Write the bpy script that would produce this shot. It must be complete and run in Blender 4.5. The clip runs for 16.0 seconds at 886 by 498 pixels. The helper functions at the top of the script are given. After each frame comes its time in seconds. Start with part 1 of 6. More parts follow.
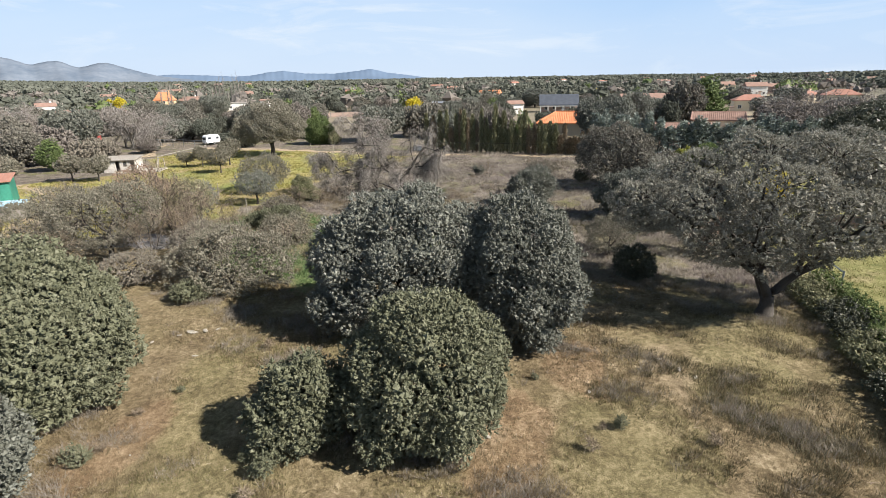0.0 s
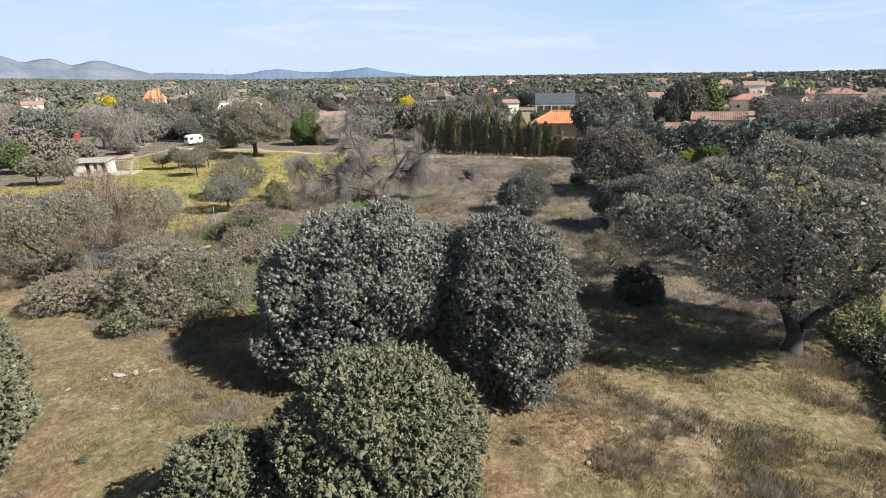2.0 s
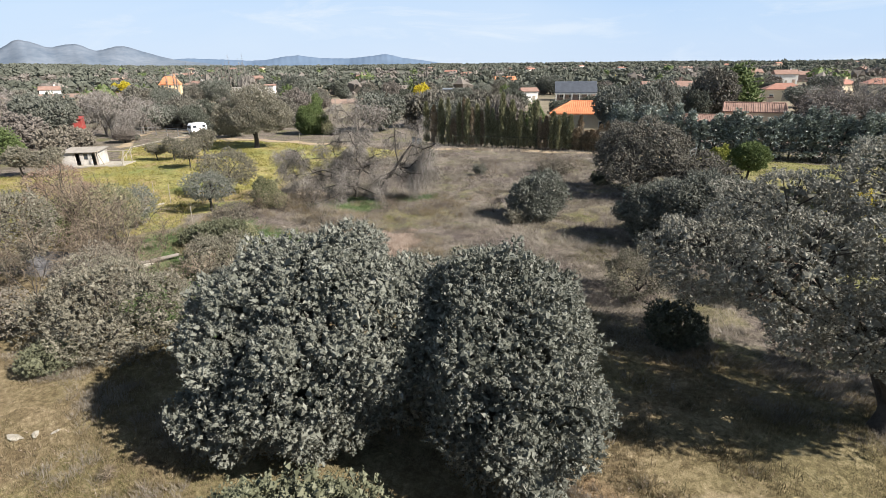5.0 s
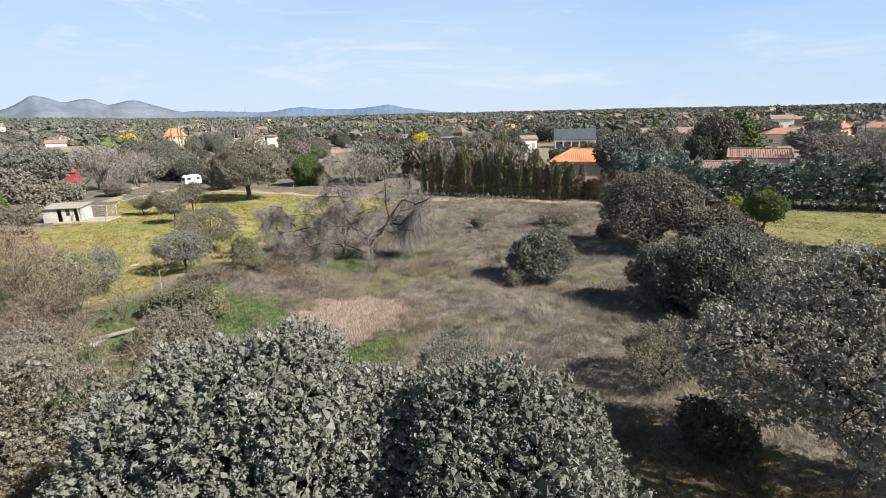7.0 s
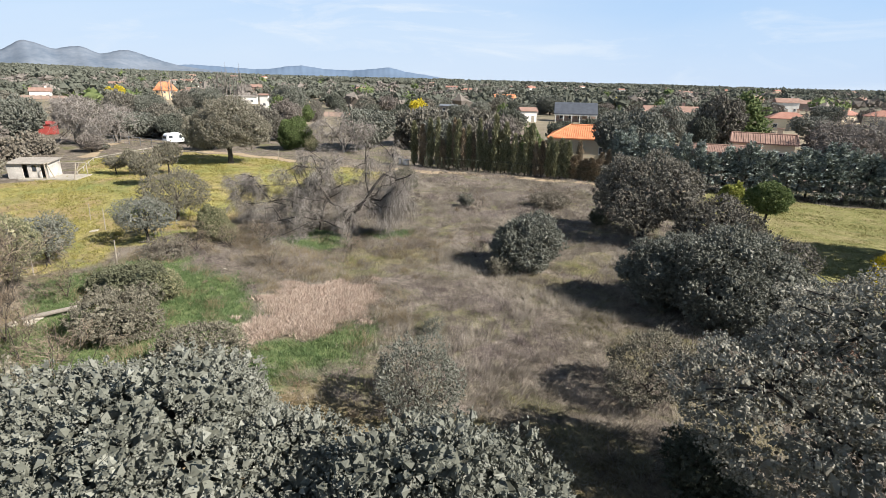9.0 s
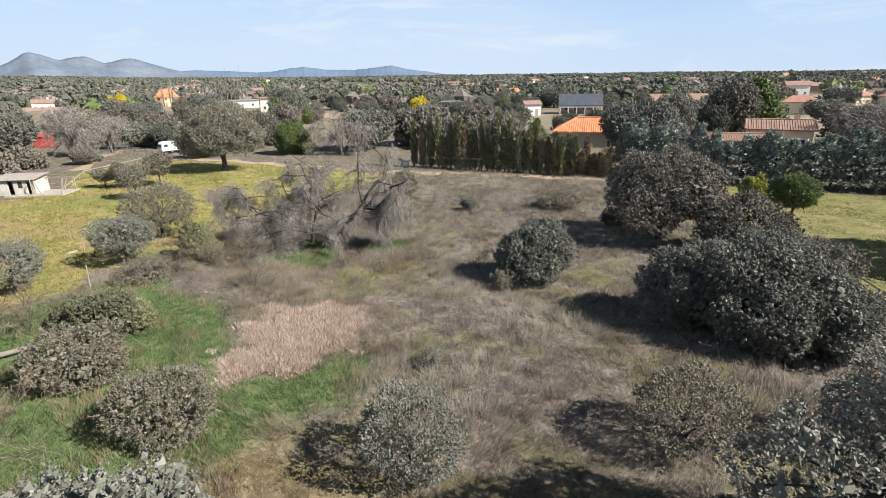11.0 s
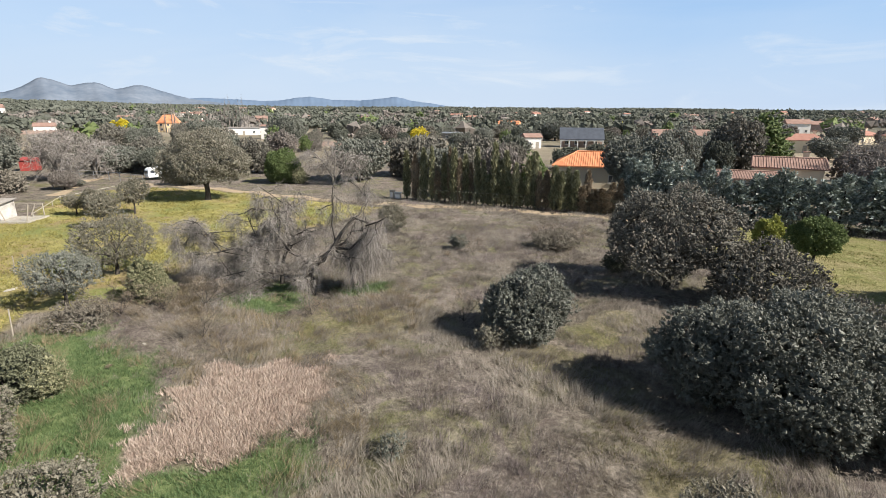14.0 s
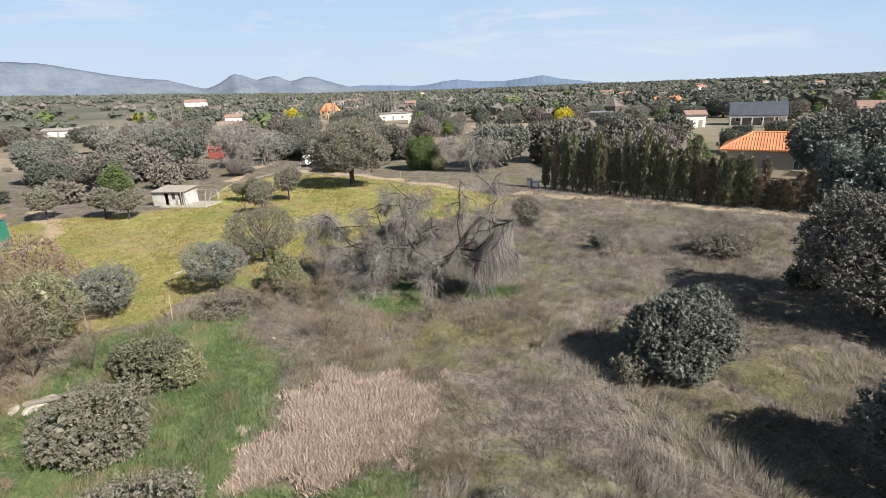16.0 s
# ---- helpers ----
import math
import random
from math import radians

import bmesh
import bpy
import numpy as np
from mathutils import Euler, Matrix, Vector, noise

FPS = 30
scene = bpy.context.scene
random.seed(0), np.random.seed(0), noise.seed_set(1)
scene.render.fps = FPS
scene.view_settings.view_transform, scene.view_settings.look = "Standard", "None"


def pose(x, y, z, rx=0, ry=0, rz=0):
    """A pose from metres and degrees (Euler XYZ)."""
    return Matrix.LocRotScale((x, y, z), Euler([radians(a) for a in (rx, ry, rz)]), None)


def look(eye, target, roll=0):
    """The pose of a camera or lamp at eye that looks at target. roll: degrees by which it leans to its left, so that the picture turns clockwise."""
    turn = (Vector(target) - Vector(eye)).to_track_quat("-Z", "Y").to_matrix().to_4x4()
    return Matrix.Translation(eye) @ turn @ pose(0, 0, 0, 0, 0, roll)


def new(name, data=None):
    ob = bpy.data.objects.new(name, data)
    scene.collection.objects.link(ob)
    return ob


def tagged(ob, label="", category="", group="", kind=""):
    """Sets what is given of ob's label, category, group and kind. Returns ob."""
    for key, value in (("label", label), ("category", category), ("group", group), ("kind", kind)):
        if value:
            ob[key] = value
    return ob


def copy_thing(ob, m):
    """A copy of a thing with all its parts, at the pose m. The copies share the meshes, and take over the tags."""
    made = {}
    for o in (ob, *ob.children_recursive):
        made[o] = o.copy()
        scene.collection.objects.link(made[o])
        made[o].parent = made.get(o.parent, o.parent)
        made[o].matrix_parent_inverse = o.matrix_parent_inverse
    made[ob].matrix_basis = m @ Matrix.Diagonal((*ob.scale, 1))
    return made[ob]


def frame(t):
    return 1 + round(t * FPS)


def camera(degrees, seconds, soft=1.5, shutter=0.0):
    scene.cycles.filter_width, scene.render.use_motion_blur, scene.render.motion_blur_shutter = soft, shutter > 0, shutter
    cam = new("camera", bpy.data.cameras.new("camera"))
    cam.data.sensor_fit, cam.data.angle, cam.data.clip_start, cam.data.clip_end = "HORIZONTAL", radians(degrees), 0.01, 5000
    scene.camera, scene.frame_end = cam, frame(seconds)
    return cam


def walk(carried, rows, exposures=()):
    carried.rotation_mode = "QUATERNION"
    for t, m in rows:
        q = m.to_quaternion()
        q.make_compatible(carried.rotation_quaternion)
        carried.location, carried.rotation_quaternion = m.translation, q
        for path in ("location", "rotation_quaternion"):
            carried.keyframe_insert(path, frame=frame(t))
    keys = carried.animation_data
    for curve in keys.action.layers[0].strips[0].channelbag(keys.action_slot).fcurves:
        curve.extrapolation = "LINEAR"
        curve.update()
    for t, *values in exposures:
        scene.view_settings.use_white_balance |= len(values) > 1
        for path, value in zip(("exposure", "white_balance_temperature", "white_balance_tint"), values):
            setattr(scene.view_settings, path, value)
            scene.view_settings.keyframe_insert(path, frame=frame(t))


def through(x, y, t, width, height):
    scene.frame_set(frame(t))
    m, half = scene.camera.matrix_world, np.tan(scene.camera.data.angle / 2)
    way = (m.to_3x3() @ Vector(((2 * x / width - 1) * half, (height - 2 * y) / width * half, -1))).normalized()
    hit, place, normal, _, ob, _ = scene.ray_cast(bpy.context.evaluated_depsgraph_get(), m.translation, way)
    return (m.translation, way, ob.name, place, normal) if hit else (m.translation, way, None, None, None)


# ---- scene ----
cam = camera(83.5, 16.0, soft=0.85)
PATH = [
    (0, (2.443, 0.702, 10.076), (2.178, 2.928, 9.336), -1.2),
    (0.5, (2.549, 1.660, 10.126), (2.280, 3.901, 9.435), -2.1),
    (1, (2.736, 2.572, 10.103), (2.473, 4.819, 9.429), -1.8),
    (1.5, (2.878, 3.430, 10.113), (2.626, 5.678, 9.439), -1.1),
    (2, (2.928, 4.246, 10.048), (2.680, 6.471, 9.302), -1.1),
    (2.5, (2.917, 5.073, 9.873), (2.662, 7.276, 9.067), -1.0),
    (3, (2.935, 5.964, 9.818), (2.656, 8.180, 9.055), -1.4),
    (3.5, (3.105, 6.838, 9.832), (2.801, 9.073, 9.137), -1.9),
    (3.7, (3.164, 7.168, 9.851), (2.854, 9.406, 9.170), -2.0),
    (5.8, (3.489, 10.220, 10.035), (3.161, 12.397, 9.184), -0.3),
    (6, (3.489, 10.624, 10.045), (3.153, 12.811, 9.226), -0.5),
    (6.5, (3.501, 11.543, 10.131), (3.151, 13.775, 9.449), -1.2),
    (7, (3.535, 12.385, 10.141), (3.193, 14.644, 9.547), -1.5),
    (7.5, (3.777, 13.091, 10.121), (3.446, 15.358, 9.554), -0.9),
    (8, (3.948, 13.714, 10.140), (3.636, 15.968, 9.513), 0.5),
    (8.5, (4.030, 14.292, 10.219), (3.731, 16.526, 9.517), 1.5),
    (9, (4.071, 14.918, 10.338), (3.761, 17.138, 9.603), 1.3),
    (9.5, (4.075, 15.642, 10.421), (3.736, 17.862, 9.691), 0.4),
    (9.7, (4.082, 15.935, 10.463), (3.734, 18.157, 9.747), -0.0),
    (11.8, (4.183, 18.507, 10.311), (3.837, 20.705, 9.524), -1.1),
    (12, (4.190, 18.684, 10.284), (3.843, 20.879, 9.486), -0.6),
    (12.5, (4.298, 19.405, 10.249), (3.941, 21.586, 9.420), -1.5),
    (13, (4.375, 20.207, 10.238), (4.013, 22.412, 9.477), -1.3),
    (13.5, (4.508, 20.859, 10.207), (4.142, 23.096, 9.551), -0.6),
    (14, (4.622, 21.424, 10.227), (4.266, 23.673, 9.608), 0.2),
    (14.5, (4.867, 21.885, 10.380), (4.502, 24.125, 9.730), 0.6),
    (15, (5.019, 22.396, 10.494), (4.423, 24.556, 9.752), -0.9),
    (15.5, (4.585, 23.573, 10.586), (3.742, 25.640, 9.823), -1.8),
    (16, (4.480, 24.149, 10.659), (3.502, 26.182, 9.967), -2.2),
]
walk(cam, [(t, look(eye, target, roll)) for t, eye, target, roll in PATH], exposures=[(0.0, 1.18), (9.5, 1.17), (12.5, 1.12), (16.0, 1.05)])

# ---- light and sky ----
SUN_DIR = Vector((0.76, -0.22, 0.61)).normalized()
sun_data = bpy.data.lights.new("sun", "SUN")
sun_data.energy, sun_data.angle, sun_data.color = 5.0, radians(0.53), (1.0, 0.94, 0.86)
sun_ob = new("sun", sun_data)
sun_ob.matrix_world = look((60, -20, 80), Vector((60, -20, 80)) - SUN_DIR)


def node(nt, kind, **values):
    n = nt.nodes.new(kind)
    for key, value in values.items():
        n.inputs[key.replace("_", " ")].default_value = value
    return n


def ramp(nt, fac, stops):
    n = nt.nodes.new("ShaderNodeValToRGB")
    els = n.color_ramp.elements
    while len(els) < len(stops):
        els.new(0.5)
    for e, (p, c) in zip(els, stops):
        e.position, e.color = p, (*c, 1) if len(c) == 3 else c
    nt.links.new(fac, n.inputs["Fac"])
    return n.outputs["Color"]


def mixc(nt, fac, a, b, blend="MIX"):
    n = nt.nodes.new("ShaderNodeMix")
    n.data_type, n.blend_type = "RGBA", blend
    for sock, v in ((n.inputs[0], fac), (n.inputs[6], a), (n.inputs[7], b)):
        if isinstance(v, (int, float)):
            sock.default_value = v
        elif isinstance(v, tuple):
            sock.default_value = (*v, 1)
        else:
            nt.links.new(v, sock)
    return n.outputs[2]


def maths(nt, op, a, b=0.0, clamp=False):
    n = nt.nodes.new("ShaderNodeMath")
    n.operation, n.use_clamp = op, clamp
    for sock, v in ((n.inputs[0], a), (n.inputs[1], b)):
        if isinstance(v, (int, float)):
            sock.default_value = v
        else:
            nt.links.new(v, sock)
    return n.outputs[0]


def noise_at(nt, vec, scale, detail=3.0, rough=0.55, dist=0.0):
    n = node(nt, "ShaderNodeTexNoise", Scale=scale, Detail=detail, Roughness=rough, Distortion=dist)
    nt.links.new(vec, n.inputs["Vector"])
    return n.outputs["Fac"]


world = bpy.data.worlds.new("sky")
scene.world = world
world.use_nodes = True
wt = world.node_tree
wt.nodes.clear()
sky = wt.nodes.new("ShaderNodeTexSky")
sky.sky_type, sky.sun_disc = "NISHITA", False
sky.sun_elevation, sky.sun_rotation = math.asin(SUN_DIR.z), math.atan2(SUN_DIR.x, SUN_DIR.y)
sky.altitude, sky.air_density, sky.dust_density, sky.ozone_density = 600, 1.0, 0.3, 1.5
coord = wt.nodes.new("ShaderNodeTexCoord").outputs["Generated"]
squash = node(wt, "ShaderNodeMapping", Scale=(1.0, 1.0, 5.5))
wt.links.new(coord, squash.inputs["Vector"])
veil = ramp(wt, noise_at(wt, squash.outputs["Vector"], 1.7, 5, 0.55, 0.6), [(0.36, (0, 0, 0)), (0.74, (1, 1, 1))])
streak = ramp(wt, noise_at(wt, squash.outputs["Vector"], 3.6, 7, 0.62, 0.9), [(0.54, (0, 0, 0)), (0.7, (1, 1, 1))])
rise = wt.nodes.new("ShaderNodeSeparateXYZ")
wt.links.new(coord, rise.inputs[0])
low_sky = ramp(wt, rise.outputs["Z"], [(0.3, (1, 1, 1)), (0.6, (0.15, 0.15, 0.15))])
thick = ramp(wt, rise.outputs["X"], [(0.0, (0.3, 0.3, 0.3)), (0.25, (0.06, 0.06, 0.06)), (0.7, (0.0, 0.0, 0.0))])
cloudy = maths(wt, "MULTIPLY", low_sky, maths(wt, "ADD", thick, maths(wt, "ADD", maths(wt, "MULTIPLY", veil, 0.24), maths(wt, "MULTIPLY", streak, 0.48)), True))
haze = ramp(wt, rise.outputs["Z"], [(0.0, (0.95, 0.95, 0.95)), (0.06, (0.62, 0.62, 0.62)), (0.13, (0.2, 0.2, 0.2)), (0.22, (0.0, 0.0, 0.0))])
upper = ramp(wt, rise.outputs["Z"], [(0.15, (0.36, 0.61, 0.97)), (0.32, (0.25, 0.50, 0.92)), (0.45, (0.18, 0.30, 0.50)), (0.6, (0.10, 0.145, 0.21)), (1.0, (0.055, 0.075, 0.11))])
sky_col = mixc(wt, 0.8, sky.outputs["Color"], mixc(wt, 1.0, upper, (8.2, 8.2, 8.2), "MULTIPLY"))
sky_col = mixc(wt, haze, sky_col, (4.9, 5.9, 7.4))
sky_col = mixc(wt, cloudy, sky_col, (5.9, 6.7, 7.65))
back = node(wt, "ShaderNodeBackground", Strength=0.0575)
wt.links.new(sky_col, back.inputs["Color"])
wt.links.new(back.outputs["Background"], wt.nodes.new("ShaderNodeOutputWorld").inputs["Surface"])


# ---- materials ----
def start_mat(name):
    m = bpy.data.materials.new(name)
    m.use_nodes = True
    nt = m.node_tree
    nt.nodes.clear()
    out = nt.nodes.new("ShaderNodeOutputMaterial")
    p = nt.nodes.new("ShaderNodeBsdfPrincipled")
    nt.links.new(p.outputs["BSDF"], out.inputs["Surface"])
    return m, nt, p, out


def surface(name, dark, light, scale=2.0, rough=0.85, fine=14.0, bump=0.25, metal=0.0, spec=0.3, per_object=0.0):
    """Grain at two scales between two colours, with a fine relief."""
    m, nt, p, _ = start_mat(name)
    vec = nt.nodes.new("ShaderNodeTexCoord").outputs["Object"]
    big, small = noise_at(nt, vec, scale, 4), noise_at(nt, vec, fine, 3, 0.65)
    f = maths(nt, "ADD", maths(nt, "MULTIPLY", big, 0.6), maths(nt, "MULTIPLY", small, 0.4))
    col = ramp(nt, f, [(0.32, dark), (0.68, light)])
    if per_object:
        rnd = nt.nodes.new("ShaderNodeObjectInfo").outputs["Random"]
        col = mixc(nt, per_object, col, ramp(nt, rnd, [(0, dark), (1, light)]))
    nt.links.new(col, p.inputs["Base Color"])
    p.inputs["Roughness"].default_value, p.inputs["Metallic"].default_value = rough, metal
    p.inputs["Specular IOR Level"].default_value = spec
    if bump:
        b = node(nt, "ShaderNodeBump", Strength=bump, Distance=0.03)
        nt.links.new(small, b.inputs["Height"])
        nt.links.new(b.outputs["Normal"], p.inputs["Normal"])
    return m


def foliage(name, dark, mid, light, rough=0.5, spec=0.35, through=0.22, patch=0.9, amount=0.66):
    """Leaves: each one its own shade, with drifts of tone through the crown."""
    m, nt, p, out = start_mat(name)
    rnd = nt.nodes.new("ShaderNodeNewGeometry").outputs["Random Per Island"]
    vec = nt.nodes.new("ShaderNodeTexCoord").outputs["Object"]
    drift = noise_at(nt, vec, patch, 3)
    whole = nt.nodes.new("ShaderNodeObjectInfo").outputs["Random"]
    f = maths(nt, "ADD", maths(nt, "MULTIPLY", rnd, 1 - amount), maths(nt, "MULTIPLY", drift, amount))
    f = maths(nt, "ADD", f, maths(nt, "MULTIPLY", maths(nt, "SUBTRACT", whole, 0.5), 0.12))
    col = ramp(nt, f, [(0.15, dark), (0.5, mid), (0.85, light)])
    nt.links.new(col, p.inputs["Base Color"])
    p.inputs["Roughness"].default_value, p.inputs["Specular IOR Level"].default_value = rough, spec
    if through:
        tr, mx = nt.nodes.new("ShaderNodeBsdfTranslucent"), node(nt, "ShaderNodeMixShader", Fac=through)
        nt.links.new(col, tr.inputs["Color"])
        nt.links.new(p.outputs["BSDF"], mx.inputs[1])
        nt.links.new(tr.outputs["BSDF"], mx.inputs[2])
        nt.links.new(mx.outputs["Shader"], out.inputs["Surface"])
    return m


OAK = foliage("holm_oak_leaves", (0.062, 0.066, 0.053), (0.142, 0.147, 0.121), (0.255, 0.26, 0.224), 0.55, 0.3, 0.14, 1.8, 0.7)
OAK_WARM = foliage("young_oak_leaves", (0.058, 0.062, 0.037), (0.118, 0.123, 0.076), (0.20, 0.20, 0.135), 0.6, 0.25, 0.08, 1.8, 0.7)
OAK_GREY = foliage("dusty_oak_leaves", (0.095, 0.087, 0.064), (0.182, 0.169, 0.13), (0.28, 0.263, 0.21), 0.7, 0.15, 0.2, 1.2, 0.5)
OAK_DULL = foliage("dull_oak_leaves", (0.072, 0.067, 0.055), (0.138, 0.129, 0.107), (0.22, 0.208, 0.175), 0.75, 0.12, 0.1, 0.9, 0.55)
OAK_DARK = foliage("dark_leaves", (0.035, 0.04, 0.025), (0.065, 0.07, 0.045), (0.11, 0.115, 0.08), 0.5, 0.35, 0.15)
CONIFER = foliage("cypress_needles", (0.09, 0.096, 0.05), (0.19, 0.19, 0.11), (0.34, 0.325, 0.205), 0.7, 0.15, 0.15, 0.6, 0.4)
CYPRESS_BROWN = foliage("browned_cypress", (0.12, 0.095, 0.062), (0.23, 0.18, 0.125), (0.36, 0.295, 0.21), 0.7, 0.2, 0.12, 0.6, 0.45)
BLUE_CONIFER = foliage("blue_cedar_needles", (0.08, 0.10, 0.085), (0.20, 0.23, 0.20), (0.42, 0.46, 0.41), 0.6, 0.25, 0.08, 0.9, 0.35)
FRESH = foliage("fresh_green_leaves", (0.06, 0.085, 0.032), (0.115, 0.152, 0.058), (0.20, 0.235, 0.10), 0.7, 0.15, 0.2)
YELLOW = foliage("mimosa_blossom", (0.30, 0.24, 0.02), (0.50, 0.41, 0.03), (0.68, 0.58, 0.08), 0.7, 0.1, 0.3)
BAMBOO = foliage("yellow_green_leaves", (0.16, 0.175, 0.04), (0.26, 0.275, 0.07), (0.37, 0.375, 0.12), 0.6, 0.2, 0.3)
RUSSET = foliage("withered_leaves", (0.15, 0.10, 0.075), (0.24, 0.165, 0.125), (0.34, 0.25, 0.19), 0.8, 0.15, 0.2)
DRY_SCRUB = foliage("dry_scrub_twigs", (0.095, 0.083, 0.066), (0.165, 0.147, 0.119), (0.25, 0.226, 0.187), 0.8, 0.15, 0.12)
FAR_LEAF = foliage("far_wood_leaves", (0.056, 0.062, 0.049), (0.10, 0.106, 0.086), (0.16, 0.163, 0.136), 0.9, 0.05, 0.08, 0.03, 0.85)
FAR_GREY = foliage("far_bare_crowns", (0.12, 0.105, 0.092), (0.175, 0.155, 0.138), (0.24, 0.218, 0.197), 0.9, 0.05, 0.12, 0.05, 0.8)
STRAW = foliage("dry_grass_blades", (0.13, 0.10, 0.058), (0.235, 0.187, 0.115), (0.37, 0.31, 0.21), 0.75, 0.2, 0.25, 1.6, 0.72)
FIELD_STRAW = foliage("faded_field_grass", (0.12, 0.104, 0.083), (0.235, 0.208, 0.173), (0.41, 0.37, 0.315), 0.75, 0.2, 0.25, 0.9, 0.75)
PALE_STRAW = foliage("bleached_reeds", (0.27, 0.20, 0.16), (0.43, 0.345, 0.285), (0.60, 0.51, 0.435), 0.75, 0.2, 0.25, 1.8, 0.55)
GRASS = foliage("spring_grass_blades", (0.055, 0.095, 0.038), (0.115, 0.172, 0.074), (0.215, 0.268, 0.13), 0.6, 0.2, 0.3, 0.9, 0.65)
MEADOW_GRASS = foliage("flowering_meadow", (0.14, 0.135, 0.045), (0.255, 0.23, 0.075), (0.43, 0.37, 0.12), 0.6, 0.2, 0.3, 0.25, 0.6)
OAK_OLD = foliage("silvery_oak_leaves", (0.11, 0.106, 0.084), (0.215, 0.209, 0.172), (0.345, 0.335, 0.284), 0.6, 0.25, 0.3, 1.4, 0.5)
MOSS = foliage("mossy_grass_blades", (0.07, 0.07, 0.028), (0.14, 0.128, 0.058), (0.26, 0.225, 0.115), 0.7, 0.2, 0.25, 0.5, 0.5)
BARK = surface("oak_bark", (0.025, 0.021, 0.018), (0.085, 0.075, 0.065), 1.5, 0.95, 18, 0.7)
BARE_WOOD = surface("weathered_branches", (0.12, 0.105, 0.09), (0.30, 0.275, 0.245), 1.2, 0.9, 20, 0.4)
TWIG = foliage("bare_twigs", (0.13, 0.115, 0.10), (0.215, 0.195, 0.175), (0.33, 0.305, 0.28), 0.85, 0.15, 0.0, 0.5, 0.35)
OLIVE_TUFT = foliage("olive_grass_tufts", (0.06, 0.055, 0.03), (0.115, 0.102, 0.06), (0.20, 0.176, 0.11), 0.75, 0.2, 0.2, 1.2, 0.7)
HEATHER = foliage("purplish_dead_stalks", (0.105, 0.082, 0.076), (0.185, 0.156, 0.15), (0.29, 0.255, 0.245), 0.85, 0.15, 0.1, 0.9, 0.7)
TWIG_BROWN = foliage("brown_twigs", (0.11, 0.085, 0.06), (0.19, 0.15, 0.11), (0.30, 0.25, 0.19), 0.85, 0.15, 0.0, 0.5, 0.4)
STONE = surface("granite_stone", (0.22, 0.20, 0.165), (0.44, 0.41, 0.35), 2.5, 0.9, 16, 0.5)
GRIMY = surface("grimy_whitewash", (0.27, 0.25, 0.225), (0.58, 0.55, 0.51), 0.9, 0.95, 7, 0.3)
WHITE = surface("lime_render", (0.58, 0.55, 0.50), (0.78, 0.76, 0.72), 0.5, 0.9, 9, 0.15, per_object=0.2)
CREAM = surface("cream_render", (0.55, 0.46, 0.32), (0.72, 0.62, 0.46), 0.5, 0.9, 9, 0.15, per_object=0.3)
OCHRE = surface("ochre_render", (0.60, 0.43, 0.25), (0.72, 0.54, 0.34), 0.5, 0.9, 9, 0.15)
PINK = surface("pink_render", (0.28, 0.20, 0.165), (0.40, 0.30, 0.25), 0.5, 0.9, 9, 0.15, per_object=0.3)
ROOF_ORANGE = surface("new_clay_tiles", (0.44, 0.16, 0.075), (0.60, 0.26, 0.13), 0.8, 0.85, 5, 0.3)
ROOF_RED = surface("red_clay_tiles", (0.26, 0.125, 0.09), (0.36, 0.195, 0.15), 0.8, 0.85, 5, 0.3)
ROOF_OLD = surface("old_clay_tiles", (0.19, 0.115, 0.09), (0.31, 0.205, 0.165), 0.8, 0.9, 5, 0.3)
ROOF_SLATE = surface("slate_roof", (0.045, 0.052, 0.065), (0.085, 0.095, 0.115), 0.8, 0.6, 6, 0.2)
SHEET = surface("fibre_cement_sheet", (0.17, 0.155, 0.135), (0.30, 0.275, 0.245), 1.0, 0.9, 8, 0.3)
PANE = surface("window_pane", (0.02, 0.025, 0.03), (0.06, 0.07, 0.085), 0.6, 0.08, 2, 0.0, 0.0, 0.6)
METAL = surface("galvanised_steel", (0.30, 0.31, 0.32), (0.46, 0.47, 0.48), 2.0, 0.45, 12, 0.1, 0.8)
RED_PAINT = surface("red_sheet_metal", (0.22, 0.035, 0.03), (0.33, 0.065, 0.055), 1.0, 0.6, 9, 0.1)
TEAL = surface("green_tarpaulin", (0.02, 0.14, 0.10), (0.05, 0.24, 0.17), 0.8, 0.6, 6, 0.3)
BLUE_ROOF = surface("pale_blue_sheet", (0.25, 0.42, 0.52), (0.42, 0.58, 0.68), 0.9, 0.6, 8, 0.1)
CARAVAN_SKIN = surface("caravan_panel", (0.66, 0.68, 0.70), (0.82, 0.83, 0.84), 0.7, 0.4, 10, 0.05)
RUBBER = surface("tyre_rubber", (0.015, 0.015, 0.015), (0.04, 0.04, 0.04), 3, 0.8, 20, 0.2)
TIMBER = surface("greyed_timber", (0.20, 0.17, 0.135), (0.40, 0.36, 0.30), 2.0, 0.9, 18, 0.4)
# Distance haze is mixed into the hillside's blue-grey base colour.
HILL = surface("hazed_wooded_hillside", (0.088, 0.115, 0.155), (0.165, 0.19, 0.228), 0.006, 1.0, 0.03, 0.0, 0.0, 0.0)
LAWN_GRASS = foliage("lawn_grass_blades", (0.09, 0.10, 0.035), (0.18, 0.175, 0.065), (0.34, 0.31, 0.14), 0.7, 0.2, 0.25, 0.5, 0.5)
# The far range's blue is distance haze put into its base colour.
HILL_FAR = surface("hazed_distant_range", (0.10, 0.145, 0.215), (0.135, 0.18, 0.25), 0.0012, 1.0, 0.004, 0.0, 0.0, 0.0)


# ---- geometry helpers ----
def unit(a):
    return a / np.maximum(np.linalg.norm(a, axis=-1, keepdims=True), 1e-9)


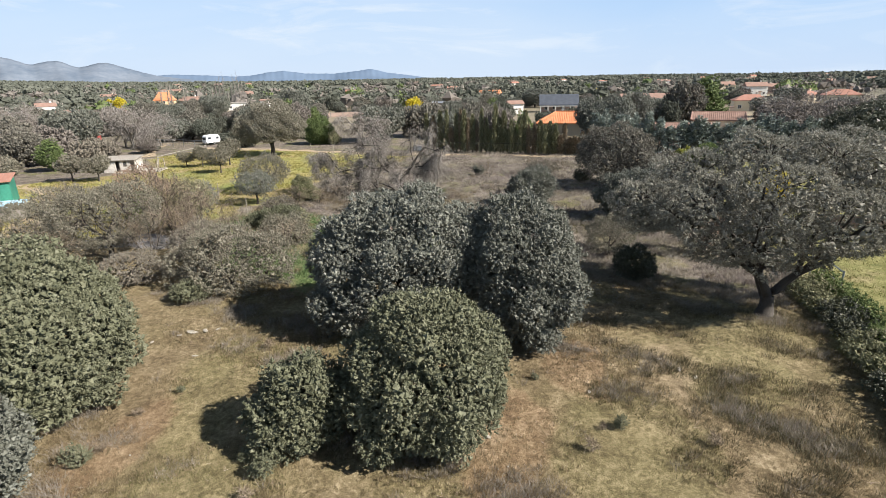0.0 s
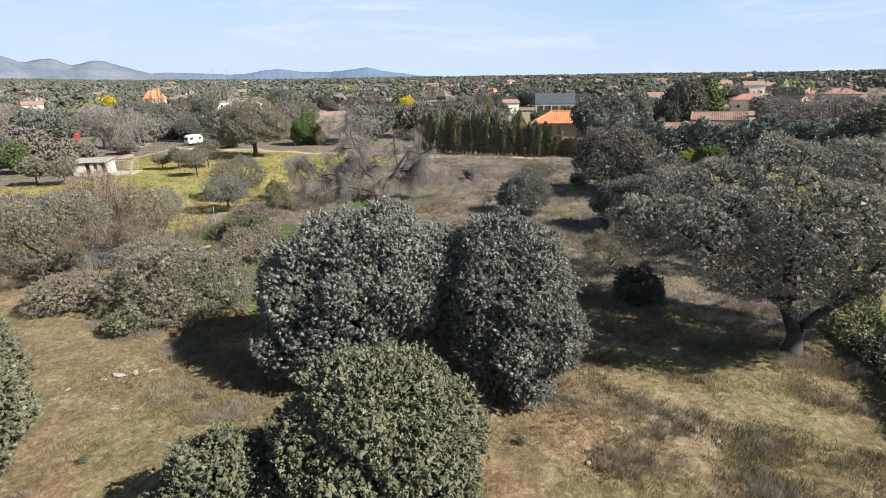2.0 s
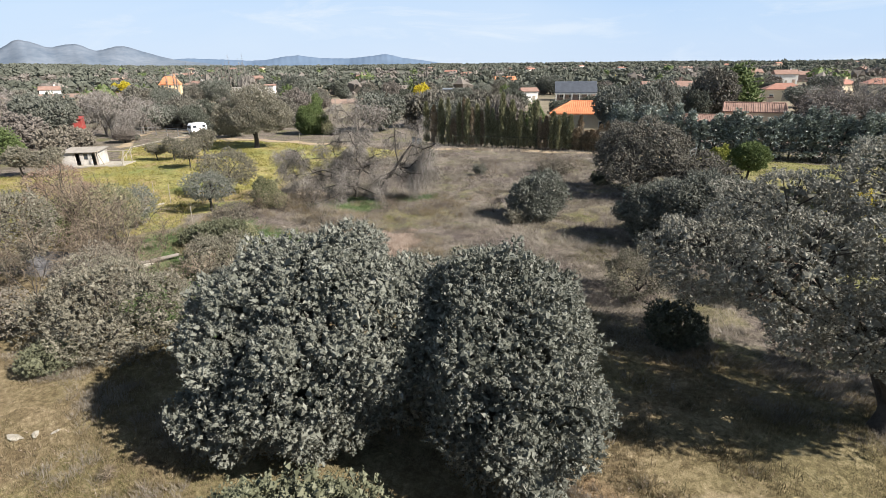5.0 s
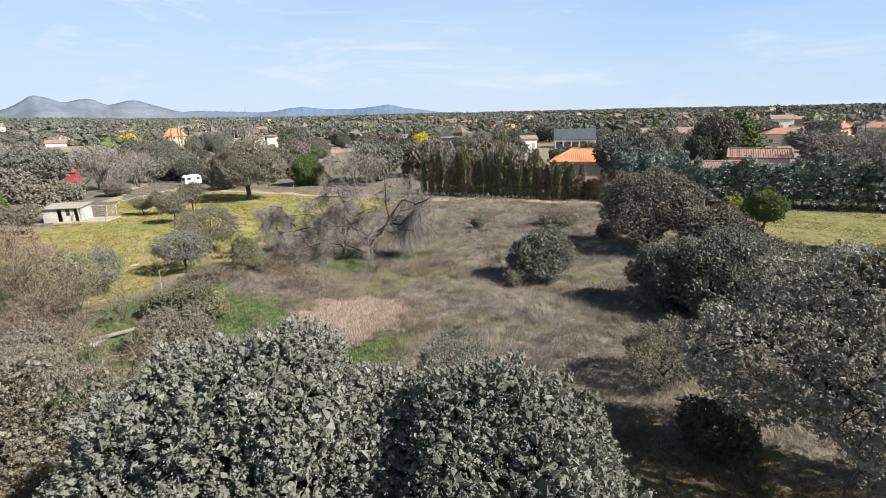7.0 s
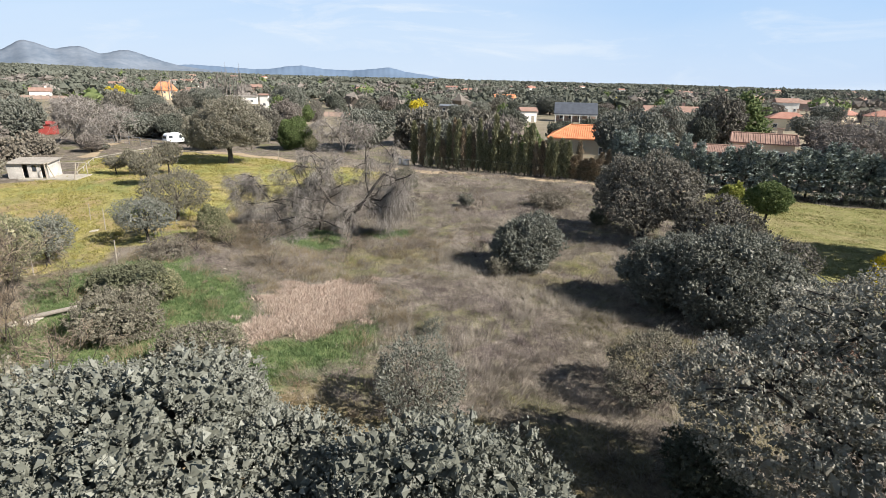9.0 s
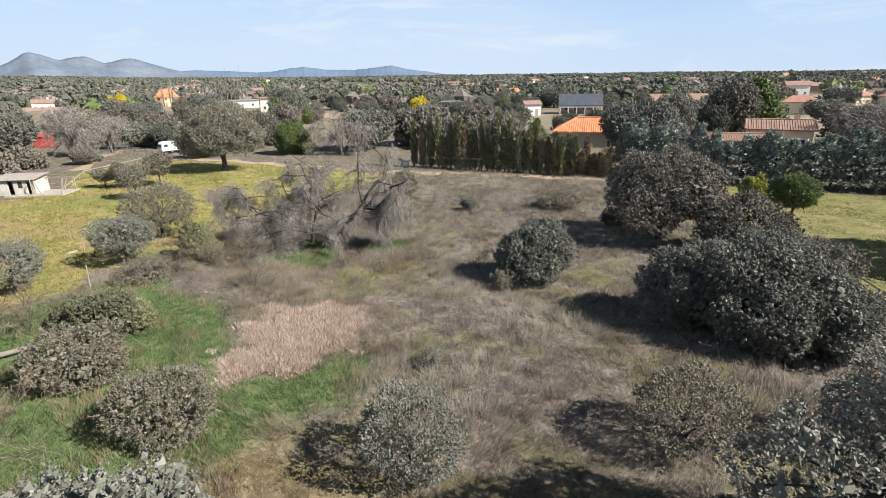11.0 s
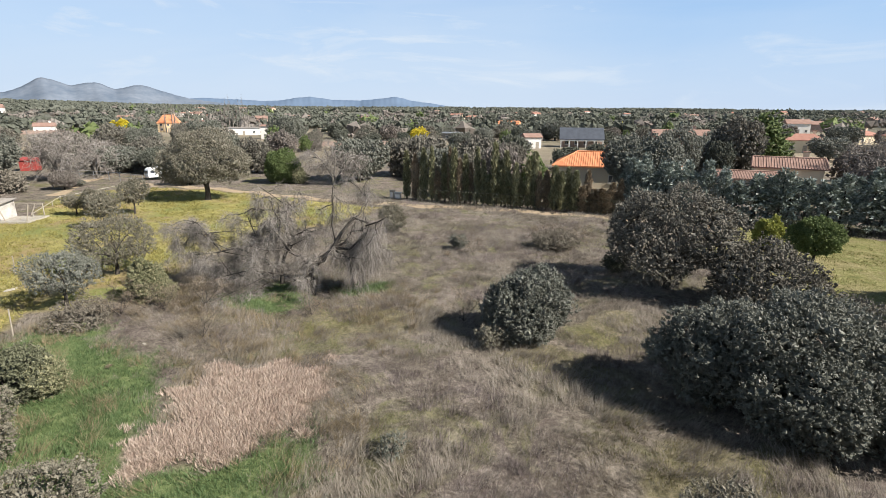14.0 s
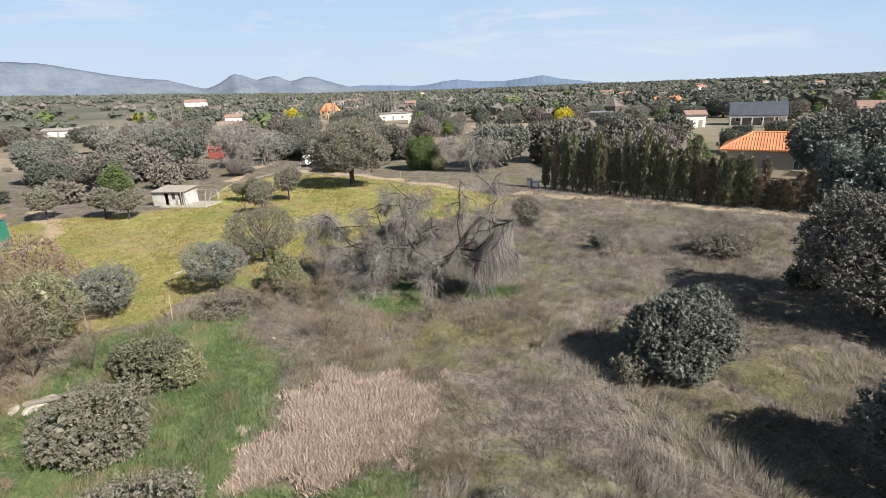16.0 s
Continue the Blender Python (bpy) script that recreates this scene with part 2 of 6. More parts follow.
def mesh_data(name, verts, faces, materials, indices=None, shade=False):
    """faces: arrays of equal-sided faces."""
    me = bpy.data.meshes.new(name)
    verts = np.asarray(verts, np.float32)
    faces = [np.asarray(f, np.int32) for f in (faces if isinstance(faces, list) else [faces]) if len(f)]
    flat = np.concatenate([f.ravel() for f in faces])
    totals = np.concatenate([np.full(len(f), f.shape[1]) for f in faces])
    me.vertices.add(len(verts))
    me.vertices.foreach_set("co", verts.ravel())
    me.loops.add(len(flat))
    me.loops.foreach_set("vertex_index", flat)
    me.polygons.add(len(totals))
    me.polygons.foreach_set("loop_start", np.concatenate([[0], np.cumsum(totals)[:-1]]).astype(np.int32))
    for m in materials if isinstance(materials, (list, tuple)) else [materials]:
        me.materials.append(m)
    if indices is not None:
        me.polygons.foreach_set("material_index", np.asarray(indices, np.int32))
    me.polygons.foreach_set("use_smooth", np.full(len(totals), shade))
    me.update(calc_edges=True)
    return me


def piece(name, data, parent=None, label=""):
    ob = new(name, data)
    if parent is not None:
        ob.parent = parent
    return tagged(ob, label)


def part(name, bm, material, parent, label=""):
    me = bpy.data.meshes.new(name)
    bm.to_mesh(me)
    bm.free()
    me.materials.append(material)
    return piece(name, me, parent, label)


def thing(name, x, y, z, rot, label, category, group="", kind=""):
    ob = new(name)
    ob.empty_display_size = 0.3
    ob.matrix_basis = pose(x, y, z, 0, 0, rot)
    return tagged(ob, label, category, group, kind)


def slab(x0, x1, y0, y1, z0, z1, bevel=0.0, bm=None):
    bm = bm or bmesh.new()
    made = bmesh.ops.create_cube(bm, size=1.0, matrix=Matrix.LocRotScale(((x0 + x1) / 2, (y0 + y1) / 2, (z0 + z1) / 2), None, (x1 - x0, y1 - y0, z1 - z0)))
    if bevel:
        edges = list({e for v in made["verts"] for e in v.link_edges})
        bmesh.ops.bevel(bm, geom=edges, offset=bevel, segments=2, affect="EDGES")
    return bm


def bar(p, q, r, sides=6, bm=None, r2=None):
    bm = bm or bmesh.new()
    p, q = Vector(p), Vector(q)
    turn = (q - p).to_track_quat("Z", "Y").to_matrix().to_4x4()
    bmesh.ops.create_cone(bm, cap_ends=True, segments=sides, radius1=r, radius2=r if r2 is None else r2, depth=(q - p).length, matrix=Matrix.Translation((p + q) / 2) @ turn)
    return bm


def tube(points, radii, sides=6):
    """A tapered limb along a line of points."""
    pts, radii = np.asarray(points, float), np.asarray(radii, float)
    d = unit(np.gradient(pts, axis=0))
    ref = np.where(np.abs(d[:, 2:3]) < 0.9, [[0.0, 0.0, 1.0]], [[1.0, 0.0, 0.0]])
    s = unit(np.cross(d, ref))
    u = np.cross(s, d)
    a = np.linspace(0, 2 * np.pi, sides, endpoint=False)
    ring = pts[:, None] + radii[:, None, None] * (np.cos(a)[None, :, None] * s[:, None] + np.sin(a)[None, :, None] * u[:, None])
    n = len(pts)
    i, j = np.meshgrid(np.arange(n - 1), np.arange(sides), indexing="ij")
    k = (j + 1) % sides
    f = np.stack([i * sides + j, i * sides + k, (i + 1) * sides + k, (i + 1) * sides + j], -1).reshape(-1, 4)
    return ring.reshape(-1, 3), f


def ribbons(lines, widths, rng):
    """Thin twigs: lines is (n, k, 3)."""
    n, k, _ = lines.shape
    d = unit(lines[:, -1] - lines[:, 0])
    s = unit(np.cross(d, rng.normal(size=(n, 3))))
    w = widths[:, None, None] * np.linspace(1, 0.35, k)[None, :, None] * 0.5
    v = np.stack([lines - s[:, None] * w, lines + s[:, None] * w], 2).reshape(-1, 3)
    base = (np.arange(n) * 2 * k)[:, None] + (np.arange(k - 1) * 2)[None]
    f = np.stack([base, base + 1, base + 3, base + 2], -1).reshape(-1, 4)
    return v, f


def join(parts):
    vs, fs, at = [], [], 0
    for v, f in parts:
        vs.append(v)
        fs.append(f + at)
        at += len(v)
    return np.concatenate(vs), np.concatenate(fs)


def leaf_quads(pos, direction, length, width, rng, facing=None):
    n = len(pos)
    d = unit(direction)
    s = unit(np.cross(d, rng.normal(size=(n, 3)) if facing is None else facing))
    u = np.cross(s, d)
    length, width = np.broadcast_to(length, n)[:, None], np.broadcast_to(width, n)[:, None]
    mid = pos + d * length * 0.45 + u * width * 0.18
    v = np.stack([pos, mid + s * width / 2, pos + d * length, mid - s * width / 2], 1).reshape(-1, 3)
    return v, np.arange(4 * n).reshape(-1, 4)


def crown_points(lobes, gap, rng, holes=0.0, rough=0.1, low=0.05):
    """Places of leaf clumps on the outside of a heap of lobes, with the outward direction."""
    lobes = np.asarray(lobes, float)
    ps, ns = [], []
    for i, (cx, cy, cz, rx, ry, rz) in enumerate(lobes):
        area = 4 * np.pi * (((rx * ry) ** 1.6 + (rx * rz) ** 1.6 + (ry * rz) ** 1.6) / 3) ** (1 / 1.6)
        count = max(12, int(area / gap ** 2))
        step_up = (np.arange(count) + 0.5) / count * 2 - 1
        turn = np.arange(count) * np.pi * (3 - 5 ** 0.5) + rng.uniform(0, 6.28)
        flat = np.sqrt(1 - step_up ** 2)
        u = np.stack([flat * np.cos(turn), flat * np.sin(turn), step_up], -1)
        u = unit(u + rng.normal(0, 0.62 / count ** 0.5, u.shape))
        r = np.array([rx, ry, rz])
        wob = 1 + rough * np.sin(u[:, 0] * 5 + i) * np.sin(u[:, 1] * 4 + 2 * i) + rough * np.sin(u[:, 2] * 7 + u[:, 0] * 6 + i) * 0.7 + rng.normal(0, 0.025, len(u))
        p = np.array([cx, cy, cz]) + u * r * wob[:, None]
        keep = p[:, 2] > low
        for j, (ax, ay, az, bx, by, bz) in enumerate(lobes):
            if j != i:
                keep &= (((p - [ax, ay, az]) / [bx, by, bz]) ** 2).sum(1) > 0.8
        if holes:
            field = np.sin(p[:, 0] * 2.3 + i) + np.sin(p[:, 1] * 2.7 + 1) + np.sin(p[:, 2] * 3.1 + 2) + rng.normal(0, 0.7, len(p))
            keep &= field > -3 + holes * 3.2
        ps.append(p[keep])
        ns.append(unit(u / r)[keep])
    return np.concatenate(ps), np.concatenate(ns)


BUD_V = np.array([(1, 0, 0), (0, 1, 0), (-1, 0, 0), (0, -1, 0), (0, 0, 1), (0, 0, -1)], float)
BUD_F = np.array([(0, 1, 4), (1, 2, 4), (2, 3, 4), (3, 0, 4), (1, 0, 5), (2, 1, 5), (3, 2, 5), (0, 3, 5)])


def buds(pos, axis, radius, stretch, ragged, rng):
    """Small ragged heaps of leaf mass, longer along their axis."""
    n = len(pos)
    spin = unit(rng.normal(size=(n, 3)))
    third = np.cross(spin, unit(axis + rng.normal(0, 0.4, (n, 3))))
    v = BUD_V[None, :, :1] * spin[:, None] + BUD_V[None, :, 1:2] * unit(third)[:, None] + BUD_V[None, :, 2:] * unit(np.cross(third, spin))[:, None]
    v = v * (1 + rng.normal(0, ragged, (n, 6, 1))) + rng.normal(0, ragged * 0.4, (n, 6, 3))
    v = v + axis[:, None] * (v * axis[:, None]).sum(-1, keepdims=True) * (stretch - 1)
    v = pos[:, None] + v * np.broadcast_to(radius, n)[:, None, None]
    return v.reshape(-1, 3), (BUD_F[None] + 6 * np.arange(n)[:, None, None]).reshape(-1, 3)


def crown_mesh(name, lobes, material, rng, gap=0.285, per=27, size=0.054, holes=0.0, rough=0.1, low=0.05, tight=0.56):
    """Lobes are covered with shoots; each shoot is a small tuft bristling with leaves, with dark gaps between the tufts."""
    space = gap * tight
    p, bn = crown_points(lobes, space, rng, holes * 0.55, rough, low)
    k = len(p)
    n = unit(bn + rng.normal(size=(k, 3)) * 0.4 + np.array([0, 0, 0.45]))
    w = 1.9 / gap
    lump = np.sin(p[:, 0] * w + 1.7 * np.sin(p[:, 2] * w * 0.6)) * np.sin(p[:, 1] * w + 2) + np.sin(p[:, 2] * w * 1.1 + p[:, 0] * w * 0.5) + 0.8 * np.sin(p[:, 0] * w * 0.37 + p[:, 1] * w * 0.3) * np.sin(p[:, 2] * w * 0.4)
    core = p - bn * space * 1.2
    p = p + bn * (lump * gap * 0.22 + np.abs(rng.normal(0, 0.5, k)) * space)[:, None]
    p[:, 2] = np.maximum(p[:, 2], low)
    tuft = space * 0.56 * rng.uniform(0.65, 1.3, k)
    far = per < 12
    triangles = [buds(p, n, tuft * (0.8 if far else max(0.5, 0.7 - 0.8 * holes)), 1.5, 0.22, rng)]
    leaves = max(4, int(per * 0.55))
    around = unit(rng.normal(size=(k, leaves, 3)) + n[:, None] * 0.6)
    axial = (around * n[:, None]).sum(-1, keepdims=True)
    pos = (p[:, None] + (around * rng.uniform(0.62, 1.15, (k, leaves, 1)) + n[:, None] * axial * 0.5) * tuft[:, None, None]).reshape(-1, 3)
    spin = np.cross(around, rng.normal(size=around.shape))
    d = (unit(spin) + n[:, None] * 0.5 + around * 0.5).reshape(-1, 3)
    face = (around + rng.normal(size=around.shape) * 0.15).reshape(-1, 3)
    ln = size * 0.95 * rng.uniform(0.75, 1.3, len(pos))
    pos -= unit(d) * ln[:, None] * 0.4
    quads = leaf_quads(pos, d, ln, ln * 0.66, rng, face)
    pick = rng.random(k) < 0.55 - 1.7 * holes
    if pick.any():
        core[:, 2] = np.maximum(core[:, 2], low)
        triangles.append(buds(core[pick] - bn[pick] * rng.uniform(0, 1.2, (pick.sum(), 1)) * space, bn[pick], space * 0.95, 0.7, 0.2, rng))
    tv, tf = join(triangles)
    return mesh_data(name, np.concatenate([tv, quads[0]]), [tf, quads[1] + len(tv)], material), p, n


def auto_lobes(w, h, low, n, rng):
    out = [(0, 0, (h + low) / 2, w * 0.36, w * 0.36, (h - low) * 0.47)]
    for i in range(n):
        a = 2 * np.pi * (i + rng.uniform(-0.3, 0.3)) / n
        s = rng.uniform(0.20, 0.28) * w
        z = low + (h - low) * rng.uniform(0.32, 0.68)
        out.append((math.cos(a) * (w / 2 - s), math.sin(a) * (w / 2 - s), z, s, s, min(s * rng.uniform(0.85, 1.1), (h - low) * 0.42)))
    return out


def curve_to(a, b, bend, k, rng):
    a, b = np.asarray(a, float), np.asarray(b, float)
    t = np.linspace(0, 1, k)[:, None]
    mid = (a + b) / 2 + np.array([0, 0, -bend]) + rng.normal(0, 0.06, 3) * np.linalg.norm(b - a)
    return (1 - t) ** 2 * a + 2 * t * (1 - t) * mid + t ** 2 * b


def grow_wood(root, lobes, fork, radius, rng, ends=(), lean=(0, 0), limbs=True):
    """A trunk that forks into limbs, one for each lobe, and fine boughs from these to the leaf shoots."""
    lean = np.array([lean[0], lean[1], 0.0])
    foot = np.array([[0, 0, -0.15], [0, 0, 0.12], [0.04, 0.02, fork * 0.5], [0, 0, fork]]) + np.linspace(0, 1, 4)[:, None] ** 1.4 * lean
    piece("trunk", mesh_data("trunk", *tube(foot, [radius * 1.45, radius * 1.12, radius * 0.9, radius * 0.85], 10), BARK, shade=True), root)
    top, nodes, fine = foot[-1], [foot[-1]], []
    hubs = min(3, len(lobes))
    order = sorted(lobes, key=lambda q: math.atan2(q[1], q[0]))
    for k in range(hubs):
        family = np.array(order[k * len(order) // hubs:(k + 1) * len(order) // hubs])
        mid = family[:, :3].mean(0)
        hub = top + (mid - top) * 0.5 + np.array([0, 0, -0.12 * (mid[2] - top[2])])
        main = curve_to(top - np.array([0, 0, 0.12 + 0.25 * k * radius]), hub, -0.12, 5, rng)
        woods = [tube(main, np.linspace(radius * 0.66, radius * 0.42, 5), 8)]
        nodes.extend(main[2:])
        for cx, cy, cz, rx, ry, rz in family:
            line = curve_to(main[-1] - (main[-1] - main[-2]) * rng.uniform(0, 1.2), (cx, cy, max(cz, fork + 0.1) + rz * 0.35), 0.12 * rz, 6, rng) + np.sin(np.linspace(0, 1, 6) * np.pi)[:, None] * rng.normal(0, 0.1, 3)
            woods.append(tube(line, np.linspace(radius * 0.38, radius * 0.09, 6), 6))
            nodes.extend(line[1:])
        if limbs:
            for w in woods:
                piece("limb", mesh_data("limb", *w, BARK, shade=True), root)
        else:
            fine.extend(woods)
    nodes = np.array(nodes)
    for e in ends:
        near = nodes[np.argmin(((nodes - e) ** 2).sum(1) + (nodes[:, 2] > e[2]) * 0.5)]
        fine.append(tube(curve_to(near, e, -0.12, 4, rng), [radius * 0.14, radius * 0.09, radius * 0.06, 0.012], 4))
    if fine:
        tagged(piece("branchwork", mesh_data("branchwork", *join(fine), BARK, shade=True), root), kind="stuff")


def knobbed(lobes, size, rng):
    """Boughs that bulge out of the large lobes."""
    body = np.asarray(lobes, float).copy()
    body[:, 3:] *= 0.9
    p, n = crown_points(body, size * 2.3, rng, 0.0, 0.1, 0.3)
    r = size * rng.uniform(0.6, 1.3, (len(p), 1))
    heaps = np.concatenate([p - n * r * 0.35 + rng.normal(0, 0.2, p.shape) * size, r, r, r * rng.uniform(0.8, 1.05, (len(p), 1))], 1)
    return np.concatenate([body, heaps])


def oak(name, label, x, y, lobes, fork, radius, seed, material=OAK, group="", category="tree", boughs=30, lean=(0, 0), rot=0, limbs=True, knobs=0.0, **crown):
    rng = np.random.default_rng(seed)
    root = thing(name, x, y, 0, rot, label, category, group)
    me, p, n = crown_mesh("crown", knobbed(lobes, knobs, rng) if knobs else lobes, material, rng, **crown)
    ends = p[rng.integers(0, len(p), boughs)] if boughs else ()
    grow_wood(root, lobes, fork, radius, rng, ends, lean, limbs and category == "tree")
    piece("crown", me, root)
    return root


def bare_tree(name, label, x, y, starts, seed, levels=4, droop=0.0, twig=0.45, spread=0.75, kids=4, group="", wood=BARE_WOOD, twigs_mat=TWIG, category="tree", twig_w=0.016, fan=5, rot=0, reach=(0.38, 0.62), drape=0.0, drape_x=2.3, crook=0.085):
    """starts: first limbs as (points, radius). Limbs branch level by level; the last level becomes fine twigs."""
    rng = np.random.default_rng(seed)
    root = thing(name, x, y, 0, rot, label, category, group)
    groups, tips = [], []
    todo = []
    for pts, r in starts:
        pts = np.asarray(pts, float)
        piece("trunk" if not todo else "limb", mesh_data("limb", *tube(pts, np.linspace(r, r * 0.35, len(pts)), 8), wood, shade=True), root)
        span = np.linalg.norm(np.diff(pts, axis=0), axis=1).sum()
        todo.append((pts, r * 0.34, span, 1))
    while todo:
        pts, r, span, lev = todo.pop()
        for c in range(kids + (lev == 1) * 3):
            f = rng.uniform(0.3, 1.0) * (len(pts) - 1)
            i = min(int(f), len(pts) - 2)
            p0 = pts[i] + (pts[i + 1] - pts[i]) * (f - i)
            d = unit(unit(pts[i + 1] - pts[i]) + rng.normal(size=3) * spread)
            length = span * rng.uniform(*reach)
            t = np.linspace(0, 1, 5)[:, None]
            line = p0 + d * length * t + np.cumsum(rng.normal(0, crook * length, (5, 3)), 0) * (t > 0) + np.array([0, 0, -droop * length]) * t ** 2
            line[:, 2] = np.maximum(line[:, 2], 0.08)
            if lev < levels:
                groups.append(tube(line, np.linspace(max(r, 0.012), max(r * 0.4, 0.007), 5), 4))
                todo.append((line, r * 0.5, length, lev + 1))
            tips.append(line)
    if groups:
        tagged(piece("branchwork", mesh_data("branchwork", *join(groups), wood, shade=True), root), kind="stuff")
    tips = np.array(tips)
    m = len(tips) * fan
    src = tips[rng.integers(0, len(tips), m)]
    at = rng.integers(1, 5, m)
    p0 = src[np.arange(m), at - 1] + (src[np.arange(m), at] - src[np.arange(m), at - 1]) * rng.random((m, 1))
    hang = drape * (p0[:, 0] > drape_x) * (rng.random(m) < 0.75)
    d = unit(unit(src[np.arange(m), at] - src[np.arange(m), at - 1]) * 0.6 + rng.normal(size=(m, 3)) * 0.6 + np.array([0, 0, -1.0]) * (droop * 0.6 + hang)[:, None])
    t = np.linspace(0, 1, 4)[None, :, None]
    ln = (twig * rng.uniform(0.4, 1.6, m) * (1 + 0.9 * hang))[:, None, None]
    lines = p0[:, None] + d[:, None] * ln * t + np.array([0, 0, -droop]) * ln * 1.1 * t ** 2
    lines = lines + np.cumsum(rng.normal(0, 0.075, lines.shape), 1) * ln * (t > 0)
    lines[:, :, 2] = np.maximum(lines[:, :, 2], 0.03)
    tagged(piece("brushwood", mesh_data("brushwood", *ribbons(lines, np.full(m, twig_w), rng), twigs_mat), root), kind="stuff")
    return root


def place_copy(ob, x, y, rot, sx, sy, sz, label="", z=0.0):
    c = copy_thing(ob, pose(x, y, z, 0, 0, rot))
    c.scale = (sx, sy, sz)
    if label:
        c["label"] = label
    return c


# ---- the ground: one sheet to the horizon ----
def step(a, b, x):
    t = np.clip((x - a) / (b - a), 0, 1)
    return t * t * (3 - 2 * t)


def height(x, y):
    """The plain lies level near by and climbs gently far out, more towards the hills."""
    x, y = np.asarray(x, float), np.asarray(y, float)
    r = np.hypot(x, y - 10)
    az = np.degrees(np.arctan2(x, y - 10))
    slope = 0.0155 + 0.012 * step(-26, -66, az) - 0.0015 * step(-8, 5, az) - 0.0052 * step(5, 36, az)
    far = np.maximum(r - 250, 0)
    waves = 2.2 * np.sin(x / 170 + 1.0) * np.sin(y / 230 + 0.4) * step(260, 700, r)
    return far * slope * np.minimum(1, 0.4 + far / 900) + waves


def within(poly, x, y, soft):
    """1 inside the polygon, 0 outside, with a soft rim."""
    x, y = np.asarray(x, float), np.asarray(y, float)
    best = np.full(x.shape, 1e9)
    inside = np.zeros(x.shape, bool)
    for (ax, ay), (bx, by) in zip(poly, poly[1:] + poly[:1]):
        t = np.clip(((x - ax) * (bx - ax) + (y - ay) * (by - ay)) / ((bx - ax) ** 2 + (by - ay) ** 2), 0, 1)
        best = np.minimum(best, np.hypot(x - ax - t * (bx - ax), y - ay - t * (by - ay)))
        cross = (ay > y) != (by > y)
        inside ^= cross & (x < (bx - ax) * (y - ay) / (by - ay + 1e-12) + ax)
    return step(-soft, soft, np.where(inside, best, -best))


def along(line, x, y, half, soft):
    best = np.full(np.shape(x), 1e9)
    for (ax, ay), (bx, by) in zip(line, line[1:]):
        t = np.clip(((x - ax) * (bx - ax) + (y - ay) * (by - ay)) / ((bx - ax) ** 2 + (by - ay) ** 2), 0, 1)
        best = np.minimum(best, np.hypot(x - ax - t * (bx - ax), y - ay - t * (by - ay)))
    return step(half + soft, half - soft, best)


MEADOW = [(-23, 36), (-20.5, 39.5), (-21, 42.5), (-17.5, 45), (-17.5, 50), (-18, 56), (-14, 66), (-10.5, 75), (-18, 77.5), (-38, 84), (-50, 85), (-52.5, 73.5), (-44, 63.5), (-48, 57), (-55, 50), (-48, 40), (-36, 30), (-28, 31)]
GREEN = [(-8, 24), (-14, 27), (-17.5, 32), (-20, 36.5), (-18.4, 40.5), (-15.2, 41.2), (-11.5, 38.6), (-8.6, 36.4), (-7, 34.5), (-5, 33), (-1.9, 35.0), (-1.2, 33.2), (-2.2, 31.0), (-4.5, 28)]
PALE = [(-6.4, 32.6), (-7.2, 34.7), (-7.6, 36.9), (-6.7, 38.6), (-4.4, 39.3), (-2.0, 36.4), (-2.9, 34.7), (-4.8, 33.0)]
LAWN = [(18.5, 53), (20, 43), (19.5, 30), (16.3, 24), (15.6, 18), (16, 9), (44, 8), (47, 64), (36.5, 67.5), (24.5, 71.5), (19, 62)]
TRACKS = [[(-26, 25), (-36, 35.5), (-47.5, 49.5), (-60, 54)], [(-53, 88), (-38, 85.3), (-18, 78.6), (-10, 77.6), (8, 75.5), (22, 71.6)], [(-55, 77), (-61, 85), (-70, 110), (-84, 121), (-120, 128)], [(-74, 168), (-40, 181), (-10, 186)]]


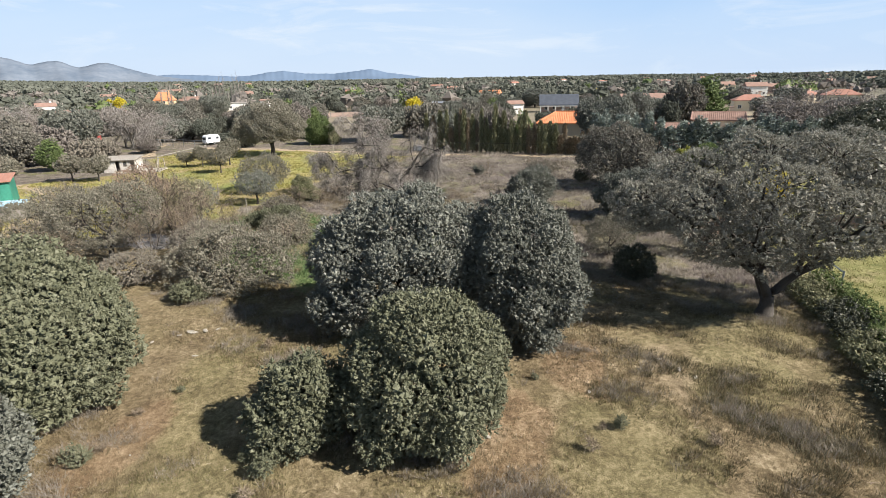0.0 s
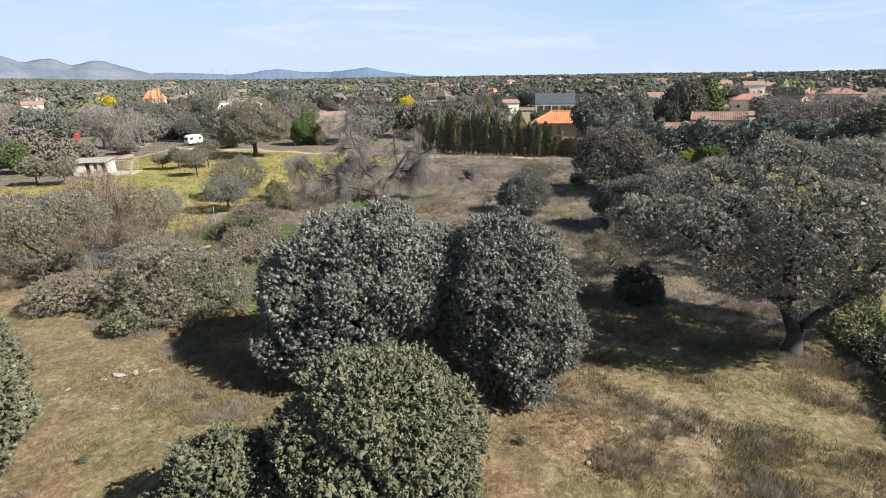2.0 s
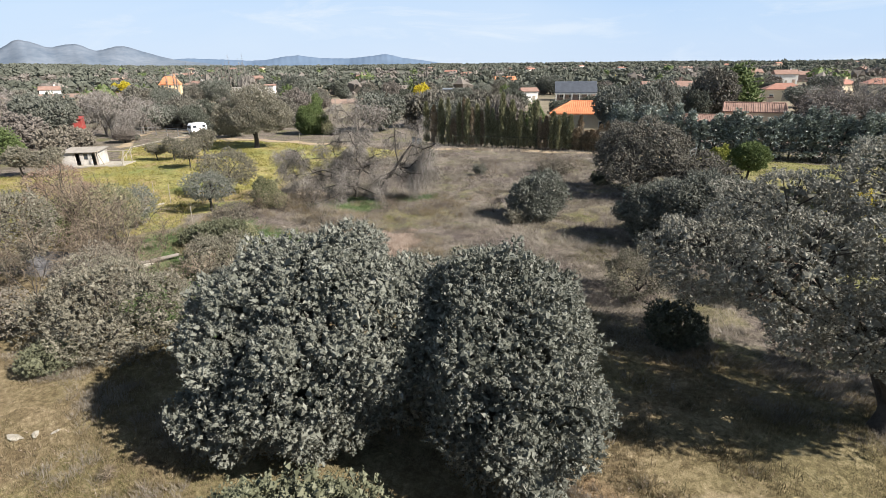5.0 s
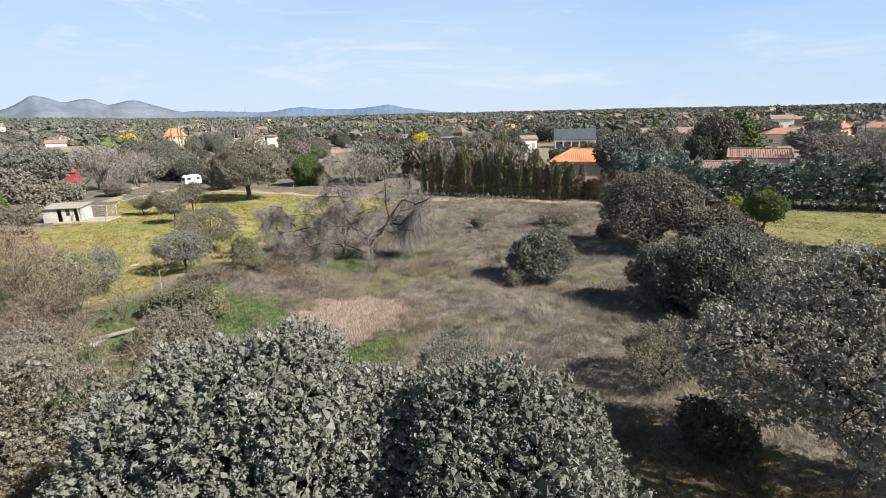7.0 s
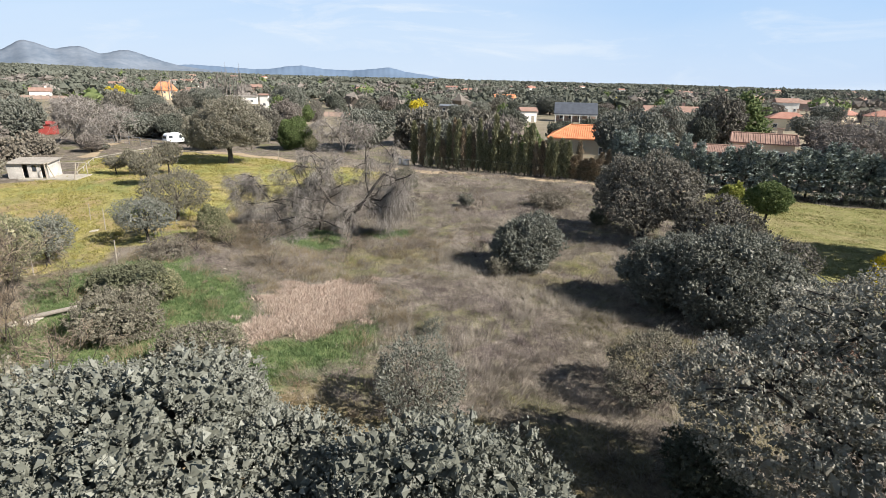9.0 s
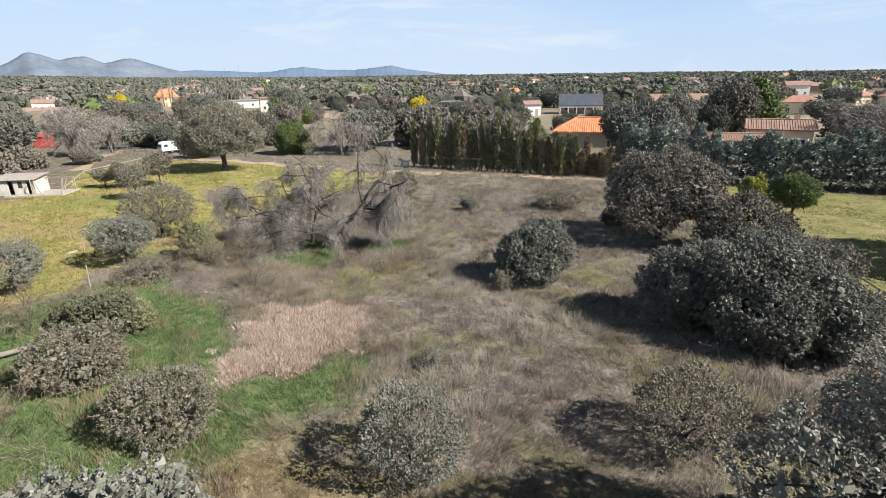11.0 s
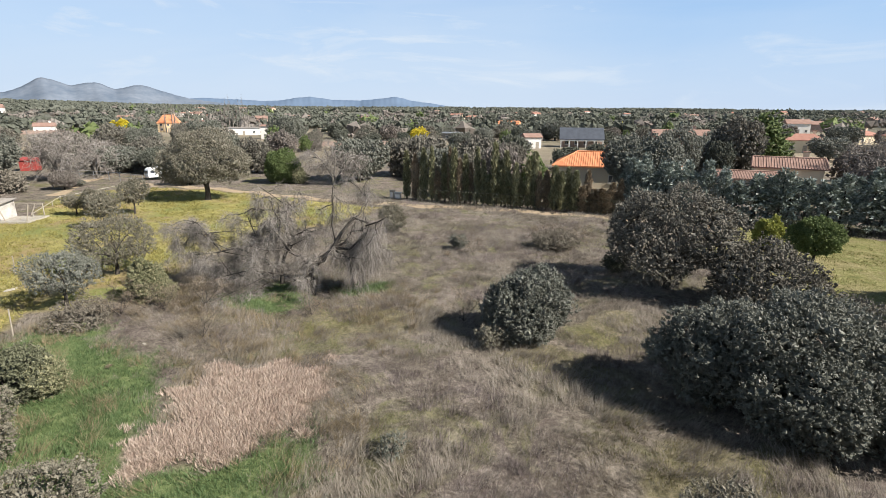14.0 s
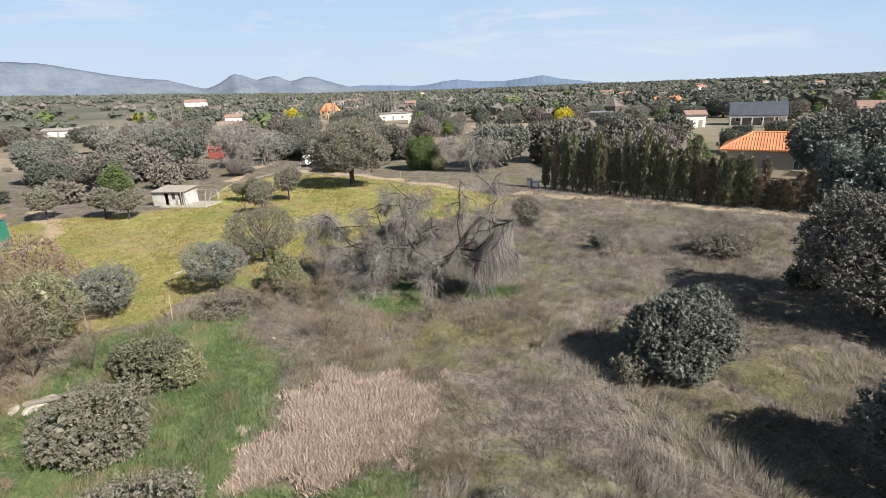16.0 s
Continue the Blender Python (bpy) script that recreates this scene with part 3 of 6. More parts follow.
def zones(x, y):
    wob = 1.6 * np.sin(x * 0.7 + np.sin(y * 0.4) * 1.5) + 1.1 * np.sin(y * 1.1 + x * 0.35)
    x2, y2 = x + wob * 0.25, y + 0.8 * np.sin(x * 0.9 + 1) * 0.5
    z = {"meadow": within(MEADOW, x2, y2, 1.6), "green": np.maximum.reduce([within(GREEN, x2, y2, 2.0), step(3.2, 1.2, np.hypot((x2 + 9.6) / 1.3, y2 - 46.3)), step(1.9, 0.6, np.hypot(x2 + 4.6, y2 - 48.8)), step(3.0, 1.0, np.hypot(x2 + 8.4, y2 - 28.5))]),
         "pale": within(PALE, x2 + 0.45 * np.sin(y * 2.7 + x) + 0.3 * np.sin(y * 6.1), y2 + 0.45 * np.sin(x * 2.9 + 1), 0.8), "lawn": within(LAWN, x2, y2, 0.5)}
    z["dirt"] = np.maximum.reduce([along(t, x2, y2, 0.9, 0.7) for t in TRACKS] + [0.5 * step(2.6, 0.6, np.hypot((x2 - 9.1) / 0.9, (y2 - 17.7) / 1.6)), 0.45 * step(1.9, 0.4, np.hypot(x2 - 2.2, (y2 - 13.5) / 1.4))])
    z["rust"] = np.maximum.reduce([step(1.1, 0.5, np.hypot((x2 - 2.9) / 1.9, (y2 - 12.6) / 3.6)), step(1.1, 0.5, np.hypot((x2 + 9.3) / 1.4, (y2 - 11.5) / 3.5)), 0.8 * step(1.1, 0.5, np.hypot((x2 - 5.2) / 1.5, (y2 - 17.5) / 3.0))])
    z["moss"] = np.maximum.reduce([step(1.2, 0.5, np.hypot((x2 + 7.4) / 2.2, (y2 - 15.5) / 4.5)), step(1.2, 0.5, np.hypot((x2 + 5.5) / 2.4, (y2 - 10.3) / 2.4)), step(1.2, 0.5, np.hypot((x2 - 6.4) / 2.2, (y2 - 13.5) / 4.0)), step(1.2, 0.5, np.hypot((x2 - 11.0) / 2.0, (y2 - 16.5) / 3.0)), 0.8 * step(1.2, 0.5, np.hypot((x2 - 8.5) / 2.5, (y2 - 35.5) / 3.0)), 0.8 * step(1.2, 0.5, np.hypot((x2 - 6.5) / 2.0, (y2 - 25.5) / 2.5))])
    z["damp"] = np.maximum.reduce([step(1.2, 0.4, np.hypot((x2 - a) / w, (y2 - b) / h)) for a, b, w, h in ((10.5, 34.5, 2.2, 2.4), (6.0, 41.5, 2.2, 1.8), (11.5, 29.5, 2.6, 1.8), (7.0, 28.0, 2.0, 1.6), (9.5, 45.0, 2.5, 3.5), (-3.5, 44.0, 3.5, 2.5), (-9.0, 43.5, 4.0, 1.6))])
    z["ash"] = step(1.15, 0.7, np.hypot((x2 + 24.0) / 5.0, (y2 - 31.6) / 1.9))
    z["field"] = step(24, 33, y2 + 0.25 * x2) * (1 - z["meadow"]) * (1 - z["lawn"])
    z["green"] = z["green"] * (1 - z["pale"])
    return z


def axis_marks(lo, hi, fine, end_lo, end_hi, grow=1.11):
    mid = list(np.arange(lo, hi + 0.01, fine))
    up, s = [], fine
    p = hi
    while p < end_hi:
        s *= grow
        p += s
        up.append(p)
    down, s, p = [], fine, lo
    while p > end_lo:
        s *= grow
        p -= s
        down.append(p)
    return np.array(down[::-1] + mid + up)


gx, gy = axis_marks(-58, 46, 0.6, -3400, 3400), axis_marks(0, 92, 0.6, -900, 3400)
GX, GY = np.meshgrid(gx, gy, indexing="ij")
gz = height(GX, GY)
near = step(260, 120, np.hypot(GX, GY - 30))
gz = gz + near * (0.05 * np.sin(GX * 1.3 + np.sin(GY)) * np.sin(GY * 1.1) + 0.04 * np.sin(GX * 0.45 + 2) * np.sin(GY * 0.37)) - 0.05
ni, nj = GX.shape
I, J = np.meshgrid(np.arange(ni - 1), np.arange(nj - 1), indexing="ij")
quads = np.stack([I * nj + J, (I + 1) * nj + J, (I + 1) * nj + J + 1, I * nj + J + 1], -1).reshape(-1, 4)


def ground_material():
    m, nt, p, _ = start_mat("pasture_soil_and_grass")
    vec = nt.nodes.new("ShaderNodeTexCoord").outputs["Object"]
    broad, mid, fine = noise_at(nt, vec, 0.11, 4, 0.6, 0.5), noise_at(nt, vec, 0.9, 4, 0.6, 0.4), noise_at(nt, vec, 7.0, 4, 0.7)
    grain = noise_at(nt, vec, 34.0, 3, 0.7)
    tuft = noise_at(nt, vec, 2.6, 3, 0.6, 1.6)
    f = maths(nt, "ADD", maths(nt, "MULTIPLY", mid, 0.5), maths(nt, "MULTIPLY", fine, 0.5))
    f = maths(nt, "ADD", maths(nt, "MULTIPLY", f, 0.62), maths(nt, "MULTIPLY", grain, 0.38))
    f = maths(nt, "ADD", f, maths(nt, "MULTIPLY", maths(nt, "SUBTRACT", tuft, 0.5), 0.36))

    def mask(name, reach=0.55):
        a = nt.nodes.new("ShaderNodeAttribute")
        a.attribute_name = name
        v = maths(nt, "ADD", a.outputs["Fac"], maths(nt, "MULTIPLY", maths(nt, "SUBTRACT", mid, 0.5), reach))
        return ramp(nt, v, [(0.35, (0, 0, 0)), (0.68, (1, 1, 1))])

    dry = ramp(nt, f, [(0.36, (0.07, 0.052, 0.03)), (0.48, (0.155, 0.118, 0.068)), (0.56, (0.235, 0.183, 0.112)), (0.66, (0.39, 0.322, 0.217))])
    moss = ramp(nt, f, [(0.36, (0.065, 0.058, 0.026)), (0.5, (0.165, 0.145, 0.07)), (0.65, (0.32, 0.272, 0.15))])
    col = mixc(nt, ramp(nt, broad, [(0.42, (0, 0, 0)), (0.62, (0.75, 0.75, 0.75))]), dry, moss)
    col = mixc(nt, maths(nt, "MULTIPLY", mask("moss", 1.4), 0.55), col, moss)
    col = mixc(nt, maths(nt, "MULTIPLY", mask("rust", 1.4), 0.75), col, ramp(nt, f, [(0.36, (0.085, 0.055, 0.032)), (0.5, (0.20, 0.135, 0.08)), (0.66, (0.40, 0.295, 0.195))]))
    field = ramp(nt, f, [(0.38, (0.055, 0.045, 0.035)), (0.5, (0.132, 0.112, 0.09)), (0.64, (0.27, 0.236, 0.195))])
    lilac = ramp(nt, f, [(0.37, (0.06, 0.048, 0.042)), (0.5, (0.145, 0.12, 0.105)), (0.64, (0.29, 0.25, 0.22))])
    olive = ramp(nt, f, [(0.37, (0.055, 0.06, 0.026)), (0.64, (0.20, 0.19, 0.09))])
    field = mixc(nt, ramp(nt, noise_at(nt, vec, 0.17, 4, 0.6, 0.8), [(0.47, (0, 0, 0)), (0.6, (0.85, 0.85, 0.85))]), field, lilac)
    field = mixc(nt, ramp(nt, noise_at(nt, vec, 0.23, 4, 0.65, 1.2), [(0.5, (0, 0, 0)), (0.64, (0.85, 0.85, 0.85))]), field, olive)
    field = mixc(nt, maths(nt, "MULTIPLY", mask("damp", 1.2), 0.45), field, ramp(nt, f, [(0.36, (0.06, 0.06, 0.022)), (0.5, (0.14, 0.13, 0.048)), (0.65, (0.26, 0.225, 0.10))]))
    col = mixc(nt, mask("field"), col, field)
    meadow = ramp(nt, f, [(0.37, (0.12, 0.118, 0.042)), (0.5, (0.232, 0.213, 0.075)), (0.64, (0.40, 0.345, 0.13))])
    meadow = mixc(nt, ramp(nt, noise_at(nt, vec, 0.16, 3), [(0.48, (0, 0, 0)), (0.62, (0.8, 0.8, 0.8))]), meadow, ramp(nt, f, [(0.3, (0.10, 0.13, 0.04)), (0.7, (0.22, 0.235, 0.08))]))
    meadow = mixc(nt, ramp(nt, noise_at(nt, vec, 0.13, 3, 0.5, 1.0), [(0.47, (0, 0, 0)), (0.62, (0.8, 0.8, 0.8))]), meadow, ramp(nt, f, [(0.36, (0.15, 0.11, 0.06)), (0.64, (0.37, 0.275, 0.15))]))
    col = mixc(nt, mask("meadow"), col, meadow)
    lawn = ramp(nt, f, [(0.36, (0.08, 0.086, 0.03)), (0.5, (0.165, 0.163, 0.06)), (0.64, (0.29, 0.265, 0.125))])
    lawn = mixc(nt, ramp(nt, noise_at(nt, vec, 0.35, 4, 0.65, 0.8), [(0.48, (0, 0, 0)), (0.64, (0.7, 0.7, 0.7))]), lawn, ramp(nt, f, [(0.36, (0.13, 0.105, 0.05)), (0.64, (0.32, 0.27, 0.15))]))
    col = mixc(nt, mask("lawn", 0.3), col, lawn)
    green = ramp(nt, f, [(0.37, (0.052, 0.078, 0.028)), (0.5, (0.11, 0.15, 0.058)), (0.65, (0.21, 0.23, 0.11))])
    col = mixc(nt, mask("green", 0.8), col, green)
    col = mixc(nt, mask("pale", 0.4), col, ramp(nt, f, [(0.3, (0.17, 0.125, 0.095)), (0.7, (0.45, 0.365, 0.295))]))
    col = mixc(nt, mask("dirt", 0.7), col, ramp(nt, f, [(0.3, (0.22, 0.165, 0.105)), (0.7, (0.46, 0.37, 0.26))]))
    col = mixc(nt, mask("ash", 0.6), col, ramp(nt, f, [(0.36, (0.045, 0.045, 0.05)), (0.64, (0.25, 0.245, 0.25))]))
    far = nt.nodes.new("ShaderNodeAttribute")
    far.attribute_name = "far"
    plain = ramp(nt, noise_at(nt, vec, 0.02, 5, 0.65), [(0.36, (0.12, 0.112, 0.075)), (0.5, (0.195, 0.168, 0.122)), (0.66, (0.33, 0.27, 0.195))])
    wood = nt.nodes.new("ShaderNodeAttribute")
    wood.attribute_name = "woods"
    plain = mixc(nt, wood.outputs["Fac"], plain, ramp(nt, noise_at(nt, vec, 0.012, 5, 0.65), [(0.4, (0.08, 0.083, 0.065)), (0.6, (0.14, 0.133, 0.105)), (0.7, (0.25, 0.21, 0.155))]))
    col = mixc(nt, far.outputs["Fac"], col, plain)
    nt.links.new(col, p.inputs["Base Color"])
    p.inputs["Roughness"].default_value, p.inputs["Specular IOR Level"].default_value = 0.95, 0.15
    b = node(nt, "ShaderNodeBump", Strength=0.8, Distance=0.1)
    nt.links.new(maths(nt, "ADD", fine, maths(nt, "MULTIPLY", grain, 0.5)), b.inputs["Height"])
    nt.links.new(b.outputs["Normal"], p.inputs["Normal"])
    return m


ground_me = mesh_data("ground", np.stack([GX, GY, gz], -1).reshape(-1, 3), quads, ground_material(), shade=True)
for key, values in {**zones(GX, GY), "far": step(95, 150, np.hypot(GX, GY - 25)), "woods": step(260, 520, np.hypot(GX, GY - 25))}.items():
    ground_me.attributes.new(key, "FLOAT", "POINT").data.foreach_set("value", values.ravel().astype(np.float32))
tagged(new("ground", ground_me), "dry winter pasture with tan grass, green patches and yellow meadow", "ground", kind="structure")


# ---- hills behind the plain ----
def hills(name, label, spans, distance, base, material, seed):
    """A range: crest height in degrees by azimuth, with spurs down the near side."""
    rng = np.random.default_rng(seed)
    az = np.linspace(spans[0][0], spans[-1][0], 620)
    crest = np.interp(az, [a for a, _ in spans], [e for _, e in spans])
    crest = np.convolve(np.pad(crest, 2, mode="edge"), np.ones(5) / 5, "valid")
    crest += 0.018 * np.sin(az * 7.3 + seed) * np.sin(az * 2.9)
    rows = 16
    out = []
    for k in range(rows + 5):
        f = k / rows
        d = distance * (0.86 + 0.14 * f) if k <= rows else distance * (1 + 0.01 * (k - rows))
        rise = f ** 1.25 if k <= rows else 1 - 0.18 * (k - rows)
        fold = 0.10 * np.sin(az * 0.55 + 2 * f + seed) * np.sin(np.pi * min(f, 1)) + 0.05 * np.sin(az * 1.3 - 3 * f) * np.sin(np.pi * min(f, 1))
        zz = base + (distance * np.tan(np.radians(crest)) + 10 - base) * np.clip(rise + fold, 0, 1.0)
        out.append(np.stack([4 + d * np.sin(np.radians(az)), 15 + d * np.cos(np.radians(az)), zz], -1))
    v = np.array(out)
    n, m, _ = v.shape
    a, b = np.meshgrid(np.arange(n - 1), np.arange(m - 1), indexing="ij")
    f = np.stack([a * m + b, a * m + b + 1, (a + 1) * m + b + 1, (a + 1) * m + b], -1).reshape(-1, 4)
    tagged(new(name, mesh_data(name, v.reshape(-1, 3), f, material, shade=True)), label, "hills", kind="structure")


# Both ranges get their haze from the material colours, not from air.
hills("backdrop_hills_far", "distant mountain range on the horizon, haze coloured in as pale blue", [(-40, 0.6), (-37, 1.2), (-34, 1.5), (-31, 1.4), (-28, 1.25), (-26.3, 1.35), (-25, 1.6), (-23.4, 1.75), (-21, 1.45), (-18.2, 1.4), (-16, 1.6), (-14.2, 1.82), (-12.4, 1.4), (-10, 1.1), (-7, 0.6), (-4, 0.3)], 4600, 20, HILL_FAR, 2)
hills("backdrop_hills_near", "wooded mountains with rounded peaks, haze coloured in as blue-grey", [(-100, 2.5), (-85, 3.6), (-72, 3.9), (-65, 4.15), (-62, 4.0), (-59.5, 3.5), (-57, 3.0), (-54.5, 2.65), (-52.8, 2.55), (-51.2, 2.1), (-49.4, 1.6), (-48.2, 2.0), (-46.6, 3.0), (-45.8, 2.83), (-44.5, 2.33), (-43.3, 2.65), (-42.4, 2.68), (-41.2, 2.1), (-39.6, 2.52), (-38.9, 2.57), (-36.6, 1.82), (-35.0, 1.38), (-32, 1.0), (-28, 0.6), (-22, 0.2)], 4300, 20, HILL, 5)


def lobed(w, h, low, n, seed):
    return auto_lobes(max(w - 0.35, w * 0.75), max(h - 0.25, h * 0.8), low, n, np.random.default_rng(seed))


# ---- the oaks that the camera passes over ----
oak("holm_oak", "dense grey-green holm oak with clumped dome reaching the ground", -1.5, 20.5,
    [(0, 0.2, 3.4, 2.2, 2.1, 2.4), (-2.1, -0.2, 2.9, 1.7, 1.8, 2.0), (1.3, -0.5, 3.2, 1.5, 1.7, 2.1), (-0.5, -1.3, 2.4, 1.9, 1.4, 2.0), (-2.2, -1.3, 1.5, 1.5, 1.3, 1.4), (0.3, 1.4, 3.1, 1.9, 1.5, 2.1), (1.7, 0.8, 3.0, 1.3, 1.4, 2.0), (0.1, 0, 4.75, 1.5, 1.5, 1.3), (-1.2, 0.3, 4.2, 1.5, 1.4, 1.4), (1.9, -0.2, 2.6, 1.4, 1.5, 1.9), (2.5, 0.2, 3.4, 1.25, 1.3, 2.0), (-2.7, 0.4, 2.6, 1.4, 1.5, 1.8)],
    1.0, 0.24, 11, knobs=0.62)
oak("holm_oak", "rounded dense holm oak with silvery clumped leaves", 3.3, 20.1,
    [(0, 0, 3.2, 1.9, 1.9, 2.5), (0.9, -0.7, 2.3, 1.6, 1.5, 1.9), (-0.9, -0.5, 2.9, 1.3, 1.5, 2.0), (0.7, 0.9, 3.1, 1.7, 1.4, 2.1), (0.2, -1.2, 1.6, 1.5, 1.1, 1.35), (-0.2, 0.2, 4.6, 1.3, 1.3, 1.25)],
    1.0, 0.22, 12, knobs=0.58)
oak("young_oak", "bushy young holm oak with olive-green leaves down to the grass", 0.15, 13.35,
    [(0.2, 0.3, 2.5, 1.8, 1.7, 1.8), (-0.95, -0.1, 2.0, 1.15, 1.3, 1.6), (1.3, -0.2, 1.9, 1.2, 1.4, 1.6), (0.2, -1.0, 1.5, 1.7, 1.1, 1.35), (0.0, 0.3, 3.3, 1.3, 1.3, 1.0), (1.4, 0.6, 2.3, 1.0, 1.1, 1.3)],
    0.7, 0.16, 13, OAK_WARM, knobs=0.5, gap=0.26, per=19, size=0.058)
oak("young_oak", "low round oak sapling with olive leaves beside a larger oak", -3.4, 12.7,
    [(0, 0, 1.3, 1.15, 1.1, 1.25), (-0.5, -0.3, 1.0, 0.85, 0.8, 0.95), (0.6, 0.2, 1.25, 0.85, 0.9, 1.05), (0.1, -0.5, 0.8, 0.9, 0.7, 0.75)],
    0.4, 0.08, 14, OAK_WARM, knobs=0.36, gap=0.25, per=18, size=0.056)
oak("young_oak", "broad round holm oak with olive leaves and closed crown", -13.2, 13.5,
    [(0, 0, 3.0, 2.6, 2.4, 2.3), (1.5, -0.8, 2.4, 1.8, 1.7, 2.0), (-1.4, 0.3, 2.7, 1.9, 1.9, 2.0), (0.6, 1.2, 2.9, 2.0, 1.7, 2.1), (0.4, -1.6, 1.9, 2.2, 1.4, 1.7), (1.9, 0.4, 2.2, 1.5, 1.6, 1.9)],
    0.9, 0.2, 15, OAK_WARM, knobs=0.6, gap=0.29, per=18, size=0.062)
oak("oak_shrub", "small grey-green oak shrub at the field edge", -11.2, 9.8,
    [(0, 0, 1.3, 1.3, 1.2, 1.15), (0.6, -0.4, 1.0, 0.9, 0.9, 0.9), (-0.7, 0.2, 1.2, 0.9, 0.9, 1.0)], 0.4, 0.08, 16, OAK, category="shrub", gap=0.26, per=16, size=0.064)
OLD_CROWN = [(-5.2, 1.3, 4.7, 1.4, 1.6, 1.1), (-3.4, -0.4, 4.8, 1.7, 1.7, 1.3), (-2.8, 2.0, 5.5, 1.9, 1.8, 1.4), (-0.8, -1.2, 5.5, 2.0, 1.8, 1.4), (-0.3, 1.4, 6.3, 2.1, 2.0, 1.5), (1.8, 0.2, 6.4, 2.2, 2.1, 1.5), (3.9, 0.6, 6.0, 2.1, 2.0, 1.5), (5.6, 0.2, 5.3, 1.7, 1.7, 1.3), (2.6, -0.6, 5.0, 1.8, 1.5, 1.3), (1.2, -1.8, 4.8, 1.7, 1.4, 1.2), (3.4, -1.6, 5.2, 1.5, 1.3, 1.0), (-1.7, -1.6, 4.2, 1.5, 1.2, 1.0), (1.0, 2.8, 5.5, 2.0, 1.6, 1.4), (-2.6, 4.0, 4.4, 1.3, 1.3, 1.0), (-0.8, -0.6, 3.1, 1.1, 1.0, 0.8), (-2.4, -0.4, 3.4, 1.2, 1.1, 0.8), (0.6, -0.8, 3.6, 1.2, 1.0, 0.9)]
oak("old_oak", "old spreading holm oak with forked dark trunk and open crown", 14.3, 22.4, OLD_CROWN, 0.85, 0.32, 17, OAK_OLD, boughs=230, lean=(0.1, 0.2), gap=0.29, per=24, size=0.064, holes=0.27, rough=0.16)
oak("holm_oak", "silvery holm oak in the garden beyond the fence", 27.5, 36.0, lobed(6.4, 6.2, 1.6, 6, 35), 1.6, 0.24, 18, OAK_OLD, boughs=60, gap=0.36, per=19, size=0.063, holes=0.25, rough=0.15)

# ---- trees along the right-hand boundary ----
oak("holm_oak", "leaning grey-brown oak with open twiggy crown", 13.6, 51.8, lobed(7.4, 6.3, 1.0, 6, 31), 1.2, 0.22, 21, OAK_DULL, boughs=70, gap=0.38, per=13, size=0.1, holes=0.18, rough=0.18)
oak("holm_oak", "dull grey oak joining its neighbour's crown", 17.6, 48.6, lobed(5.6, 3.6, 0.3, 6, 32), 0.9, 0.16, 22, OAK_DULL, boughs=40, gap=0.38, per=13, size=0.1, holes=0.15, rough=0.18)
oak("holm_oak", "broad low holm oak with dark green-grey crown", 13.9, 38.6,
    [(0, 0, 2.2, 2.6, 2.2, 2.0), (-2.2, 0.6, 1.8, 1.7, 1.6, 1.6), (2.2, -0.6, 1.7, 1.8, 1.8, 1.5), (0.3, -1.5, 1.5, 2.1, 1.5, 1.3), (1.0, 1.1, 2.3, 2.0, 1.6, 1.8), (2.6, -1.7, 1.2, 1.3, 1.2, 1.1)],
    0.8, 0.22, 23, OAK, knobs=0.55, gap=0.31, per=20, size=0.07, holes=0.05, rough=0.14)
oak("oak_shrub", "grey shrubby oak at the garden fence", 18.4, 42.8, lobed(4.4, 2.9, 0.2, 5, 33), 0.6, 0.1, 24, OAK_DULL, category="shrub", gap=0.4, per=17, size=0.081, holes=0.3)
oak("oak_shrub", "low grey-brown brush along the garden fence", 19.8, 37.0, lobed(4.0, 2.4, 0.1, 5, 34), 0.5, 0.08, 25, DRY_SCRUB, category="shrub", gap=0.36, per=17, size=0.081, holes=0.3)
oak("holm_oak", "dark tall oak with closed crown in a garden", 33.0, 47.0, lobed(9.0, 8.2, 1.6, 6, 36), 2.0, 0.32, 27, OAK_DARK, boughs=30, gap=0.55, per=12, size=0.16, holes=0.15)

# ---- shrubs of the open field ----
oak("oak_shrub", "leaning round holm oak shrub alone in the dry field", 5.0, 43.6, [(0.4, 0.2, 1.7, 1.5, 1.4, 1.55), (-0.7, -0.2, 1.4, 1.1, 1.1, 1.2), (1.0, 0.1, 1.6, 1.0, 1.1, 1.3), (0.1, -0.7, 1.0, 1.3, 0.9, 0.95)], 0.5, 0.1, 41, OAK, category="shrub", knobs=0.3, gap=0.28, per=26, size=0.067)
oak("oak_shrub", "small grey shrub at the foot of a larger one", 3.6, 42.3, lobed(1.7, 1.1, 0.05, 4, 37), 0.3, 0.04, 42, OAK_GREY, category="shrub", gap=0.24, per=20, size=0.059, holes=0.2)
oak("oak_shrub", "thin grey-leaved oak shrub on dry grass", 9.2, 30.7, lobed(3.2, 2.7, 0.25, 6, 38), 0.5, 0.07, 43, OAK_GREY, category="shrub", boughs=60, gap=0.25, per=14, size=0.063, holes=0.4, rough=0.2)
oak("oak_shrub", "sparse upright oak sapling with pale green leaves", 1.45, 28.6, lobed(3.1, 2.8, 0.2, 6, 39), 0.5, 0.06, 44, OAK, category="shrub", boughs=70, gap=0.25, per=13, size=0.056, holes=0.4, rough=0.22)
oak("oak_shrub", "tiny dark oak seedling in the dry grass", 1.0, 34.2, lobed(1.1, 0.85, 0.05, 4, 40), 0.2, 0.03, 45, OAK, category="shrub", boughs=14, gap=0.22, per=12, size=0.056, holes=0.3)
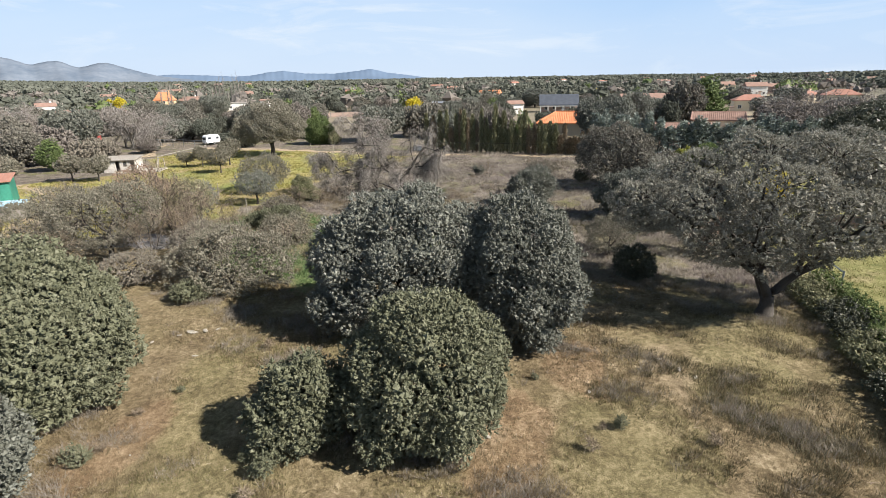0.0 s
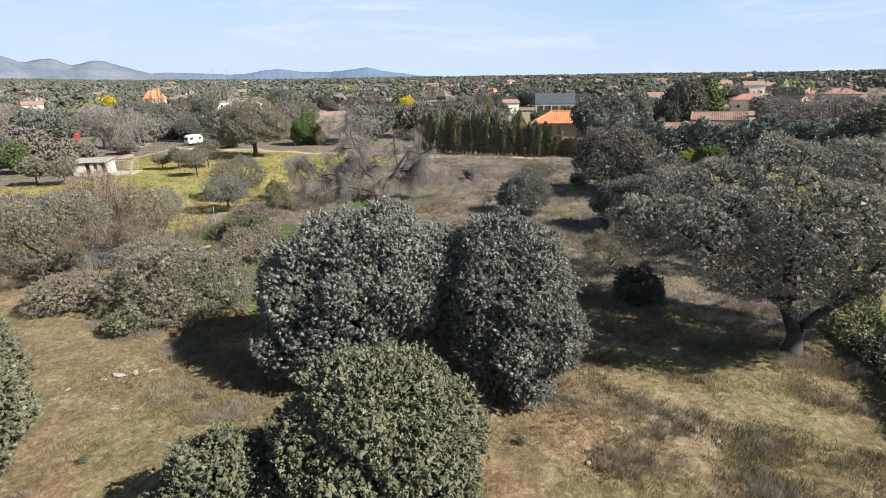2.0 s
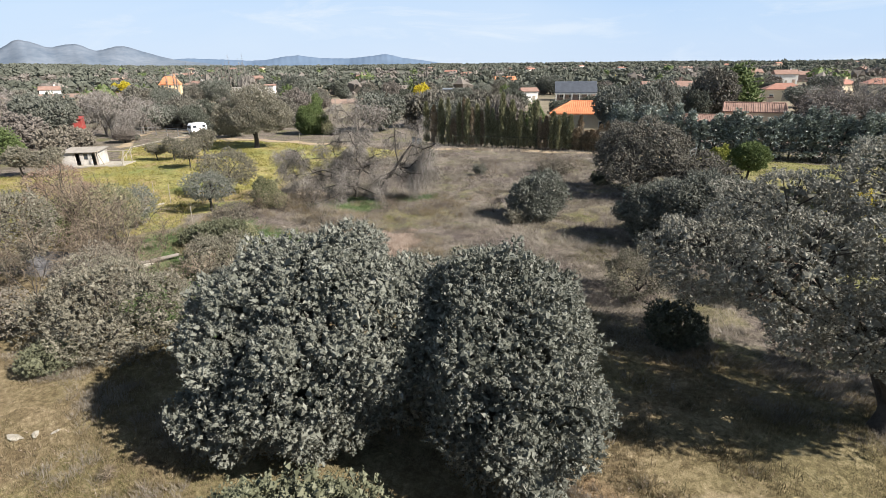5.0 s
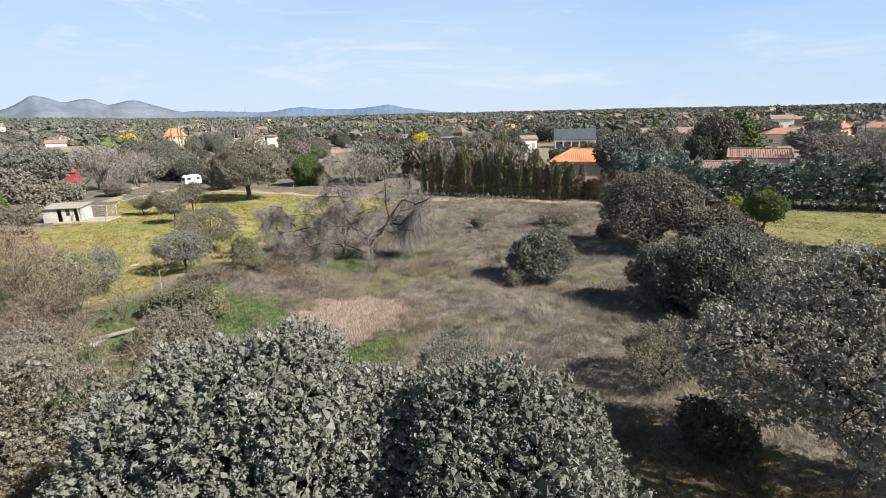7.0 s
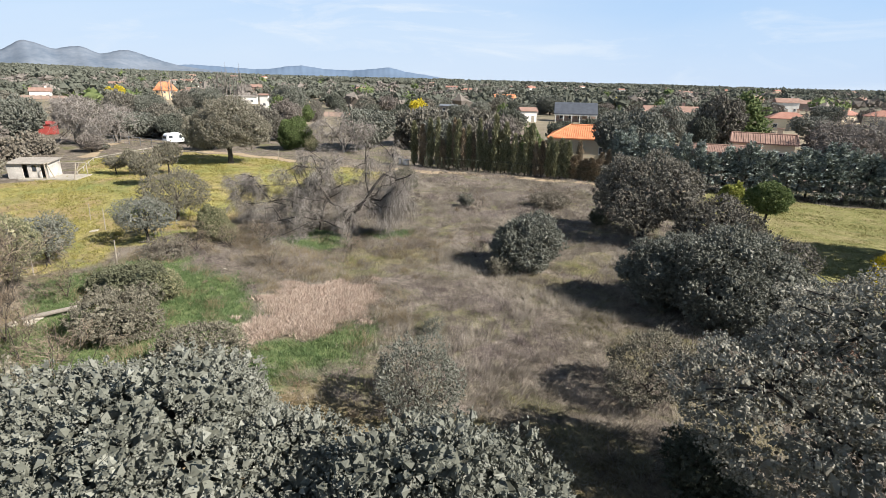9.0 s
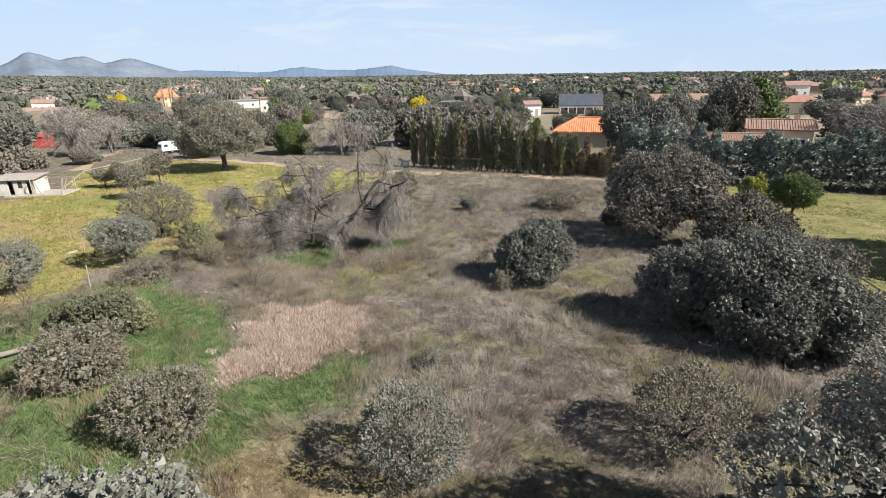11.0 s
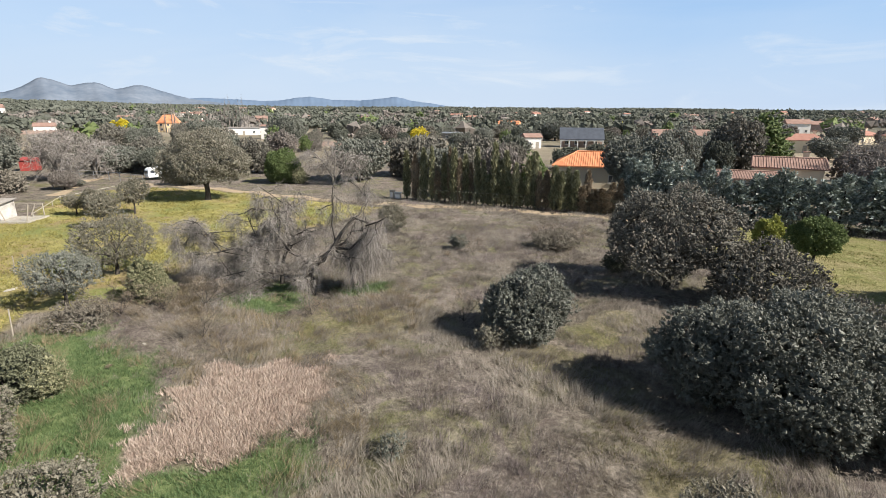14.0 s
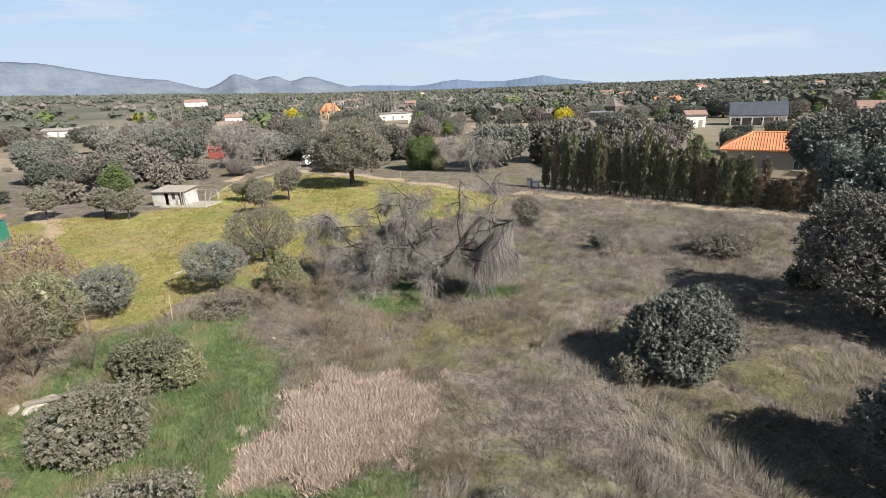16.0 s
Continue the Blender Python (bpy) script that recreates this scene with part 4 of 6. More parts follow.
oak("oak_shrub", "dark green round bush in the old oak's shade", 9.6, 26.5, lobed(2.5, 2.0, 0.05, 5, 41), 0.3, 0.06, 46, OAK_DARK, category="shrub", gap=0.26, per=25, size=0.059)
oak("oak_shrub", "reddish-brown half-bare shrub under the old oak", 14.6, 31.0, lobed(2.6, 3.1, 0.2, 5, 42), 0.5, 0.06, 47, RUSSET, category="shrub", boughs=70, gap=0.3, per=12, size=0.059, holes=0.45)
oak("oak_shrub", "dark low bush beside an oak trunk", 11.1, 54.8, lobed(1.9, 1.4, 0.05, 4, 43), 0.3, 0.05, 48, OAK_DARK, category="shrub", gap=0.28, per=14, size=0.1)
oak("oak_shrub", "small lone shrub in the open dry field", -0.1, 59.0, lobed(1.6, 1.25, 0.05, 4, 44), 0.3, 0.05, 49, OAK, category="shrub", gap=0.26, per=14, size=0.1)
oak("oak_shrub", "wide low brown bramble heap in the dry field", 7.5, 60.5, lobed(3.8, 1.3, 0.02, 6, 45), 0.3, 0.05, 50, DRY_SCRUB, category="shrub", gap=0.32, per=12, size=0.1, holes=0.2)
oak("juniper", "dark green upright juniper beside the meadow", -16.0, 45.0, [(0, 0, 0.9, 0.95, 0.9, 0.95), (-0.3, 0, 1.4, 0.5, 0.5, 0.85), (0.4, 0.1, 1.2, 0.55, 0.5, 0.75), (0.8, 0, 0.6, 0.7, 0.6, 0.6)], 0.3, 0.06, 51, CONIFER, category="shrub", gap=0.22, per=22, size=0.081)
oak("holm_oak", "small round-crowned oak standing in the yellow meadow", -21.4, 48.8, lobed(4.9, 3.7, 1.2, 7, 46), 1.0, 0.12, 52, OAK_GREY, boughs=60, gap=0.3, per=14, size=0.085, holes=0.34, rough=0.26)
oak("holm_oak", "small dense-leaved oak on a short trunk in the meadow", -19.8, 43.4, lobed(3.7, 2.95, 1.0, 7, 47), 0.9, 0.1, 53, OAK, boughs=50, gap=0.29, per=18, size=0.063, holes=0.28, rough=0.24)
oak("holm_oak", "young oak with leaning crown at the meadow edge", -22.5, 38.6, lobed(3.3, 3.0, 0.6, 6, 48), 0.8, 0.1, 54, OAK, boughs=50, gap=0.29, per=18, size=0.063, holes=0.26, rough=0.22)
oak("oak_shrub", "leafy grey-green shrub beside the bare willow", -6.6, 63.6, lobed(2.6, 2.7, 0.1, 5, 49), 0.4, 0.06, 55, OAK_GREY, category="shrub", gap=0.32, per=12, size=0.11, holes=0.2)

SEEDLING = oak("oak_shrub", "small leafy oak seedling standing in the dry grass", -3.9, 11.1, lobed(1.0, 0.75, 0.03, 4, 56), 0.2, 0.03, 56, OAK_WARM, category="shrub", group="oak seedlings", boughs=10, gap=0.17, per=12, size=0.05, holes=0.25)
for x, y, s, h in ((6.2, 13.9, 0.55, 0.7), (-9.4, 11.0, 0.9, 0.9), (-4.6, 11.6, 0.6, 0.6), (-8.6, 14.6, 0.35, 0.35), (3.8, 16.4, 0.35, 0.35)):
    place_copy(SEEDLING, x, y, x * 53, s, s, h)

# ---- thicket on the left ----
oak("holm_oak", "grey old oak with open crown above a thicket", -22.2, 28.2, lobed(6.6, 4.5, 1.0, 7, 61), 1.3, 0.16, 61, OAK_GREY, boughs=110, gap=0.34, per=17, size=0.070, holes=0.38, rough=0.16)
oak("oak_shrub", "broad grey-green oak scrub mound on dry grass", -11.9, 24.2, [(0, 0, 1.5, 1.9, 1.6, 1.5), (-1.9, 0.1, 1.1, 1.4, 1.3, 1.2), (1.8, 0.2, 1.4, 1.5, 1.4, 1.4), (0.4, -1.0, 1.0, 1.7, 1.1, 1.0), (-0.9, 0.9, 1.7, 1.5, 1.2, 1.4)], 0.5, 0.08, 62, OAK_GREY, category="shrub", gap=0.3, per=20, size=0.059, holes=0.28, rough=0.18)
oak("oak_shrub", "low yellowish-green shrub beside an oak scrub", -13.0, 22.2, lobed(2.1, 1.15, 0.02, 5, 63), 0.2, 0.04, 63, OAK_WARM, category="shrub", gap=0.24, per=20, size=0.056, holes=0.15)
oak("oak_shrub", "spreading grey oak scrub on green grass", -11.9, 31.6, lobed(3.6, 2.0, 0.05, 7, 64), 0.4, 0.07, 64, OAK_GREY, category="shrub", gap=0.28, per=20, size=0.063, holes=0.25)
oak("oak_shrub", "rounded grey oak scrub in green grass", -6.7, 29.5, lobed(3.5, 2.2, 0.05, 6, 65), 0.4, 0.07, 65, OAK_GREY, category="shrub", boughs=50, gap=0.27, per=17, size=0.063, holes=0.3)
oak("pine_sapling", "yellowing young pine lying over in green grass", -14.2, 35.2, [(0, 0, 0.8, 1.2, 0.9, 0.75), (-1.5, 0.4, 0.55, 1.0, 0.8, 0.5), (1.2, -0.2, 0.95, 0.8, 0.7, 0.75), (0.4, 0.5, 0.9, 0.8, 0.6, 0.7)], 0.3, 0.06, 66, OAK_WARM, category="shrub", gap=0.24, per=17, size=0.104, holes=0.2)
oak("oak_shrub", "dark upright shrub behind a yellowing pine", -12.4, 35.4, lobed(1.7, 1.7, 0.1, 4, 67), 0.3, 0.05, 67, CONIFER, category="shrub", gap=0.25, per=20, size=0.074, holes=0.2)
oak("green_tree", "bright green bushy tree inside the thicket", -24.4, 35.2, lobed(3.4, 3.1, 0.2, 5, 68), 0.7, 0.1, 68, FRESH, gap=0.3, per=20, size=0.074, holes=0.2)
oak("green_tree", "green-topped tree rising out of the thicket", -20.8, 34.8, lobed(3.6, 4.0, 0.8, 5, 69), 0.9, 0.12, 69, CONIFER, gap=0.32, per=17, size=0.074, holes=0.3)
oak("russet_tree", "reddish-brown half-bare tree at the meadow edge", -26.6, 37.3, lobed(5.0, 4.6, 0.6, 6, 70), 1.0, 0.12, 70, RUSSET, boughs=120, gap=0.34, per=12, size=0.067, holes=0.4)
oak("russet_shrub", "brown-grey tangled brush on dry ground", -15.6, 27.6, lobed(3.8, 2.6, 0.05, 6, 72), 0.5, 0.06, 72, DRY_SCRUB, category="shrub", boughs=110, gap=0.3, per=13, size=0.067, holes=0.35)
oak("oak_shrub", "dense grey brush at the thicket's edge", -17.8, 24.3, lobed(3.4, 1.9, 0.05, 5, 73), 0.4, 0.06, 73, DRY_SCRUB, category="shrub", boughs=50, gap=0.3, per=14, size=0.067, holes=0.3)
oak("oak_shrub", "grey-green oak scrub under the old grey oak", -29.0, 29.0, lobed(5.0, 3.4, 0.1, 6, 74), 0.5, 0.08, 74, OAK_GREY, category="shrub", boughs=50, gap=0.36, per=17, size=0.074, holes=0.3)
oak("oak_shrub", "dry brown weeds and brambles beside the meadow", -16.9, 41.3, lobed(3.2, 1.1, 0.02, 6, 75), 0.2, 0.04, 75, DRY_SCRUB, category="shrub", boughs=60, gap=0.28, per=13, size=0.074, holes=0.3)
oak("oak_shrub", "grey oak scrub at the edge of the thicket", -30.5, 34.2, lobed(4.6, 3.6, 0.2, 6, 76), 0.6, 0.08, 76, OAK_GREY, category="shrub", boughs=40, gap=0.4, per=17, size=0.081, holes=0.3)

# ---- bare trees ----
bare_tree("bare_willow", "leafless grey gnarled tree with hanging fine twigs", -9.0, 48.0, [
    ([(1.9, -0.7, -0.1), (1.7, -0.6, 1.2), (2.4, -0.5, 2.1), (3.0, -0.3, 2.7), (3.5, -0.1, 3.6), (4.2, 0.2, 4.5)], 0.2),
    ([(1.85, -0.6, 0.8), (1.2, -0.3, 2.0), (0.4, -0.3, 2.4), (-0.3, -0.2, 3.3), (-0.2, 0.0, 4.2)], 0.12),
    ([(-0.9, 0.8, -0.1), (-0.7, 0.9, 1.5), (-0.2, 0.9, 2.7), (-0.4, 0.9, 3.9), (-0.1, 1.0, 5.0)], 0.13),
    ([(-0.8, 0.8, 0.5), (-1.8, 0.3, 1.9), (-3.2, 0.0, 2.4), (-4.1, -0.2, 2.2), (-4.9, -0.3, 3.4)], 0.1),
    ([(-4.3, -0.2, 2.5), (-5.2, -0.3, 3.3), (-5.9, -0.4, 3.2), (-6.4, -0.5, 2.2)], 0.05),
    ([(3.0, -0.3, 2.8), (4.0, -0.2, 2.7), (4.6, 0.1, 3.3), (4.9, 0.2, 3.0)], 0.09),
    ([(-0.6, 0.9, 1.2), (-1.4, 0.6, 2.6), (-2.2, 0.5, 3.2), (-2.6, 0.6, 4.2)], 0.07),
    ([(1.8, -0.6, 0.4), (0.2, -1.0, 1.2), (-1.6, -1.2, 1.5), (-3.4, -1.3, 1.0)], 0.08)], 81, levels=3, droop=0.3, twig=0.42, kids=6, fan=14, twig_w=0.014, reach=(0.3, 0.5), spread=0.95, wood=BARK, drape=0.9, drape_x=2.0, crook=0.12)
bare_tree("bare_tree", "leafless grey willow with a broad dome of twigs", -23.0, 92.0, [
    ([(0, 0, -0.1), (0.3, 0, 1.2), (1.8, 0.3, 2.8), (3.2, 0.5, 4.3)], 0.2), ([(0, 0, -0.1), (-0.3, 0, 1.4), (-1.6, 0.2, 3.2), (-2.8, 0.1, 4.6)], 0.2),
    ([(0, 0, 0.2), (0, 0.3, 2.0), (0.2, 0.4, 3.6), (0.1, 0.4, 5.0)], 0.18)], 82, levels=3, droop=0.25, twig=0.7, kids=4, fan=9, twig_w=0.04)
UPRIGHT = [([(0, 0, -0.1), (0.1, 0, 1.3), (1.1, 0.2, 3.2), (1.7, 0.4, 5.0)], 0.2), ([(0, 0, 0.2), (-0.2, 0.1, 1.8), (-1.2, 0.3, 3.6), (-1.9, -0.2, 5.2)], 0.18), ([(0, 0, 0.4), (0, -0.4, 2.2), (0.1, -1.1, 3.9), (0.3, -1.4, 5.4)], 0.16)]
BARE = bare_tree("bare_tree", "leafless grey-brown tree with fine upright twigs", -66.0, 88.0, UPRIGHT, 83, levels=3, droop=0.05, twig=0.9, kids=3, fan=7, twig_w=0.055, group="bare trees")
POPLAR = bare_tree("bare_poplar", "tall narrow leafless poplar far off", -152, 268, [([(0, 0, -0.2), (0.05, 0, 3.0), (0, 0.05, 6.5), (0.05, 0, 10.5)], 0.2)], 84, levels=2, droop=-0.7, twig=0.6, spread=0.2, kids=5, fan=2, twig_w=0.05, reach=(0.14, 0.22), wood=BARE_WOOD, group="bare poplars")
for k in range(9):
    x, y = -155 + k * 3.0, 270 - k * 1.5
    place_copy(POPLAR, x, y, 40 * k, 1.6, 1.6, 1.0 + 0.12 * ((k * 5) % 4), z=float(height(x, y)))
POPLAR.location.z = float(height(-152, 268))
for x, y in ((-176, 262), (-173, 260), (-180, 262), (-168, 264), (-215, 190), (-212, 192), (-205, 170), (-200, 172)):
    place_copy(POPLAR, x, y, x * 7, 1.6, 1.6, 1.1, z=float(height(x, y)))

# ---- meadow oak and its young neighbours ----
oak("holm_oak", "tall round holm oak on a bare trunk in the meadow", -33.4, 76.7, [(0.4, 0, 5.4, 3.2, 3.0, 2.7), (-3.0, -0.3, 4.4, 2.3, 2.3, 2.0), (3.0, 0.3, 4.5, 2.3, 2.4, 1.9), (0.2, -1.8, 4.4, 2.6, 2.0, 1.9), (-0.6, 1.8, 5.0, 2.6, 2.2, 2.2), (-4.4, 0.2, 3.2, 1.5, 1.6, 1.2)], 1.9, 0.34, 91, OAK_GREY, boughs=60, gap=0.44, per=14, size=0.14, holes=0.2, rough=0.15)
SAPLING = oak("young_oak", "young oak on a thin trunk in the yellow meadow", -33.1, 60.6, [(0, 0, 2.1, 1.0, 1.0, 0.9), (0.4, 0.3, 2.4, 0.8, 0.8, 0.7), (-0.6, -0.2, 2.0, 0.7, 0.7, 0.65)], 1.3, 0.08, 92, OAK_GREY, group="young oaks in the meadow", boughs=20, gap=0.33, per=10, size=0.12, holes=0.25)
for x, y, s, h in ((-35.5, 67.2, 1.08, 1.1), (-38.6, 65.6, 0.85, 0.85), (-41.0, 65.7, 0.8, 0.62), (-48.6, 54.6, 1.15, 0.95), (-45.4, 54.9, 1.1, 0.9), (-54.4, 52.1, 1.25, 1.0)):
    place_copy(SAPLING, x, y, x * 31, s, s, h)
tree = oak("stone_pine", "round-topped young stone pine on a lawn", 24.8, 58.3, [(0, 0, 2.2, 1.25, 1.25, 1.1), (-0.55, 0.3, 2.0, 0.9, 0.9, 0.9), (0.6, -0.2, 2.1, 0.9, 0.9, 0.95), (0.1, 0, 2.75, 0.85, 0.85, 0.6)], 1.0, 0.11, 93, FRESH, boughs=20, lean=(0.15, 0), gap=0.3, per=18, size=0.12)
oak("bamboo_clump", "yellow-green bamboo clump on the lawn", 24.1, 63.3, [(0, 0, 1.0, 0.8, 0.8, 1.05), (0.4, 0.2, 1.3, 0.55, 0.55, 0.95), (-0.4, 0, 1.2, 0.55, 0.5, 0.85)], 0.4, 0.06, 94, BAMBOO, category="shrub", gap=0.26, per=15, size=0.2)
oak("mimosa", "yellow-flowering mimosa bush in the garden", 23.4, 41.0, lobed(2.6, 3.6, 1.0, 5, 95), 1.0, 0.07, 95, YELLOW, category="shrub", gap=0.32, per=14, size=0.074, holes=0.35)
oak("mimosa", "small yellow-flowering shrub on the lawn", 20.6, 47.8, lobed(1.3, 0.9, 0.05, 4, 96), 0.2, 0.04, 96, BAMBOO, category="shrub", gap=0.26, per=10, size=0.1)
oak("green_tree", "round clipped bright green tree on waste ground", -31.6, 93.0, [(0, 0, 2.4, 2.4, 2.3, 2.3), (1.2, 0, 1.8, 1.5, 1.6, 1.7), (-1.0, 0.2, 2.0, 1.6, 1.7, 1.9)], 0.8, 0.14, 97, FRESH, gap=0.4, per=15, size=0.15)
oak("green_tree", "small green bush beside a round tree", -28.6, 92.2, lobed(2.6, 2.6, 0.05, 4, 98), 0.4, 0.08, 98, CONIFER, category="shrub", gap=0.4, per=14, size=0.14)

# ---- conifer screens ----
def cypress(name, label, x, y, w, h, material, seed, group, stray=0.12):
    rng = np.random.default_rng(seed)
    root = thing(name, x, y, 0, 0, label, "tree", group)
    n = int(330 * h)
    f = rng.random(n) ** 0.85
    prof = np.minimum(1, f * 7 + 0.45) * (1 - f ** 4.5) * (0.82 + 0.2 * np.sin(f * 17 + seed) + 0.12 * np.sin(f * 41 + 2 * seed)) * (0.8 + 0.3 * rng.random(n))
    a = rng.uniform(0, 2 * np.pi, n)
    r = w / 2 * prof * rng.uniform(0.55, 1.0, n)
    pos = np.stack([np.cos(a) * r, np.sin(a) * r, 0.15 + f * (h - 0.5)], -1)
    d = np.stack([np.cos(a) * 0.35, np.sin(a) * 0.35, np.full(n, 1.0)], -1) + rng.normal(0, 0.32, (n, 3))
    ln = rng.uniform(0.25, 0.55, n)
    piece("trunk", mesh_data("trunk", *tube([(0, 0, -0.1), (0, 0, h * 0.5), (0, 0, h * 0.85)], [0.09, 0.06, 0.02]), BARK), root)
    piece("crown", mesh_data("crown", *leaf_quads(pos, d, ln, ln * 0.34, rng, pos * [1, 1, 0] + rng.normal(0, 0.15, (n, 3))), material), root)
    return root


CYP = [cypress("cypress", "narrow dark green cypress in a boundary row", -9.4, 81.3, 0.8, 6.0, CONIFER, 101, "boundary cypresses"),
       cypress("cypress", "browned sparse cypress in a boundary row", -8.2, 80.8, 1.0, 5.6, CYPRESS_BROWN, 102, "boundary cypresses"),
       cypress("cypress", "ragged olive-green cypress in a boundary row", -7.1, 80.5, 0.95, 6.4, CONIFER, 103, "boundary cypresses")]
rng = np.random.default_rng(5)
row = [(-9.3, 81.0), (0.0, 78.9), (9.4, 76.2), (15.5, 75.2)]
px = -6.0
while px < 15.5:
    py = np.interp(px, [p[0] for p in row], [p[1] for p in row])
    k = 1 if rng.random() < 0.36 else int(rng.integers(0, 2)) * 2
    hh = rng.choice([0.62, 0.8, 0.9, 1.0, 1.1]) * rng.uniform(0.92, 1.08) * (1.0 if px < 7.5 else 0.8)
    s = rng.uniform(0.7, 1.15)
    place_copy(CYP[k], px, py + rng.uniform(-0.4, 0.5), rng.uniform(0, 360), s, s, hh)
    px += rng.uniform(0.5, 0.85)


def cedar(x, y, w, h, seed, label, group):
    """A blue conifer with drooping tiers."""
    rng = np.random.default_rng(seed)
    root = thing("cedar", x, y, 0, 0, label, "tree", group)
    ps, ds = [], []
    for k in range(85):
        f = rng.random() ** 0.8
        a, reach = rng.uniform(0, 2 * np.pi), w / 2 * (1 - f) ** 0.7 * rng.uniform(0.75, 1.1) + 0.12
        t = np.linspace(0.25, 1, 9)[:, None]
        line = np.array([0, 0, 0.2 + f * (h - 0.4)]) + t * reach * np.array([math.cos(a), math.sin(a), 0.45]) - np.array([0, 0, 0.3 * reach]) * t ** 2
        for rep in range(2):
            ps.append(line + rng.normal(0, 0.09, line.shape))
            ds.append(np.tile([math.cos(a), math.sin(a), 0.5], (9, 1)) + rng.normal(0, 0.5, line.shape))
    p, d = np.concatenate(ps), np.concatenate(ds)
    ln = rng.uniform(0.24, 0.42, len(p))
    piece("trunk", mesh_data("trunk", *tube([(0, 0, -0.1), (0, 0, h * 0.5), (0, 0, h * 0.9)], [0.12, 0.08, 0.02]), BARK), root)
    piece("crown", mesh_data("crown", *leaf_quads(p, d, ln, ln * 0.45, rng, p * [1, 1, 0] + np.array([0, 0, 0.9]) + rng.normal(0, 0.25, p.shape)), BLUE_CONIFER), root)
    return root


CED = [cedar(17.0, 76.0, 2.8, 5.2, 111, "blue-green cedar in a tall garden screen", "garden cedars"), cedar(18.6, 75.4, 2.6, 4.8, 112, "blue-green cedar in a tall garden screen", "garden cedars")]
px = 16.2
while px < 62:
    base_y = np.interp(px, [16, 24.5, 31, 40, 64], [75.8, 73.0, 71.2, 69.0, 62])
    for back in (0.0, 1.7):
        s = rng.uniform(0.85, 1.15)
        place_copy(CED[int(rng.integers(0, 2))], px + rng.uniform(-0.4, 0.4), base_y + back + rng.uniform(-0.3, 0.3), rng.uniform(0, 360), s, s, rng.uniform(0.82, 1.12) * (1.12 if px < 24 else 1.0))
    px += rng.uniform(1.15, 1.6)


def clipped_hedge(x, y, w, d, h, rot, seed, material, label, group=""):
    rng = np.random.default_rng(seed)
    root = thing("hedge", x, y, 0, rot, label, "hedge", group)
    n = int(90 * (w * d + 2 * (w + d) * h))
    p = rng.uniform(-0.5, 0.5, (n, 3))
    ax = rng.integers(0, 3, n)
    big = np.abs(p).max(1)
    p = p / big[:, None] * 0.5 * rng.uniform(0.9, 1.02, (n, 1))
    q = p * [w, d, h] + [0, 0, h / 2]
    ln = rng.uniform(0.08, 0.16, n)
    for sx in np.arange(-w / 2 + 0.3, w / 2, 0.8):
        piece("stem", mesh_data("stem", *tube([(sx, 0, -0.05), (sx, 0, h * 0.7)], [0.03, 0.02], 5), BARK), root)
    piece("foliage", mesh_data("foliage", *leaf_quads(q, p + rng.normal(0, 0.4, (n, 3)), ln, ln * 0.6, rng), material), root)
    return root


for k in range(9):
    clipped_hedge(25.6 + k * 2.45, 71.0 - k * 0.62, 2.4, 0.8, 0.95, -14, 120 + k, OAK_DARK, "clipped dark green garden hedge", "garden hedge sections")
for k in range(10):
    clipped_hedge(-6.5 + k * 2.3, 79.6 - k * 0.52, 2.3, 0.7, 1.5, -13, 140 + k, OAK_DARK, "dark hedge closing the foot of the cypress row", "boundary hedge sections")

# ---- ivy on the garden boundary near the old oak ----
IVY = [(17.4, 24.0), (17.0, 21.0), (16.2, 18.0), (15.4, 15.2), (15.0, 12.6), (15.2, 9.8)]
for k, (x, y) in enumerate(IVY):
    oak("ivy_bush", "tangle of dark ivy and brambles on a boundary fence", x, y, [(0, 0, 0.35, 0.7, 1.6, 0.38), (0.3, 0.9, 0.45, 0.55, 0.8, 0.38), (-0.3, -0.8, 0.35, 0.55, 0.9, 0.34)], 0.3, 0.04, 700 + k, OAK_DARK if k % 2 else CONIFER, group="boundary brambles", category="shrub", boughs=20, gap=0.28, per=14, size=0.08, holes=0.15)
    oak("creeper", "bright green creeper along the top of a fence", x + 0.9, y + 0.5, [(0, 0, 0.62, 0.35, 1.6, 0.26), (0.1, 0.8, 0.68, 0.3, 0.7, 0.26)], 0.3, 0.03, 720 + k, FRESH, group="fence creepers", category="shrub", boughs=10, gap=0.24, per=12, size=0.09, holes=0.1)

# ---- leafless brush round the thicket ----
THICKET = bare_tree("bare_brush", "leafless grey-brown brush with fine upright stems", -17.6, 29.4, [([(0, 0, -0.05), (0.2, 0.1, 0.9), (0.5, 0.2, 2.1)], 0.025), ([(0, 0, -0.05), (-0.3, 0.1, 0.8), (-0.8, 0.1, 1.9)], 0.025), ([(0, 0, -0.05), (0.1, -0.3, 0.8), (0.2, -0.7, 1.8)], 0.02), ([(0, 0, -0.05), (-0.1, 0.4, 0.9), (-0.2, 0.8, 2.0)], 0.02)], 85, levels=3, droop=0.0, twig=0.4, kids=2, fan=8, twig_w=0.011, spread=0.55, group="leafless brush", category="shrub", wood=BARK, twigs_mat=TWIG_BROWN)
